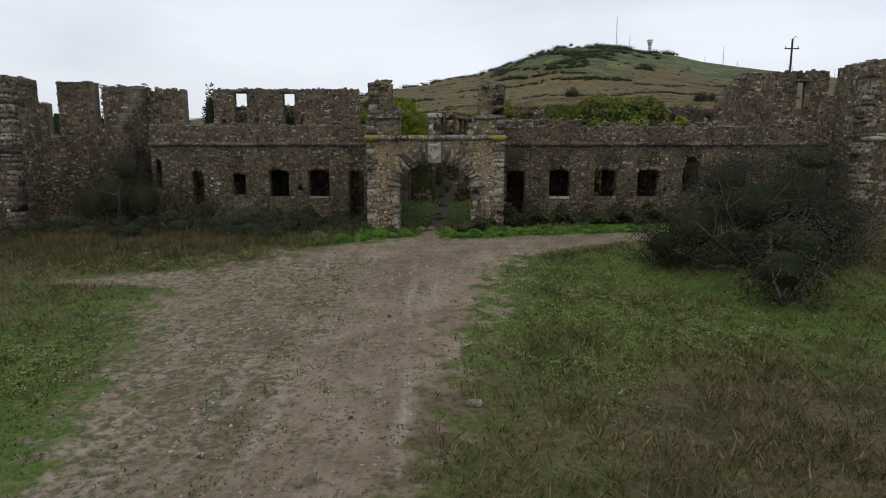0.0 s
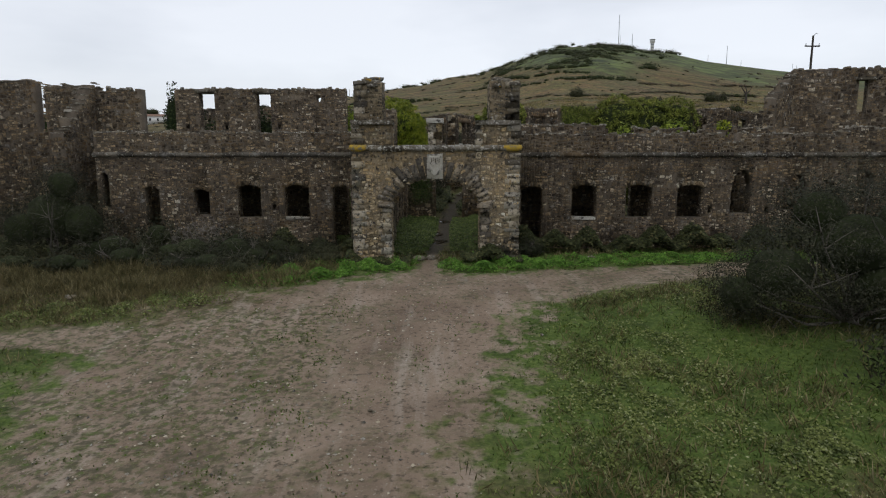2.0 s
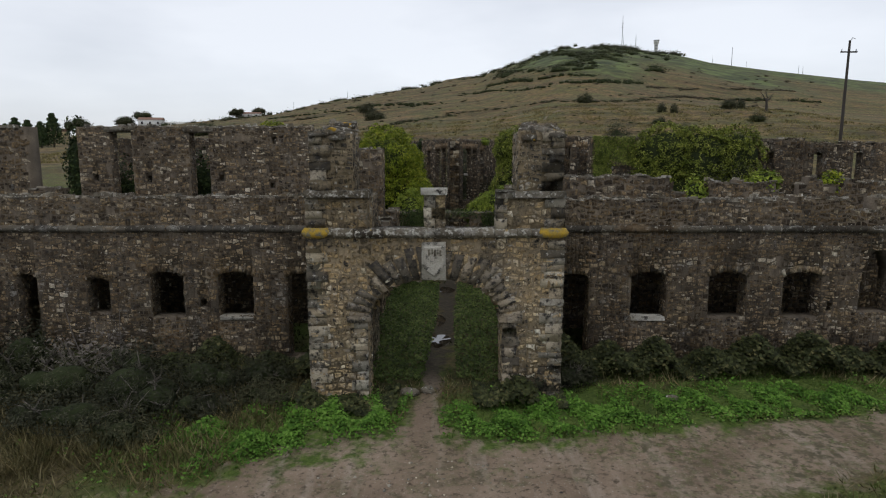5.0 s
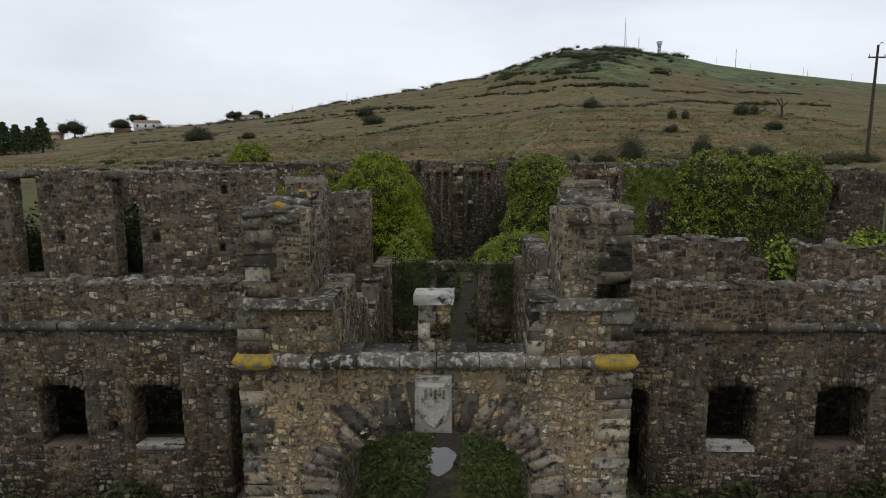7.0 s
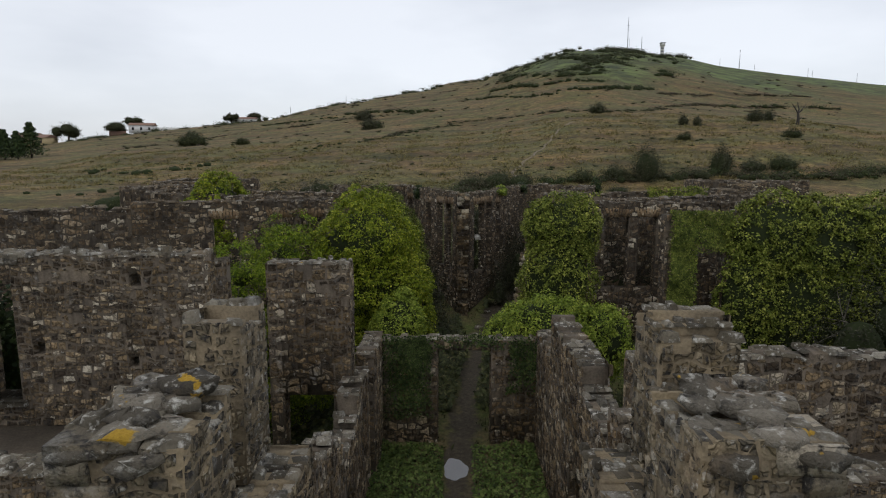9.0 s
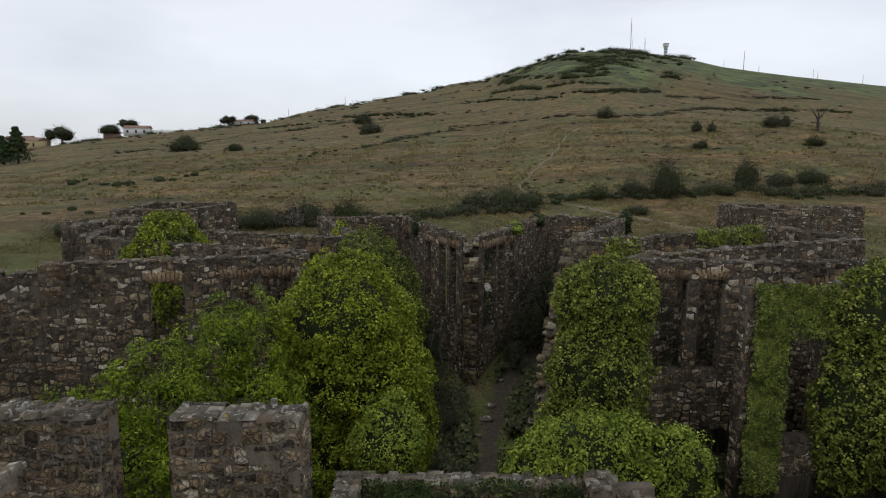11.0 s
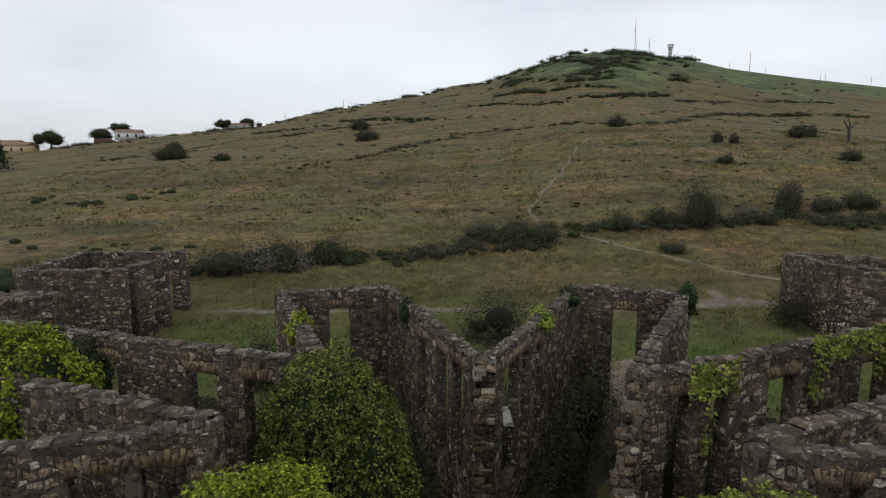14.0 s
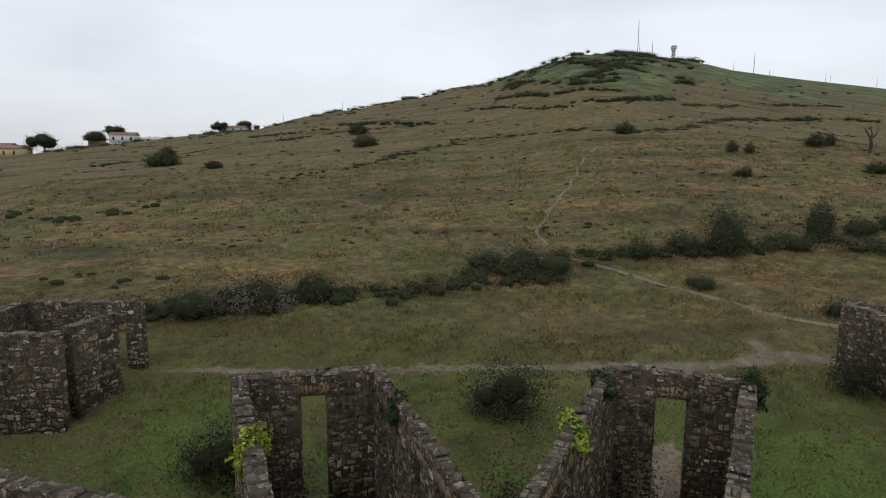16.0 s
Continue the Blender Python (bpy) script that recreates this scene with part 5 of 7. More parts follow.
# ivy on the hub walls
foliage("ivy", [(-4.65, 67.2, 8.25, 2.75, 2.4, 2.7), (-4.3, 67.3, 6.0, 3.0, 2.5, 3.6), (-2.6, 67.0, 4.4, 1.6, 1.9, 3.4), (-4.8, 67.2, 2.8, 3.0, 2.4, 3.2)], 84000, 0.11, M_IVY, 1, "huge yellow-green ivy heaped over a broken wall end", "ivy", 0.7, tuft=0.36)
foliage("ivy", [(-2.7, 64.2, 4.4, 1.3, 1.2, 2.0)], 11000, 0.10, M_SHRUB, 2, "small bright ivy clump at the wall's foot", "ivy", 0.8, tuft=0.35)
foliage("ivy", [(-4.9, 76.4, 8.3, 2.3, 1.5, 2.5), (-3.6, 75.8, 6.2, 1.9, 1.5, 3.2), (-5.6, 76.2, 5.5, 2.0, 1.5, 3.2)], 30000, 0.12, M_IVY_MID, 3, "green ivy heaped over a wall corner", "ivy", 0.72, tuft=0.34)
foliage("ivy", [(5.6, 66.6, 9.2, 1.75, 1.2, 1.9), (5.5, 66.6, 6.5, 2.0, 1.4, 3.2), (5.3, 66.5, 3.2, 2.4, 1.5, 3.2), (4.0, 66.3, 2.6, 1.3, 1.2, 2.6), (6.75, 66.7, 9.3, 0.95, 1.0, 1.5), (4.5, 66.6, 9.4, 0.9, 1.0, 1.4)], 50000, 0.11, M_IVY_GREEN, 4, "thick ivy coat over a square wall stub", "ivy", 0.78, tuft=0.22)
foliage("ivy", [(-15.6, 76.0, 9.2, 2.3, 1.7, 2.5), (-14.6, 75.6, 7.6, 1.8, 1.5, 2.4), (-16.8, 76.2, 7.4, 1.8, 1.5, 2.4)], 21000, 0.15, M_IVY, 5, "rounded ivy clump on top of a ruined wall", "ivy", 0.7, tuft=0.36)
wall_a = (None, np.array((10.6, 65.7, 0.0)), unit(np.array((16.4, 0.9, 0.0))), unit(np.array((0.9, -16.4, 0.0))), 16.4)
wall_ivy("ivy", wall_a, [(0.1, 1.7, 2.0, 10.4), (1.6, 3.4, 8.2, 10.4), (0.2, 1.2, 4.0, 9.5)], 22000, 0.10, M_IVY_MID, 6, "patchy ivy framing a dark wall opening", bulge=0.3)
foliage("ivy", [(16.2, 65.6, 9.0, 2.6, 1.0, 2.2), (15.0, 65.5, 5.6, 1.6, 0.9, 3.6), (18.8, 65.8, 8.6, 2.8, 1.1, 2.6), (18.0, 65.6, 5.2, 3.2, 1.0, 3.6), (21.6, 66.0, 8.8, 2.3, 1.1, 2.3), (21.2, 66.0, 5.0, 2.4, 1.0, 3.4)], 58000, 0.125, M_IVY_GREEN, 7, "broad ivy curtain over a long ruined wall", "ivy", 0.76, tuft=0.3)
wall_cb = court_back
wall_ivy("ivy", wall_cb, [(0.0, 2.3, 1.6, 5.45), (0.0, 2.3, 3.6, 5.5), (5.4, 7.4, 2.8, 5.45), (2.2, 5.4, 4.75, 5.5)], 13000, 0.10, M_HEDGE, 8, "ivy hanging from the top of the court's low wall", bulge=0.2, edge=2.2)
foliage("shrub", [(4.0, 61.9, 5.3, 2.1, 1.1, 1.4), (2.6, 61.8, 5.0, 1.2, 0.9, 0.9), (6.8, 61.6, 4.9, 1.1, 0.9, 1.5), (5.2, 62.0, 4.2, 2.4, 1.2, 2.2)], 30000, 0.105, M_SHRUB, 9, "bright green shrub on the court wall", "shrub", 0.82, tuft=0.4)
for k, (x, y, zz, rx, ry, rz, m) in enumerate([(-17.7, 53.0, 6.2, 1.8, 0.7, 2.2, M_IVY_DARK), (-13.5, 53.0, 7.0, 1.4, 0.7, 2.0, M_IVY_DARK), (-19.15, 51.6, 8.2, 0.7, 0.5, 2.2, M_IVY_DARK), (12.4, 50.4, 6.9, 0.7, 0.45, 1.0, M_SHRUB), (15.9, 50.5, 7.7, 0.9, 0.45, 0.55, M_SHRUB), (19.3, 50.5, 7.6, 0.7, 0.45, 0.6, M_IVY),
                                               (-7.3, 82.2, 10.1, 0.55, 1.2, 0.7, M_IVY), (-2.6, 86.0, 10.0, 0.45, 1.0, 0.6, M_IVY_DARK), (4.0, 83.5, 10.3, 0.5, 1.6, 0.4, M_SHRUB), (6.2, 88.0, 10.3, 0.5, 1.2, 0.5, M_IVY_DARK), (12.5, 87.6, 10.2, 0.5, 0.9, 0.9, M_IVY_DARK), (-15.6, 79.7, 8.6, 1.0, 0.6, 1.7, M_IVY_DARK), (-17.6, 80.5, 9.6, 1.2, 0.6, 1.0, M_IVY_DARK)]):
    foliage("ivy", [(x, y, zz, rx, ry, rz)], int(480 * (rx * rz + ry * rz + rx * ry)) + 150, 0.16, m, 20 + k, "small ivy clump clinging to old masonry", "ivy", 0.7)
wall_rw = (None, np.array((6.0, 75.3, 0.0)), unit(np.array((14.6, 7.0, 0.0))), unit(np.array((7.0, -14.6, 0.0))), 16.2)
wall_ivy("ivy", wall_rw, [(1.8, 4.6, 9.2, 10.75), (2.5, 3.3, 7.2, 9.8), (8.6, 14.8, 9.6, 10.9), (8.6, 9.6, 8.0, 9.8), (12.8, 14.0, 8.4, 9.9)], 4500, 0.16, M_IVY_GREEN, 10, "ivy trailing over a pavilion wall's top", bulge=0.3, edge=2.0)

# tall green brooms in the west court
broom_clumps = [(-8.1, 64.2, 9.0, 1.6, 1.5, 1.5), (-9.6, 62.0, 8.3, 1.6, 1.4, 1.5), (-6.8, 62.8, 7.2, 1.4, 1.4, 1.5), (-11.4, 62.2, 7.0, 1.7, 1.5, 1.5), (-10.6, 60.8, 6.2, 1.8, 1.5, 1.6), (-13.2, 61.4, 5.6, 1.5, 1.5, 1.4), (-7.6, 60.8, 5.8, 1.6, 1.4, 1.6), (-13.6, 62.8, 6.2, 1.2, 1.2, 1.2), (-8.6, 60.0, 4.2, 2.2, 1.6, 2.0), (-11.8, 59.8, 4.2, 2.0, 1.5, 1.8), (-6.4, 61.0, 4.4, 1.4, 1.4, 1.6)]
broom_clumps = [(x, y, z - 0.7, rx, ry, rz) for x, y, z, rx, ry, rz in broom_clumps]
rngb = np.random.default_rng(15)
pp, pn = tuft_points(broom_clumps, 78000, rngb, 0.5, 2.8, 0.28)
broom = piece("broom_tree", *leaves_at(pp, pn, rngb, 0.14, -0.5, ratio=0.34), M_BROOM)
tagged(broom, "bushy yellow-green broom tree in the ruined court", "tree")
limb_heap((-9.8, 62.0, 0.4), [(c[0], c[1], c[2] + c[5] * 0.7) for c in broom_clumps], 0.13, rngb).piece("brushwood", M_TWIG, broom, "thin grey branches", "stuff")
lump_core(broom_clumps, 0.3).piece("inner_growth", M_SHADE, broom, "dark filler for the shade between leaves", "stuff", True)


def scrub(name, clumps, n, size, seed, label, mat=None, core=0.62, ratio=0.35, twigs=True):
    """A loose dark bush of thin leaves with bare twigs."""
    ob = foliage(name, clumps, n, size, mat or M_DUSK, seed, label, "bush", core, -0.2, ratio, 0.3, 0.6)
    if twigs:
        rng = np.random.default_rng(seed)
        c = clumps[0]
        base = (c[0], c[1], hz(c[0], c[1]) - 0.1)
        tips = []
        for q in clumps:
            for _ in range(4):
                d = unit(rng.normal(0, 1, 3))
                tips.append((q[0] + d[0] * q[3] * 1.05, q[1] + d[1] * q[4] * 1.05, max(q[2] + d[2] * q[5] * 1.05, base[2] + 0.3)))
        limb_heap(base, tips, 0.09, rng, 4).piece("brushwood", M_TWIG, ob, "bare grey twigs", "stuff")
    return ob


BIG_BUSH = [(15.2, 30.0, 2.6, 3.0, 2.4, 2.3), (12.2, 29.6, 1.6, 2.2, 2.0, 1.8), (17.6, 30.4, 3.2, 2.6, 2.2, 2.4), (14.0, 30.4, 3.8, 1.8, 1.6, 1.5), (19.6, 30.6, 1.8, 2.2, 2.0, 2.2), (16.6, 29.2, 1.2, 3.4, 2.0, 1.6), (18.2, 30.2, 4.9, 1.5, 1.4, 0.9), (10.9, 29.8, 0.8, 1.3, 1.3, 1.2)]
scrub("bush", BIG_BUSH, 70000, 0.11, 41, "large dark wispy bush beside the track", core=0.5)
limb_heap((19.0, 29.4, -0.3), [(20.8, 28.2, 2.6), (21.6, 28.6, 3.2), (20.2, 27.8, 1.8), (22.4, 28.8, 2.4)], 0.05, np.random.default_rng(5), 4).piece("brushwood", M_TWIG, bpy.data.objects["bush"], "bare grey twigs", "stuff")
scrub("bush", [(-22.6, 42.6, 2.4, 2.4, 1.6, 2.2), (-20.8, 42.4, 2.0, 1.7, 1.4, 1.8), (-24.4, 42.6, 1.6, 1.8, 1.4, 1.6), (-21.8, 42.4, 4.2, 1.3, 1.0, 1.2)], 24000, 0.12, 42, "dark rounded bush before the recessed wall", core=0.6)
scrub("bush", [(-13.6, 42.6, 1.3, 1.6, 1.1, 1.3), (-15.0, 42.8, 1.0, 1.3, 1.0, 1.1)], 900, 0.2, 43, "leafless grey bush by the facade", M_TWIG, 0)
scrub("bush", [(-16.8, 43.0, 1.2, 1.3, 1.0, 1.3), (-12.0, 42.3, 0.9, 1.2, 0.9, 1.0)], 1800, 0.2, 44, "low dark scrub by the facade", core=0.5)
scrub("bush", [(13.6, 24.0, 0.6, 1.8, 1.4, 1.5), (14.8, 24.6, 1.4, 1.6, 1.3, 1.4)], 3200, 0.2, 45, "dark bush on the grassy verge", core=0.5)
for k, (x, y, r, h) in enumerate([(-11.6, 40.8, 1.7, 2.0), (-9.6, 42.2, 1.4, 1.6), (-17.6, 40.6, 1.6, 1.5), (-14.4, 39.4, 1.2, 1.1), (-7.4, 42.8, 1.1, 1.2), (-20.4, 39.6, 1.5, 1.3), (-8.6, 40.2, 0.9, 0.8), (2.9, 41.6, 0.8, 1.1), (4.6, 42.4, 0.9, 1.0)]):
    z = hz(x, y)
    scrub("bush", [(x, y, z + h * 0.45, r, r * 0.8, h * 0.6), (x + r * 0.6, y + 0.2, z + h * 0.3, r * 0.7, r * 0.6, h * 0.45)], 2600, 0.14, 80 + k, "low dark scrub in the rough grass", core=0.5, twigs=k % 2 == 0)
for k, (x, y, r, h) in enumerate([(-12.4, 39.0, 1.7, 1.6), (-10.6, 38.2, 1.2, 1.1), (-18.8, 42.0, 2.2, 2.4), (-14.2, 41.4, 2.2, 2.2), (-10.4, 40.2, 1.7, 1.7), (-6.6, 41.0, 1.0, 0.9), (-27.2, 40.6, 1.8, 1.5), (-25.4, 42.0, 2.0, 1.9), (-28.4, 39.2, 1.4, 1.0), (-23.4, 40.2, 1.8, 1.3)]):
    z = hz(x, y)
    scrub("bush", [(x, y, z + h * 0.4, r, r * 0.8, h * 0.6), (x - r * 0.6, y + 0.3, z + h * 0.3, r * 0.8, r * 0.6, h * 0.5), (x + r * 0.7, y, z + h * 0.25, r * 0.6, r * 0.6, h * 0.45)], 4600, 0.13, 180 + k, "grey-green wispy scrub in tall brown grass", M_OLIVE if k % 2 else M_DUSK, 0.4, 0.3, twigs=k % 2 == 0)
# dark growth inside the pavilions; several clumps are added to darken the wall openings
DARKS = [[(-12.2, 72.2, 4.4, 2.6, 1.1, 3.4), (-9.4, 72.4, 4.0, 1.4, 0.8, 3.6)], [(10.0, 71.2, 4.4, 2.2, 0.8, 3.2), (12.4, 71.6, 4.0, 1.6, 1.0, 3.0)], [(1.0, 80.2, 4.4, 0.9, 1.5, 3.0), (1.2, 83.0, 3.8, 1.8, 1.8, 2.4)], [(8.4, 78.4, 4.0, 1.4, 1.0, 3.4), (12.6, 79.8, 4.2, 2.0, 1.2, 2.6)], [(-8.0, 79.4, 4.0, 1.4, 0.9, 3.4)],
         [(6.4, 83.4, 6.2, 1.5, 2.2, 3.0), (5.2, 81.2, 4.6, 1.1, 1.6, 2.6)], [(3.1, 96.0, 6.9, 2.4, 1.8, 2.0), (1.8, 96.4, 6.2, 1.5, 1.3, 1.3)], [(-11.3, 90.4, 5.6, 1.8, 1.5, 1.9), (-12.6, 91.0, 5.0, 1.4, 1.3, 1.4)], [(-1.6, 74.6, 2.6, 1.8, 1.8, 2.2), (-0.6, 72.0, 1.8, 1.4, 1.6, 1.6)],
         [(-3.0, 81.5, 3.4, 1.4, 2.6, 2.6)], [(-6.5, 85.0, 5.0, 1.4, 2.2, 2.0)], [(18.6, 62.2, 4.2, 2.6, 1.8, 3.4), (20.6, 62.6, 5.2, 2.2, 1.8, 3.0)], [(24.5, 98.8, 6.8, 1.5, 1.3, 1.4)], [(9.6, 84.0, 4.4, 1.2, 1.6, 1.6)], [(-1.5, 78.6, 3.2, 1.2, 1.9, 3.0), (-2.8, 81.0, 4.2, 1.1, 2.2, 3.2)], [(1.7, 84.2, 5.8, 1.3, 2.0, 3.0)], [(3.6, 79.2, 2.8, 1.0, 1.9, 2.4), (4.6, 81.6, 3.8, 1.0, 1.8, 2.6)]]
for k, c in enumerate(DARKS):
    scrub("bush", c, 3000 * len(c), 0.17, 60 + k, "dark green bush inside the ruin, some added to darken openings", core=0.4, twigs=k in (5, 6, 11))


def bramble_bank(name, x0, x1, y0, y1, h, n, seed, label, mat, size=0.2):
    """A tangled bank of low leaves along a wall's foot."""
    rng = np.random.default_rng(seed)
    x, q = rng.uniform(x0, x1, n), rng.random(n)
    y = y0 + (y1 - y0) * q
    keep = track_mask(x, y) < 0.45 + 0.3 * rng.random(n)
    x, y, q, n = x[keep], y[keep], q[keep], int(keep.sum())
    top = h * (0.55 + 0.35 * np.sin(x * 1.3 + seed) * np.sin(x * 0.47) + 0.25 * np.sin(x * 3.1)) * (0.25 + 0.75 * np.sin(np.pi * np.clip(q * 0.75 + 0.2, 0, 1)))
    z = height(x, y) + np.maximum(top, 0.12) * (0.35 + 0.65 * np.sqrt(rng.random(n)))
    ob = piece(name, *leaves_at(np.stack([x, y, z], 1), np.tile((0, -0.5, 0.8), (n, 1)), rng, size, 0.1), mat)
    tagged(ob, label, "bramble", kind="stuff")
    return ob


bramble_bank("brambles", 4.4, 27.5, 42.6, 45.2, 1.7, 22000, 1, "dark bramble bank at the facade's foot", M_BRAMBLE, 0.17)
bramble_bank("brambles", -19.5, -5.2, 43.0, 45.2, 1.5, 10000, 2, "dark bramble bank at the facade's foot", M_BRAMBLE, 0.17)
bramble_bank("brambles", -3.4, -0.5, 42.6, 60.0, 1.0, 7500, 3, "green weeds along the court's path", M_COURT_WEED, 0.14)
bramble_bank("brambles", 0.3, 3.4, 42.6, 60.0, 1.0, 7500, 4, "green weeds along the court's path", M_COURT_WEED, 0.14)
bramble_bank("brambles", 0.9, 4.2, 40.1, 42.4, 0.9, 2600, 5, "weeds at the gate's foot", M_BRAMBLE, 0.18)
bramble_bank("brambles", -5.4, -1.9, 39.9, 42.4, 0.8, 2400, 6, "weeds at the gate's foot", M_BRAMBLE, 0.18)
bramble_bank("brambles", -5.5, 7.5, 63.0, 70.0, 1.3, 7000, 7, "dark weeds on the inner court's floor", M_BRAMBLE, 0.24)
bramble_bank("brambles", -16.5, -5.5, 57.0, 68.0, 1.6, 9000, 8, "dark weeds on the inner court's floor", M_BRAMBLE, 0.26)
bramble_bank("brambles", 7.5, 20.0, 51.5, 65.0, 1.5, 9000, 9, "dark weeds on the inner court's floor", M_BRAMBLE, 0.26)

for k, (x0, x1, y0, y1, h) in enumerate([(-16, -8.5, 70.5, 74.5, 3.0), (-20, -8, 76.5, 80.5, 3.2), (8, 20, 71.5, 75.0, 3.0), (8.5, 20, 77.5, 81.0, 3.2), (-2.4, 0.6, 79.5, 87.0, 2.2), (-8.6, -4.6, 80.5, 87.5, 2.4), (3.0, 8.0, 82.0, 88.5, 2.0), (10, 24, 66.8, 69.5, 2.6), (-21, -9.5, 82.6, 87.5, 2.8), (9, 21, 82.5, 86.5, 2.2), (-3.2, 0.6, 68.5, 76.0, 1.4), (2.4, 5.6, 71.0, 79.0, 1.2)]):
    bramble_bank("brambles", x0, x1, y0, y1, h, int(80 * (x1 - x0) * (y1 - y0)) + 300, 30 + k, "dark tangled undergrowth between the ruined walls", M_BRAMBLE, 0.32)


def weed_patch(cx, cy, rx, ry, n, h, seed, label, mat, size=0.11):
    """Broad-leaved weeds that thin out towards the patch's rim."""
    rng = np.random.default_rng(seed)
    x, y = cx + rx * rng.normal(0, 0.6, n), cy + ry * rng.normal(0, 0.6, n)
    grow = np.sin(x * 1.7 + seed) * np.sin(y * 2.1 - x * 0.6) + 0.6 * np.sin(x * 4.3 + y * 1.1) + 0.35
    keep = (track_mask(x, y) < 0.2 + 0.3 * rng.random(n)) & (grow > rng.uniform(-0.5, 0.6, n)) & (y < 44.5)
    x, y, grow = x[keep], y[keep], grow[keep]
    z = height(x, y) + h * np.clip(0.25 + 0.45 * grow, 0.1, 1.2) * np.sqrt(rng.random(len(x)))
    ob = piece("weeds", *leaves_at(np.stack([x, y, z], 1), np.tile((0, -0.3, 0.9), (len(x), 1)), rng, size, 0.0, 0.9), mat)
    return tagged(ob, label, "weeds", kind="stuff")


for k, (cx, cy, rx, ry, n, h) in enumerate([(-5.6, 38.2, 3.6, 2.0, 15000, 0.45), (-3.2, 40.0, 1.8, 1.2, 5000, 0.5), (3.2, 39.4, 2.8, 1.4, 10000, 0.45), (11.5, 40.4, 5.5, 1.6, 12000, 0.3)]):
    weed_patch(cx, cy, rx, ry, n, h, 50 + k, "fresh green weeds beside the gate", M_WEED)
for k, (cx, cy, rx, ry, n, h) in enumerate([(6.2, 26.5, 2.6, 3.0, 11000, 0.25), (4.6, 20.5, 1.6, 3.6, 9000, 0.2), (9.2, 21.0, 2.4, 2.4, 7000, 0.25), (12.5, 33.0, 3.0, 1.6, 7000, 0.25), (-13.5, 20.5, 2.4, 4.0, 8000, 0.18)]):
    weed_patch(cx, cy, rx, ry, n, h, 60 + k, "pale green weeds in the meadow", M_MEADOW_WEED, 0.09)
for k, (cx, cy, rx, ry, n, h) in enumerate([(-11.5, 33.6, 3.6, 0.9, 6000, 0.25), (-16.5, 32.6, 3.6, 1.0, 5000, 0.25), (7.0, 33.4, 2.6, 0.8, 4000, 0.22), (14.0, 38.9, 4.0, 0.8, 4000, 0.2)]):
    weed_patch(cx, cy, rx, ry, n, h, 70 + k, "green weeds along the track's edge", M_MEADOW_WEED, 0.1)

# puddles on the court's path
for k, (cx, cy, rx, ry) in enumerate([(-0.5, 48.2, 0.62, 1.0), (-0.45, 51.6, 0.34, 1.05), (0.0, 58.3, 0.5, 0.8)]):
    an = np.linspace(0, 2 * math.pi, 25)[:-1]
    rr = 1 + 0.08 * np.sin(3 * an + k) + 0.05 * np.sin(7 * an)
    px, py = cx + rx * rr * np.cos(an), cy + ry * rr * np.sin(an)
    wx, wy = np.append(px, cx), np.append(py, cy)
    v = np.stack([wx, wy, height(wx, wy) - 0.06 * track_mask(wx, wy) + 0.025], 1)
    ob = piece("puddle", v, np.array([(i, (i + 1) % 24, 24) for i in range(24)]), M_WATER)
    tagged(ob, "still rain puddle on the muddy path", "puddle", "puddles on the path")

# ---- grass ----


def grass(name, xs, ys, n, hmin, hmax, mat, seed, label, want, width=0.05, per=6, spread=0.12):
    """Tufts of blades over a stretch of ground; want(x, y) is the share that grows."""
    rng = np.random.default_rng(seed)
    x, y = rng.uniform(*xs, n), rng.uniform(*ys, n)
    keep = rng.random(n) < want(x, y)
    x, y = np.repeat(x[keep], per), np.repeat(y[keep], per)
    m = len(x)
    big = np.repeat(rng.uniform(0.6, 1.2, keep.sum()), per)
    x, y = x + rng.normal(0, spread, m), y + rng.normal(0, spread, m)
    base = np.stack([x, y, height(x, y) - 0.03], 1)
    a = unit(np.stack([rng.normal(0, 0.7, m), rng.normal(0, 0.7, m), np.ones(m)], 1))
    s = unit(np.cross(a, rng.normal(0, 1, (m, 3))))
    ob = piece(name, *kites(base, a, s, rng.uniform(hmin, hmax, m) * big, width * rng.uniform(0.6, 1.3, m)), mat)
    return tagged(ob, label, "grass", kind="stuff")


def off_track(x, y):
    return np.clip(1.0 - 1.9 * track_mask(x, y), 0, 1)


def lush_at(x, y):
    return np.clip(0.42 + smooth_patch(x, y, LUSH) + 0.25 * np.sin(x * 0.8 + 1) * np.sin(y * 0.7), 0, 1)


grass("meadow_grass", (-34, 28), (7, 44.5), 46000, 0.06, 0.19, M_GRASS, 1, "short green grass beside the track", lambda x, y: off_track(x, y) * (0.25 + lush_at(x, y)), 0.034, 5)
grass("dry_tufts", (-34, 28), (7, 43.5), 20000, 0.25, 0.65, M_DRY, 2, "tall dry brown grass tufts", lambda x, y: off_track(x, y) * np.clip(1.0 - 1.15 * lush_at(x, y), 0.03, 1), 0.03, 8, 0.16)
grass("dry_tufts", (-34, -5), (31.0, 44), 20000, 0.35, 0.95, M_DRY, 3, "tall brown grass before the facade", lambda x, y: off_track(x, y) * np.clip((y - 32) / 5, 0, 1) * np.clip((-x - 5) / 5, 0, 1) * np.clip(0.45 + 0.9 * np.sin(x * 0.9 + y * 0.5) * np.sin(y * 1.1 - x * 0.3), 0.05, 1), 0.024, 9, 0.2)
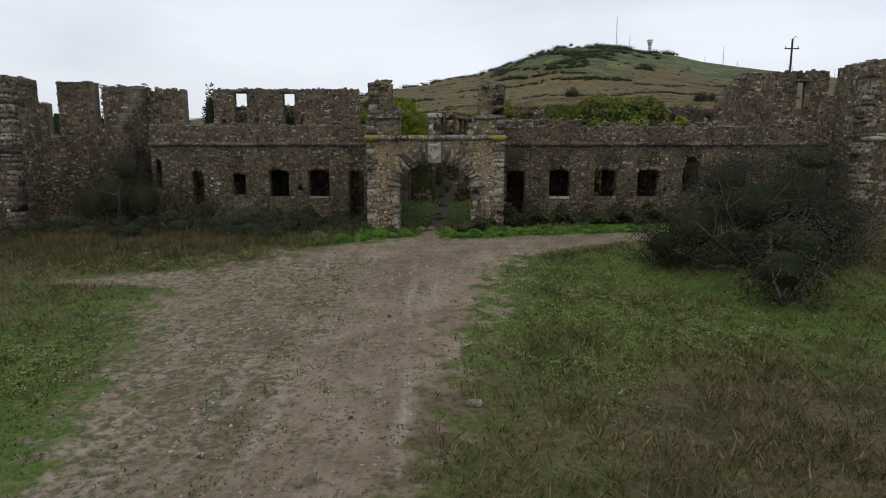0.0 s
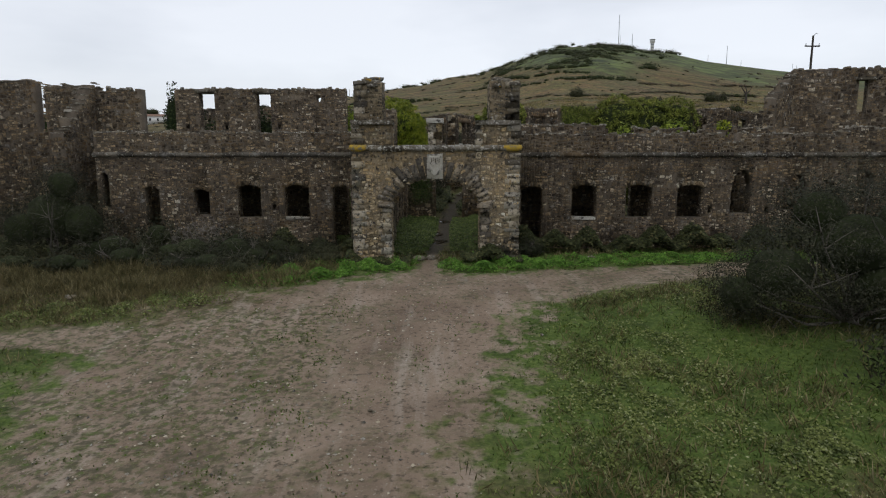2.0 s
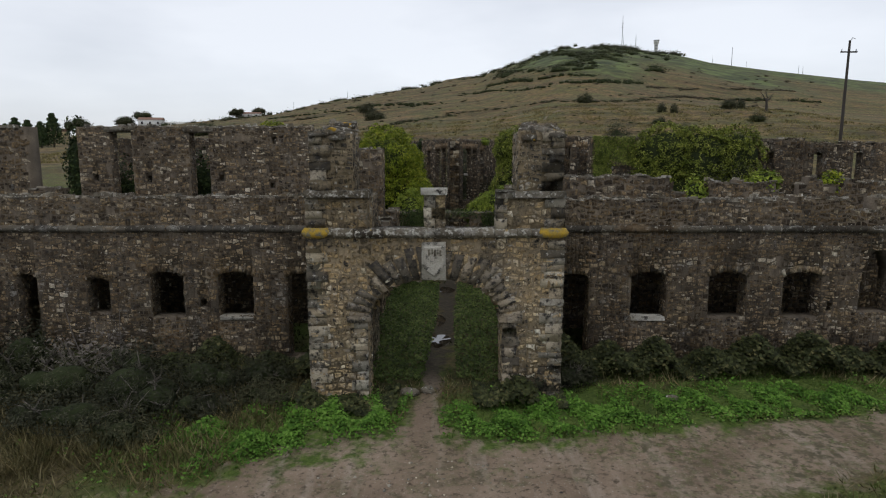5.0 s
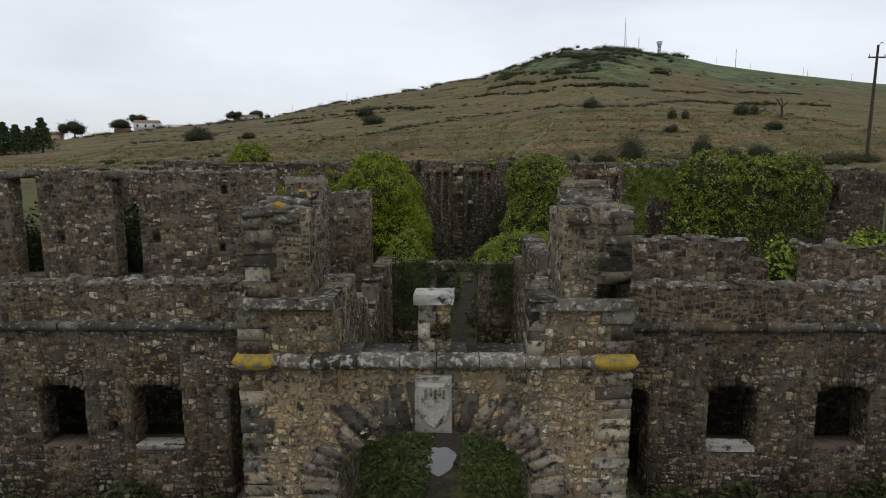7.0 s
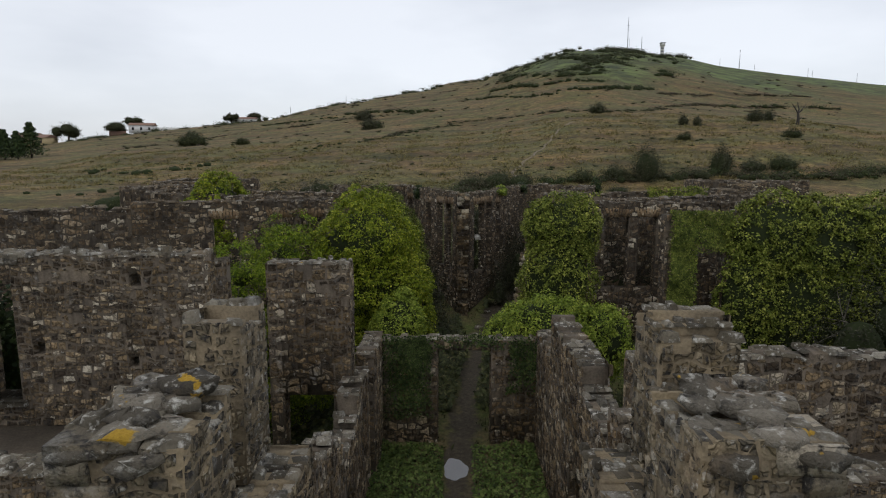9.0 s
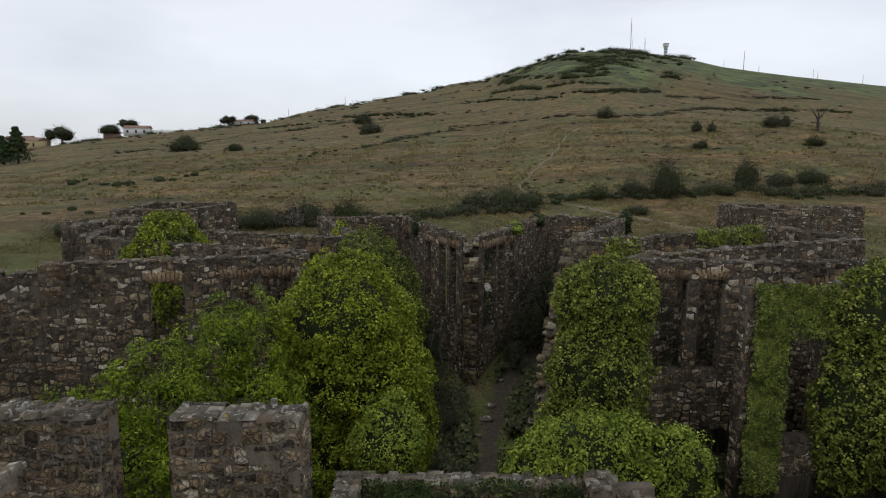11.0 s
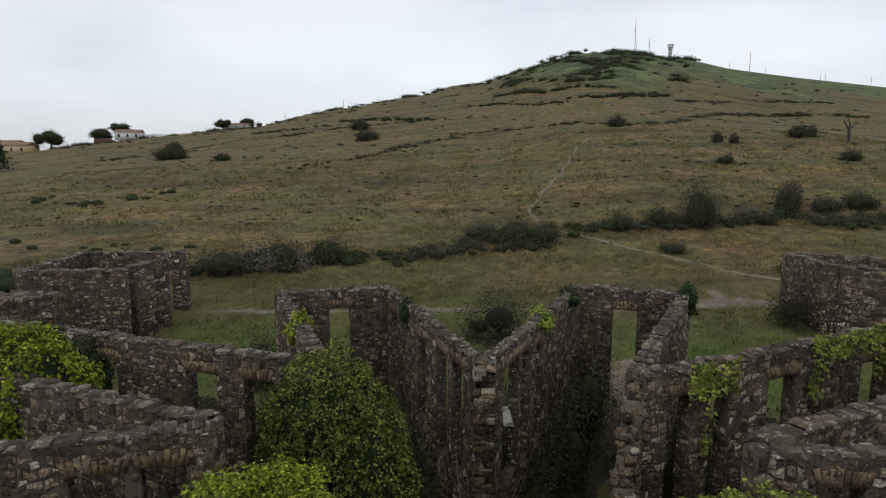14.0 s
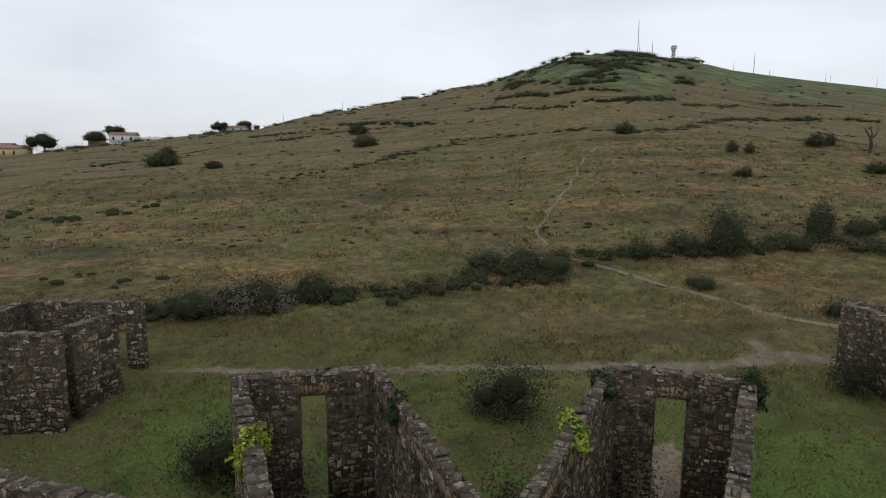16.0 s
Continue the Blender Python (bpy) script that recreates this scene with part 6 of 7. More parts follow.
grass("track_weeds", (-12, 3), (8, 34), 9000, 0.03, 0.10, M_GRASS, 4, "sparse weeds on the dirt track", lambda x, y: np.clip(0.55 - 0.25 * np.abs(x + 5), 0.1, 1) * (np.sin(x * 1.9) * np.sin(y * 1.3) > -0.1), 0.05, 5, 0.15)
grass("court_grass", (-12, 20), (46, 88), 5200, 0.12, 0.4, M_BRAMBLE, 5, "grass between the ruined walls", lambda x, y: off_track(x, y) * 0.8, 0.07, 5, 0.15)
grass("back_grass", (-34, 42), (86, 118), 28000, 0.08, 0.26, M_MEADOW_WEED, 6, "rough grass behind the ruin", lambda x, y: off_track(x, y) * np.clip(lush_at(x, y) + 0.05, 0, 1), 0.05, 4, 0.2)
def hummocks(x, y):
    return np.clip(0.35 + 0.8 * np.sin(x * 0.31 + 0.23 * y) * np.sin(y * 0.27 - 0.2 * x) + 0.4 * np.sin(x * 0.9) * np.sin(y * 0.7 + 0.5 * x), 0.06, 1)


grass("back_tufts", (-45, 55), (90, 135), 24000, 0.2, 0.48, M_TUSSOCK, 7, "brown grass tufts behind the ruin", lambda x, y: off_track(x, y) * np.clip((y - 88) / 18, 0.15, 1) * hummocks(x, y), 0.05, 7, 0.22)
grass("hill_tufts", (-110, 110), (133, 230), 19000, 0.3, 0.75, M_TUSSOCK, 8, "brown tussocks over the lower hill", hummocks, 0.13, 6, 0.4)
grass("verge_tufts", (3, 26), (8, 35), 9000, 0.2, 0.5, M_DRY, 9, "brown dry patches in the meadow", lambda x, y: off_track(x, y) * np.clip(0.9 * np.sin(x * 0.7 + 0.4 * y) * np.sin(y * 0.6 - 0.35 * x) - 0.05, 0, 1), 0.03, 7, 0.2)

# ---- hillside ----


def footpath(name, line, w, seed):
    """A worn path laid over the slope."""
    rng = np.random.default_rng(seed)
    pts = []
    for (ax, ay), (bx, by) in zip(line, line[1:]):
        k = max(2, int(math.hypot(bx - ax, by - ay) / 1.2))
        for i in range(k):
            t = i / k
            pts.append((ax + (bx - ax) * t, ay + (by - ay) * t))
    p = np.array(pts)
    for _ in range(6):
        p[1:-1] = (p[:-2] + 2 * p[1:-1] + p[2:]) / 4
    p[:, 0] += 0.25 * np.sin(np.arange(len(p)) * 0.7 + seed)
    d = unit(np.gradient(p, axis=0))
    nrm = np.stack([-d[:, 1], d[:, 0]], 1)
    hw = w / 2 * (1 + 0.35 * np.sin(np.arange(len(p)) * 1.1) * np.sin(np.arange(len(p)) * 0.37) + rng.uniform(-0.15, 0.15, len(p)))
    rows = [p + nrm * (hw * k)[:, None] for k in (-1, -0.4, 0.4, 1)]
    v = np.stack([np.column_stack([r, height(r[:, 0], r[:, 1]) + dz]) for r, dz in zip(rows, (0.0, 0.10, 0.10, 0.0))], 1).reshape(-1, 3)
    f = [(4 * i + j, 4 * i + j + 1, 4 * i + j + 5, 4 * i + j + 4) for i in range(len(p) - 1) for j in range(3)]
    return tagged(piece(name, v, np.array(f)[:, ::-1], M_PATH, kind="structure", smooth=True), "pale trodden path up the slope", "path")


M_PATH = plain("trodden_earth", (0.19, 0.155, 0.11), 0.95)
footpath("footpath", [(40, 214), (35.8, 210), (28.6, 195), (22.3, 175), (15.3, 156), (12, 146), (11.2, 139), (12.2, 134)], 0.55, 1)
footpath("footpath", [(12.2, 134), (13.0, 131.3), (17.3, 124), (21.4, 119), (24.7, 114.8), (27.5, 111), (33, 109)], 0.75, 2)
footpath("footpath", [(-24, 179), (-21.8, 177.4), (-14.4, 169.3), (-7.6, 156.8)], 0.45, 3)


def mound(x, y, r, h, seed, count=4):
    rng = np.random.default_rng(seed)
    z = hz(x, y)
    return [(x + rng.normal(0, r * 0.45) * (k > 0), y + rng.normal(0, r * 0.3) * (k > 0), z + h * (0.42 - 0.1 * (k > 0)), r * rng.uniform(0.6, 0.95), r * rng.uniform(0.55, 0.8), h * rng.uniform(0.45, 0.6)) for k in range(count)]


M_RED = leaf_material("brown_bramble", [(0.0, (0.045, 0.032, 0.022)), (0.6, (0.09, 0.062, 0.045)), (1.0, (0.14, 0.105, 0.07))])
HEDGE = [(-27, 111), (-19.8, 113.8), (-11.8, 116.8), (-7, 117), (-2.3, 119.3), (2.8, 121.8), (8, 123), (12, 124)]
HEDGE_EAST = [(15, 130.5), (24, 131), (36, 134), (42, 136), (50, 134), (60, 135.5), (78, 140)]


def far_leaf(p):
    """Leaf clumps drawn coarser with their distance."""
    return 0.10 + 0.0015 * np.maximum(p[:, 1] - 70, 0)


rngh = np.random.default_rng(9)
clh = [[], [], []]
for line, tall in ((HEDGE, 1.0), (HEDGE_EAST, 0.8)):
    for (ax, ay), (bx, by) in zip(line, line[1:]):
        steps = int(math.hypot(bx - ax, by - ay) * 2.6)
        for t in np.linspace(0, 1, steps + 1)[:-1]:
            x, y = ax + (bx - ax) * t + rngh.normal(0, 0.7), ay + (by - ay) * t + rngh.normal(0, 1.3)
            r = rngh.uniform(0.7, 1.8)
            clh[int(rngh.random() * 3)].append((x, y, hz(x, y) + 0.2 * r, r * 1.3, r, tall * r * rngh.uniform(0.45, 1.2)))
for part_clumps, count, m, seed, label in ((clh[0], 24000, M_RED, 301, "reddish brown bramble hedge"), (clh[1], 24000, M_BRAMBLE, 302, "dark bramble hedge below the hill"), (clh[2], 24000, M_HEDGE, 304, "green leafy hedge below the hill")):
    tagged(foliage("hedge", part_clumps, count, far_leaf, m, seed, label, "hedge", 0.4, 0.0, 0.6, 0.4, 0.6), kind="stuff")
scrub("bush", [(-18.0, 112.6, 5.0 + 2.7, 3.0, 1.8, 1.9), (-15.2, 113.4, 7.6, 2.0, 1.5, 1.4)], 3200, 0.24, 46, "leafless grey bush below the hill", M_TWIG, 0)

# bushes that stand out singly
SINGLE = [(31.0, 131.5, 4.6, 6.0, 1), (26.0, 131.5, 3.2, 2.6, 2), (21.0, 130.0, 2.6, 2.2, 3), (7.5, 125.0, 4.4, 3.2, 4), (4.0, 127.0, 2.8, 2.2, 5), (11.5, 127.0, 2.4, 2.0, 6), (-16.5, 113.5, 3.2, 3.4, 7), (-21.5, 111.5, 2.4, 2.6, 8), (-12.0, 116.0, 2.6, 2.8, 9),
          (47.0, 139.0, 2.6, 4.2, 10), (52.0, 140.0, 3.0, 2.4, 11), (58.0, 142.0, 3.4, 2.6, 12), (40.0, 133.0, 2.2, 1.6, 13), (-30.5, 280.0, 5.0, 4.2, 14), (-96.0, 270.0, 6.0, 4.6, 15), (-103.0, 285.0, 4.0, 3.6, 16), (-32.0, 107.0, 4.0, 3.0, 17), (-38.0, 106.0, 4.0, 2.6, 18), (33.0, 112.0, 2.4, 1.6, 19), (24.0, 119.5, 2.2, 1.2, 20), (-66, 235, 3.0, 2.0, 21), (-36.7, 322, 5.0, 4.0, 22), (48, 230, 3.2, 3.0, 23), (-113, 312, 4.5, 4.4, 24), (62.7, 200, 2.0, 2.6, 25), (66, 198, 1.6, 2.2, 26), (54.4, 175.5, 2.2, 1.6, 27), (85, 207, 3.0, 3.0, 28), (90, 209, 2.2, 2.8, 29), (78, 176, 2.4, 2.0, 30), (45.5, 137.5, 2.0, 4.6, 31)]
for x, y, r, h, sd in SINGLE:
    k = int(800 * r * (h ** 0.5) / 2)
    foliage("bush", mound(x, y, r if y < 112 else r * 0.62, h, sd, 5), int(k * (2.0 if y < 200 else 1.5)), far_leaf, M_OLIVE if sd % 3 else M_BRAMBLE, 200 + sd, "dark evergreen bush on the slope", "bush", 0.62, 0.0, 0.55, 0.4, 0.65)
# scrub along the old terraces and over the hill
LINES = [
    (2.4, 0.1, ((30.8, 431), (48.7, 371), (83, 351))), (2.4, 0.1, ((50, 308), (66, 305.5), (104, 357))), (1.5, 0.3, ((9.8, 413), (29.6, 351), (45.8, 296))), (2.0, 0.3, ((-59, 395), (-26.6, 346), (2.4, 323))),
    (1.7, 0.15, ((-99, 373), (-77, 367), (-55, 371))), (1.0, 0.35, ((-40.4, 204), (-30.3, 209), (-23.3, 221), (-15.2, 235), (-5.7, 255), (7.6, 267))), (0.7, 0.5, ((-57.4, 179), (-51.5, 196), (-40.2, 203))),
    (2.2, 0.45, ((119, 311), (168, 349), (202, 351))), (1.6, 0.4, ((-85, 178), (-63, 164), (-52, 178))), (1.2, 0.3, ((-62, 126), (-43, 126), (-30, 120)))]
BANKS = [((3.8, 271), (17.7, 271), (30.5, 252), (50, 232), (73, 251)), ((73, 251), (119, 311), (168, 349), (202, 351)), ((-134, 290), (-97, 344), (-26, 333)), ((-23, 221), (-5.7, 255), (7.6, 267)), ((100, 330), (150, 372), (210, 400))]


def along(line, step):
    for (ax, ay), (bx, by) in zip(line, line[1:]):
        n_ = max(2, int(math.hypot(bx - ax, by - ay) / step))
        for t in np.arange(n_) / n_:
            yield ax + (bx - ax) * t, ay + (by - ay) * t


scrub_c, bank_c = [], []
for big, bare, line in LINES:
    for x, y in along(line, 1.5):
        if rngh.random() < bare:
            continue
        x, y = x + rngh.normal(0, 1.2), y + rngh.normal(0, 2.0)
        r = big * rngh.uniform(0.35, 1.0)
        scrub_c.append((x, y, hz(x, y) + 0.15 * r, r * 1.4, r, r * rngh.uniform(0.5, 0.9)))
for line in BANKS:
    for x, y in along(line, 1.3):
        if rngh.random() < 0.25:
            continue
        x, y = x + rngh.normal(0, 1.0), y + rngh.normal(0, 1.6)
        r = rngh.uniform(0.5, 1.5)
        bank_c.append((x, y, hz(x, y), r * 1.9, r, r * rngh.uniform(0.4, 0.75)))
for _ in range(900):
    y = 140 + 400 * rngh.random() ** 1.4
    x = rngh.uniform(-0.55, 0.62) * (y - 27)
    r = rngh.uniform(0.25, 0.9) * (0.6 + y / 500)
    bank_c.append((x, y, hz(x, y), r * 1.5, r, r * 0.6))
tagged(foliage("bank_scrub", bank_c, 60000, far_leaf, M_RED, 305, "brown low scrub along the old terraces", "scrub", 0.55, 0.0, 0.7, 0.4, 0.6), kind="stuff")
for _ in range(330):
    lat = rngh.uniform(0.09, 0.36)
    y = 27 + float(np.interp(lat, RIDGE_U, RIDGE_R)) * rngh.uniform(0.54, 1.0)
    x = lat * (y - 27)
    if math.sin(x * 0.09 + 1.0) * math.sin(y * 0.035) + rngh.normal(0, 0.35) < 0.05 + 1.2 * max(0.0, lat - 0.25):
        continue
    r = rngh.uniform(1.4, 5.0)
    scrub_c.append((x, y, hz(x, y), r * 1.6, r, 0.6 + r * 0.5))
for _ in range(190):
    lat = rngh.uniform(-0.6, 0.12)
    r0 = float(np.interp(lat, RIDGE_U, RIDGE_R))
    y = 27 + r0 * rngh.uniform(0.9, 1.0)
    x = lat * (y - 27)
    r = rngh.uniform(0.8, 3.2)
    scrub_c.append((x, y, hz(x, y) - 0.3, r * 1.5, r, r * rngh.uniform(0.5, 0.9)))
for lat, dr in ((0.372, 2.2), (0.364, 3.4), (0.37, 4.2), (0.377, 3.0), (0.384, 1.8), (0.145, 2.2), (0.165, 2.0), (0.19, 1.6), (0.21, 2.0)):
    y = 27 + 0.985 * float(np.interp(lat, RIDGE_U, RIDGE_R))
    scrub_c.append((lat * (y - 27), y, hz(lat * (y - 27), y) + 0.3, dr * 1.3, dr, dr))
tagged(foliage("hill_scrub", scrub_c, 110000, far_leaf, M_BRAMBLE, 303, "dark scrub scattered over the hill", "scrub", 0.6, 0.0, 0.7, 0.45, 0.7), kind="stuff")

# dead tree
dx, dy = 92.0, 198.0
dz = hz(dx, dy)
rd = np.random.default_rng(4)
dead = piece("dead_tree", *tube([(dx, dy, dz - 0.3), (dx + 0.1, dy, dz + 1.6), (dx - 0.1, dy, dz + 3.0)], [0.45, 0.36, 0.28], 8), M_POLE)
tagged(dead, "leafless dark dead tree on the slope", "tree")
limb_heap((dx - 0.1, dy, dz + 2.9), [(dx - 2.2, dy, dz + 5.6), (dx + 2.0, dy + 0.3, dz + 5.2), (dx - 0.6, dy, dz + 6.0), (dx + 1.0, dy, dz + 4.0)], 0.24, rd).piece("brushwood", M_POLE, dead, "", "stuff")


def power_pole(x, y, h):
    z = hz(x, y)
    ob = piece("utility_pole", *tube([(x, y, z - 0.5), (x, y, z + h * 0.5), (x, y, z + h)], [0.33, 0.27, 0.2], 8), M_POLE)
    tagged(ob, "dark utility pole with a crossarm", "pole")
    arm = piece("crossarm", *boxes(box_corners(x - 1.6, x + 1.6, y - 0.12, y + 0.12, z + h - 2.3, z + h - 2.05)), M_POLE, ob)
    for k in (-1.4, 0.0, 1.4):
        piece("insulator", *tube([(x + k, y, z + h - 2.05), (x + k, y, z + h - 1.6)], [0.1, 0.07], 6), M_STEEL, arm)
    piece("bracket", *tube([(x, y, z + h - 0.3), (x + 0.5, y, z + h + 0.5), (x + 1.0, y, z + h + 0.3)], [0.08, 0.08, 0.06], 6), M_STEEL, ob)
    return ob


power_pole(78.8, 143.0, 20.0)


def mast(x, y, h, r, label, bars=0):
    z = hz(x, y)
    ob = piece("mast", *tube([(x, y, z - 1), (x, y, z + h * 0.5), (x, y, z + h)], [r, r * 0.85, r * 0.6], 6), M_STEEL)
    tagged(ob, label, "mast")
    for k in range(bars):
        zz = z + h * (0.62 + 0.13 * k)
        piece("antenna", *boxes(box_corners(x - 1.3, x + 1.3, y - 0.1, y + 0.1, zz, zz + 0.25)), M_STEEL, ob)
    return ob


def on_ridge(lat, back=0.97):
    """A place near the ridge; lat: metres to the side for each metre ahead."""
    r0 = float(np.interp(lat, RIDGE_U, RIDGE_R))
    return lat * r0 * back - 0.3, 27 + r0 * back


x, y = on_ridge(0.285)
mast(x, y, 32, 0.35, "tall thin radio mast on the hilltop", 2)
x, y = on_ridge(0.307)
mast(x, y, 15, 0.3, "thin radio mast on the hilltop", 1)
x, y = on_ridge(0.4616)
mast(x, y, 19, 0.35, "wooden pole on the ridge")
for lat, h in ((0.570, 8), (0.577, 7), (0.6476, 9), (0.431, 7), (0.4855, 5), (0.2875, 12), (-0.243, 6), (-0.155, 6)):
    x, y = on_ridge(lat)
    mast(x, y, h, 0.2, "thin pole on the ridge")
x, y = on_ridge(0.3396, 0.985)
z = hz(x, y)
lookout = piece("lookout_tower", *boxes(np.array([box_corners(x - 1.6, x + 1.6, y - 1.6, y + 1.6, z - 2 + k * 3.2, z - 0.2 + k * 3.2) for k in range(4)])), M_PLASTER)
tagged(lookout, "slim white lookout tower on the hilltop", "tower")
for k in range(3):
    piece("band", *boxes(box_corners(x - 1.4, x + 1.4, y - 1.4, y + 1.4, z - 0.2 + k * 3.2, z + 1.2 + k * 3.2)), M_STEEL, lookout)
cabin = piece("cabin", *boxes(box_corners(x - 2.2, x + 2.2, y - 2.2, y + 2.2, z + 9.4, z + 12.5)), M_PLASTER, lookout)
piece("roof", *boxes(box_corners(x - 2.6, x + 2.6, y - 2.6, y + 2.6, z + 12.5, z + 13.0)), M_STEEL, cabin)


def house(x, y, w, d, h, mat, label, turn=0.0):
    z = hz(x, y) - 0.5
    ob = piece("house", *boxes(box_corners(-w / 2, w / 2, -d / 2, d / 2, 0, h)), mat)
    tagged(ob, label, "house", "houses on the ridge")
    v = [(-w / 2 - 0.4, -d / 2 - 0.4, h), (w / 2 + 0.4, -d / 2 - 0.4, h), (w / 2 + 0.4, d / 2 + 0.4, h), (-w / 2 - 0.4, d / 2 + 0.4, h), (-w / 2 - 0.4, 0, h + d * 0.2), (w / 2 + 0.4, 0, h + d * 0.2)]
    bm = bmesh.new()
    q = [bm.verts.new(Vector(a) * U) for a in v]
    for f in ((0, 1, 5, 4), (2, 3, 4, 5), (1, 2, 5), (3, 0, 4), (3, 2, 1, 0)):
        bm.faces.new([q[i] for i in f])
    me = bpy.data.meshes.new("roof")
    bm.to_mesh(me)
    bm.free()
    me.materials.append(M_ROOF)
    r = new("roof", me)
    r.parent = ob
    for k in range(3):
        cx = -w / 2 + w * (k + 0.5) / 3
        piece("window", *boxes(box_corners(cx - 0.6, cx + 0.6, -d / 2 - 0.06, -d / 2 + 0.1, h * 0.4, h * 0.75)), M_DARK, ob)
    ob.matrix_basis = pose(x * U, y * U, z * U, 0, 0, turn)
    return ob


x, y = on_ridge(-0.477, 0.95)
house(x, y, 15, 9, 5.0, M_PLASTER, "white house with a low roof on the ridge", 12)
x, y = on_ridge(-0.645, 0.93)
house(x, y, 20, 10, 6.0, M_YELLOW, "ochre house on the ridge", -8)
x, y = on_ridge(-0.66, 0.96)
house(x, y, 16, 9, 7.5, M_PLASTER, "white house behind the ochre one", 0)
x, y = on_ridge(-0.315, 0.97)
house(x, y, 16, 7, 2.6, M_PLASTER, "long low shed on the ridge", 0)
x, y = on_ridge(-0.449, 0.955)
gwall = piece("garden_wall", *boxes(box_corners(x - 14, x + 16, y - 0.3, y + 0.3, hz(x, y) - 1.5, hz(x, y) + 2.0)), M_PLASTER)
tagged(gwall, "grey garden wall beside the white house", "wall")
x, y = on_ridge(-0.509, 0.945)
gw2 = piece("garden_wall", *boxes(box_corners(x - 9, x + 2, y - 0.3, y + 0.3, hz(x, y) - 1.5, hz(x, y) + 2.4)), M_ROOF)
tagged(gw2, "red brick garden wall beside the white house", "wall")


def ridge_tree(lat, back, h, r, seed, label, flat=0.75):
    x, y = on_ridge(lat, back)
    z = hz(x, y)
    rng = np.random.default_rng(seed)
    tr = piece("tree", *tube([(x, y, z - 0.5), (x + 0.3, y, z + h * 0.35), (x, y, z + h * 0.6)], [0.5, 0.4, 0.25], 7), M_BARK)
    tagged(tr, label, "tree", "trees on the ridge")
    cl = [(x + rng.normal(0, r * 0.5), y + rng.normal(0, r * 0.4), z + h * 0.62 + rng.normal(0, h * 0.1), r * rng.uniform(0.5, 0.75), r * 0.6, r * flat * rng.uniform(0.45, 0.65)) for _ in range(7)]
    p, n_ = clump_points(cl, 2600, rng, 0.25, 0.5)
    crown = piece("crown", *leaves_at(p, n_, rng, 0.8, 0.0, ratio=0.5), M_OLIVE, tr)
    limb_heap((x, y, z + h * 0.5), [(c[0], c[1], c[2]) for c in cl], 0.2, rng, 4).piece("brushwood", M_BARK, tr, "", "stuff")
    lump_core(cl, 0.75).piece("inner_growth", M_SHADE, crown, "dark filler for the shade between leaves", "stuff", True)


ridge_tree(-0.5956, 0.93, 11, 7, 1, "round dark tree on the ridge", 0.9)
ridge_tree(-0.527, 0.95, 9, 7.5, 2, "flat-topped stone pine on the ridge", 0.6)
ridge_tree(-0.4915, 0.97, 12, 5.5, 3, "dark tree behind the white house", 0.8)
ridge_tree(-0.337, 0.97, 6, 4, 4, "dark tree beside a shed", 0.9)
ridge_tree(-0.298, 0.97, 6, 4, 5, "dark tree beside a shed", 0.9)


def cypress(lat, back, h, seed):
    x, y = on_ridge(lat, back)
    z = hz(x, y)
    rng = np.random.default_rng(seed)
    tr = piece("conifer", *tube([(x, y, z - 0.5), (x, y, z + h * 0.9)], [0.35, 0.06], 6), M_BARK)
    tagged(tr, "dark green pointed conifer at the field edge", "tree", "conifers at the field's edge")
    n = 2200
    q = rng.random(n) ** 0.7
    a = rng.uniform(0, 2 * math.pi, n)
    r = (1.15 - q) * h * 0.42 * rng.uniform(0.4, 1.0, n) * (1 + 0.25 * np.sin(q * 40))
    p = np.stack([x + r * np.cos(a), y + r * np.sin(a), z + h * (0.06 + 0.94 * q)], 1)
    nr = np.stack([np.cos(a), np.sin(a), np.full(n, 0.3)], 1)
    piece("crown", *leaves_at(p, nr, rng, 1.0, 0.6, ratio=0.45), M_IVY_DARK, tr)


for k, (lat, bk, h) in enumerate([(-0.782, 0.55, 12), (-0.754, 0.56, 11), (-0.727, 0.55, 10), (-0.710, 0.57, 12), (-0.690, 0.56, 11), (-0.669, 0.55, 10), (-0.648, 0.56, 13), (-0.810, 0.55, 13)]):
    cypress(lat, bk, h, 400 + k)

# ---- loose stones ----
rs = np.random.default_rng(12)


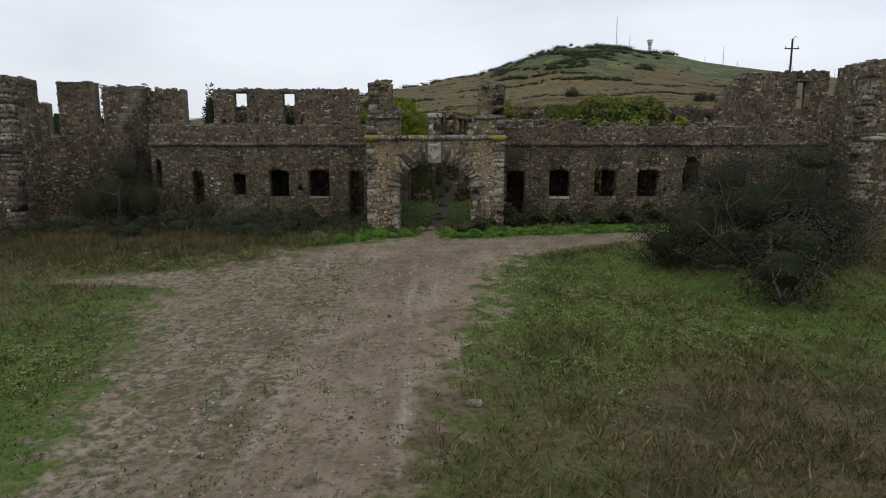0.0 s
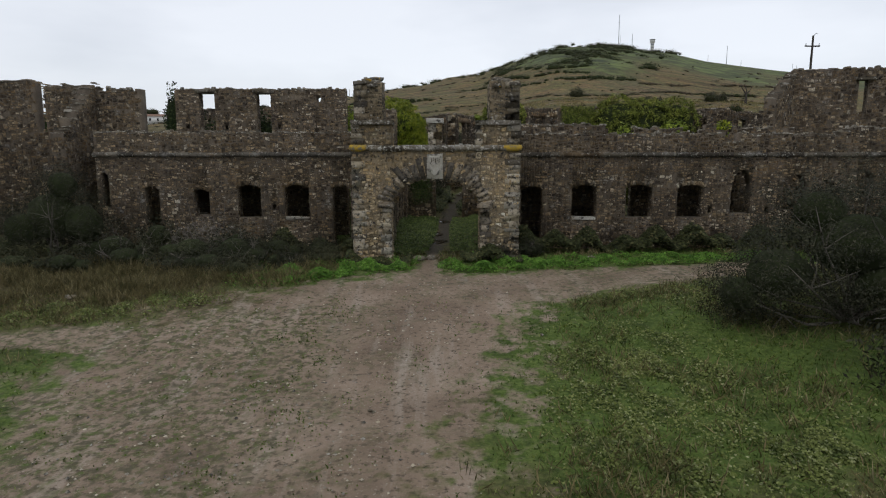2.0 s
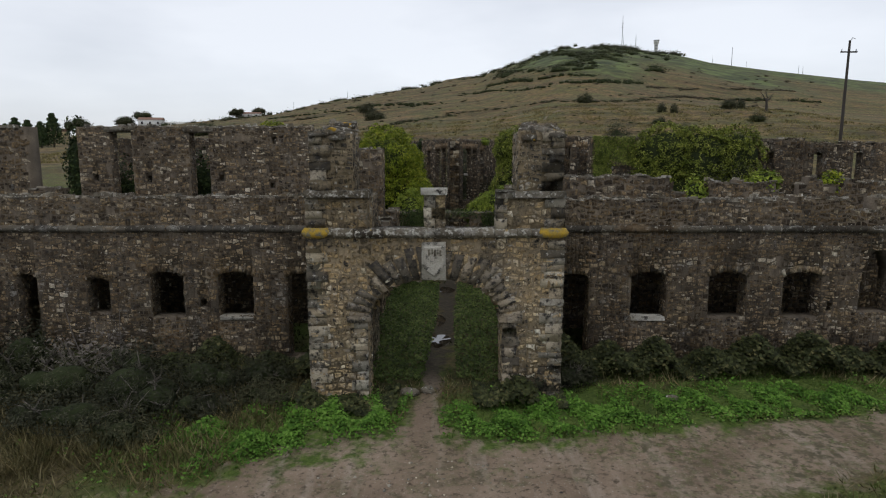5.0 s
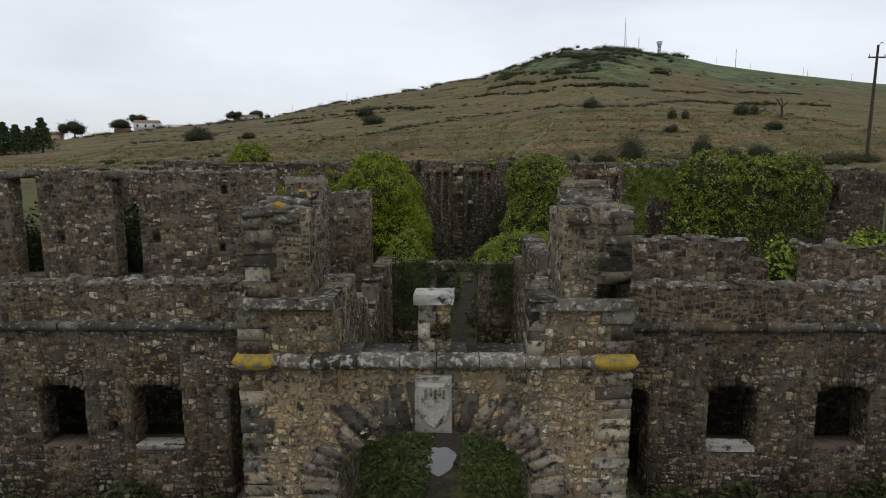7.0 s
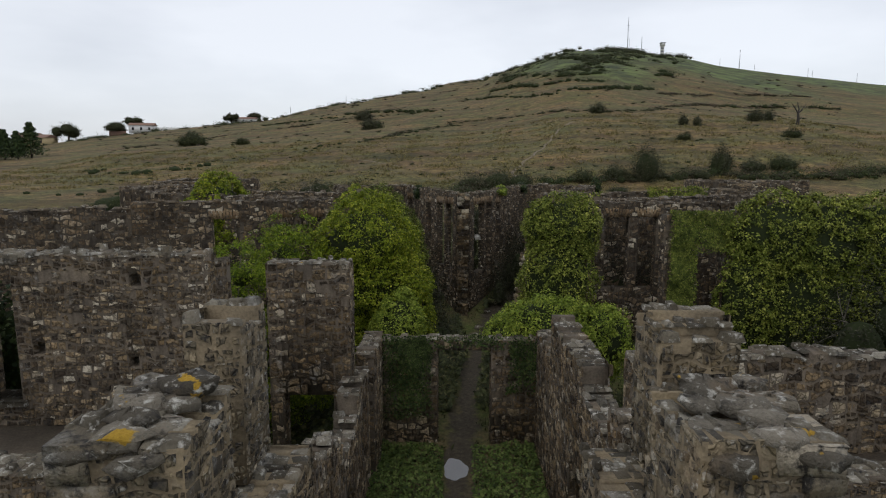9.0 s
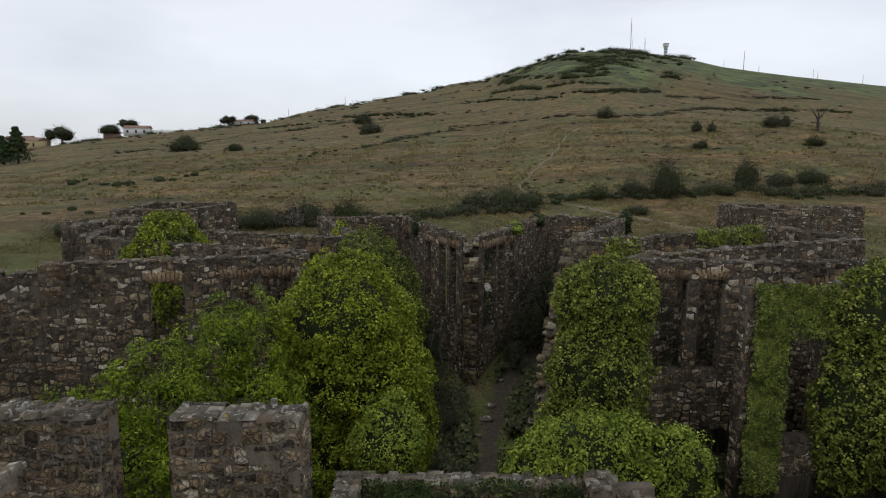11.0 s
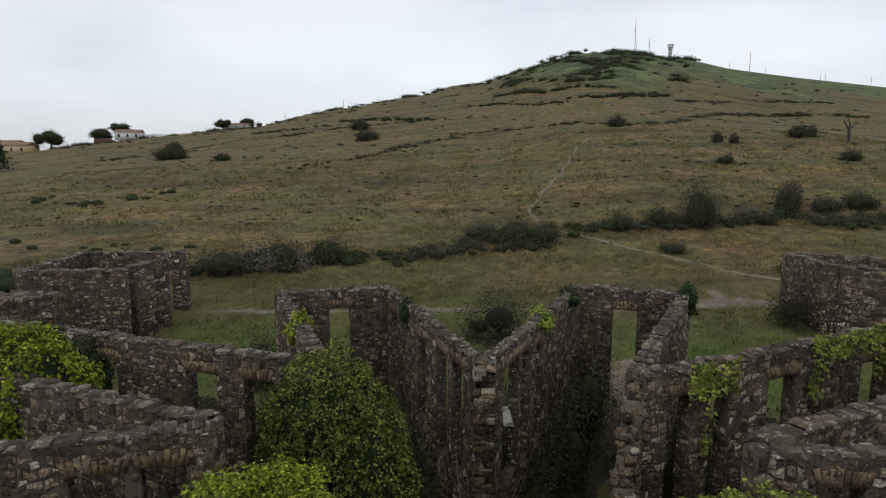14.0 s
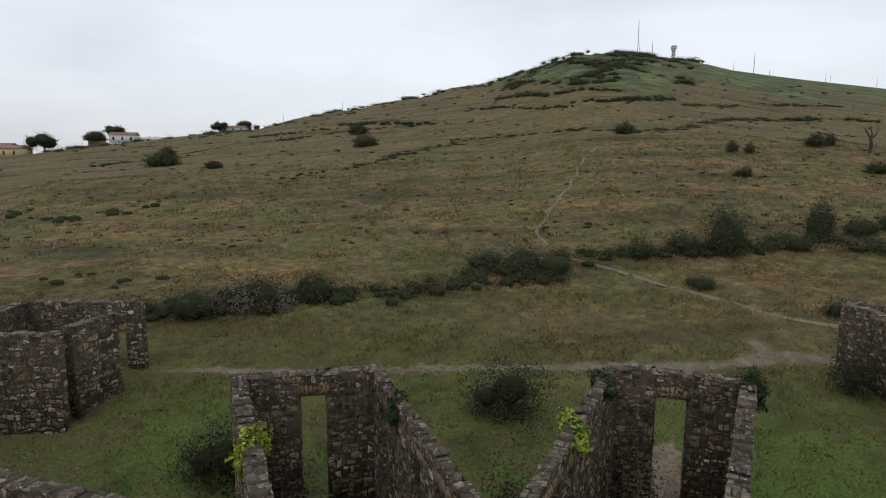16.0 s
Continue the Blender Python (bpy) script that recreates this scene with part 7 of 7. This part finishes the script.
def rock(x, y, r, mat, label="pale loose stone lying in the grass"):
    n, k = 6, 9
    th, ph = np.linspace(0.02, math.pi - 0.02, n), np.linspace(0, 2 * math.pi, k, endpoint=False)
    w = 1 + rs.uniform(-0.18, 0.18, (n, k))
    v = np.stack([r * w * np.sin(th)[:, None] * np.cos(ph), 0.7 * r * w * np.sin(th)[:, None] * np.sin(ph), 0.5 * r * w * np.cos(th)[:, None] + 0 * ph], -1).reshape(-1, 3) + np.array((x, y, hz(x, y) + 0.12 * r))
    f = [(i * k + j, (i + 1) * k + j, (i + 1) * k + (j + 1) % k, i * k + (j + 1) % k) for i in range(n - 1) for j in range(k)]
    tagged(piece("rock", v, np.array(f), mat, smooth=True), label, "rock", "loose stones")


for x, y, r in ((0.85, 15.7, 0.25), (8.1, 40.8, 0.28), (3.5, 29.2, 0.09), (-5.6, 13.2, 0.12), (-3.0, 11.8, 0.1), (-6.6, 17.5, 0.1), (-17.0, 34.5, 0.3), (-1.5, 41.9, 0.38), (-0.8, 42.1, 0.34), (1.8, 74.4, 0.3), (1.5, 72.9, 0.34), (2.6, 77.4, 0.24), (3.2, 78.9, 0.26), (1.0, 71.4, 0.18), (0.2, 72.9, 0.16), (-2.2, 24.0, 0.08), (-24.3, 40.5, 0.5)):
    rock(x, y, r, M_TOP)
n = 3000
x, y = rs.uniform(-14, 3, n), rs.uniform(7, 37, n)
keep = rs.random(n) < track_mask(x, y)
x, y = x[keep], y[keep]
r = rs.uniform(0.015, 0.06, len(x)) * 1.2
c = np.stack([x, y, height(x, y) - 0.05], 1)
oct_v = np.array([(1, 0, 0), (0, 1, 0), (-1, 0, 0), (0, -1, 0), (0.1, 0.1, 0.7)])
pv = c[:, None, :] + oct_v[None] * r[:, None, None] * rs.uniform(0.6, 1.3, (len(x), 5, 3))
pf = (np.array([(0, 1, 4), (1, 2, 4), (2, 3, 4), (3, 0, 4)])[None] + 5 * np.arange(len(x))[:, None, None]).reshape(-1, 3)
tagged(piece("track_pebbles", pv.reshape(-1, 3), pf, M_QUOIN), "pale pebbles in the dirt track", "gravel", kind="stuff")
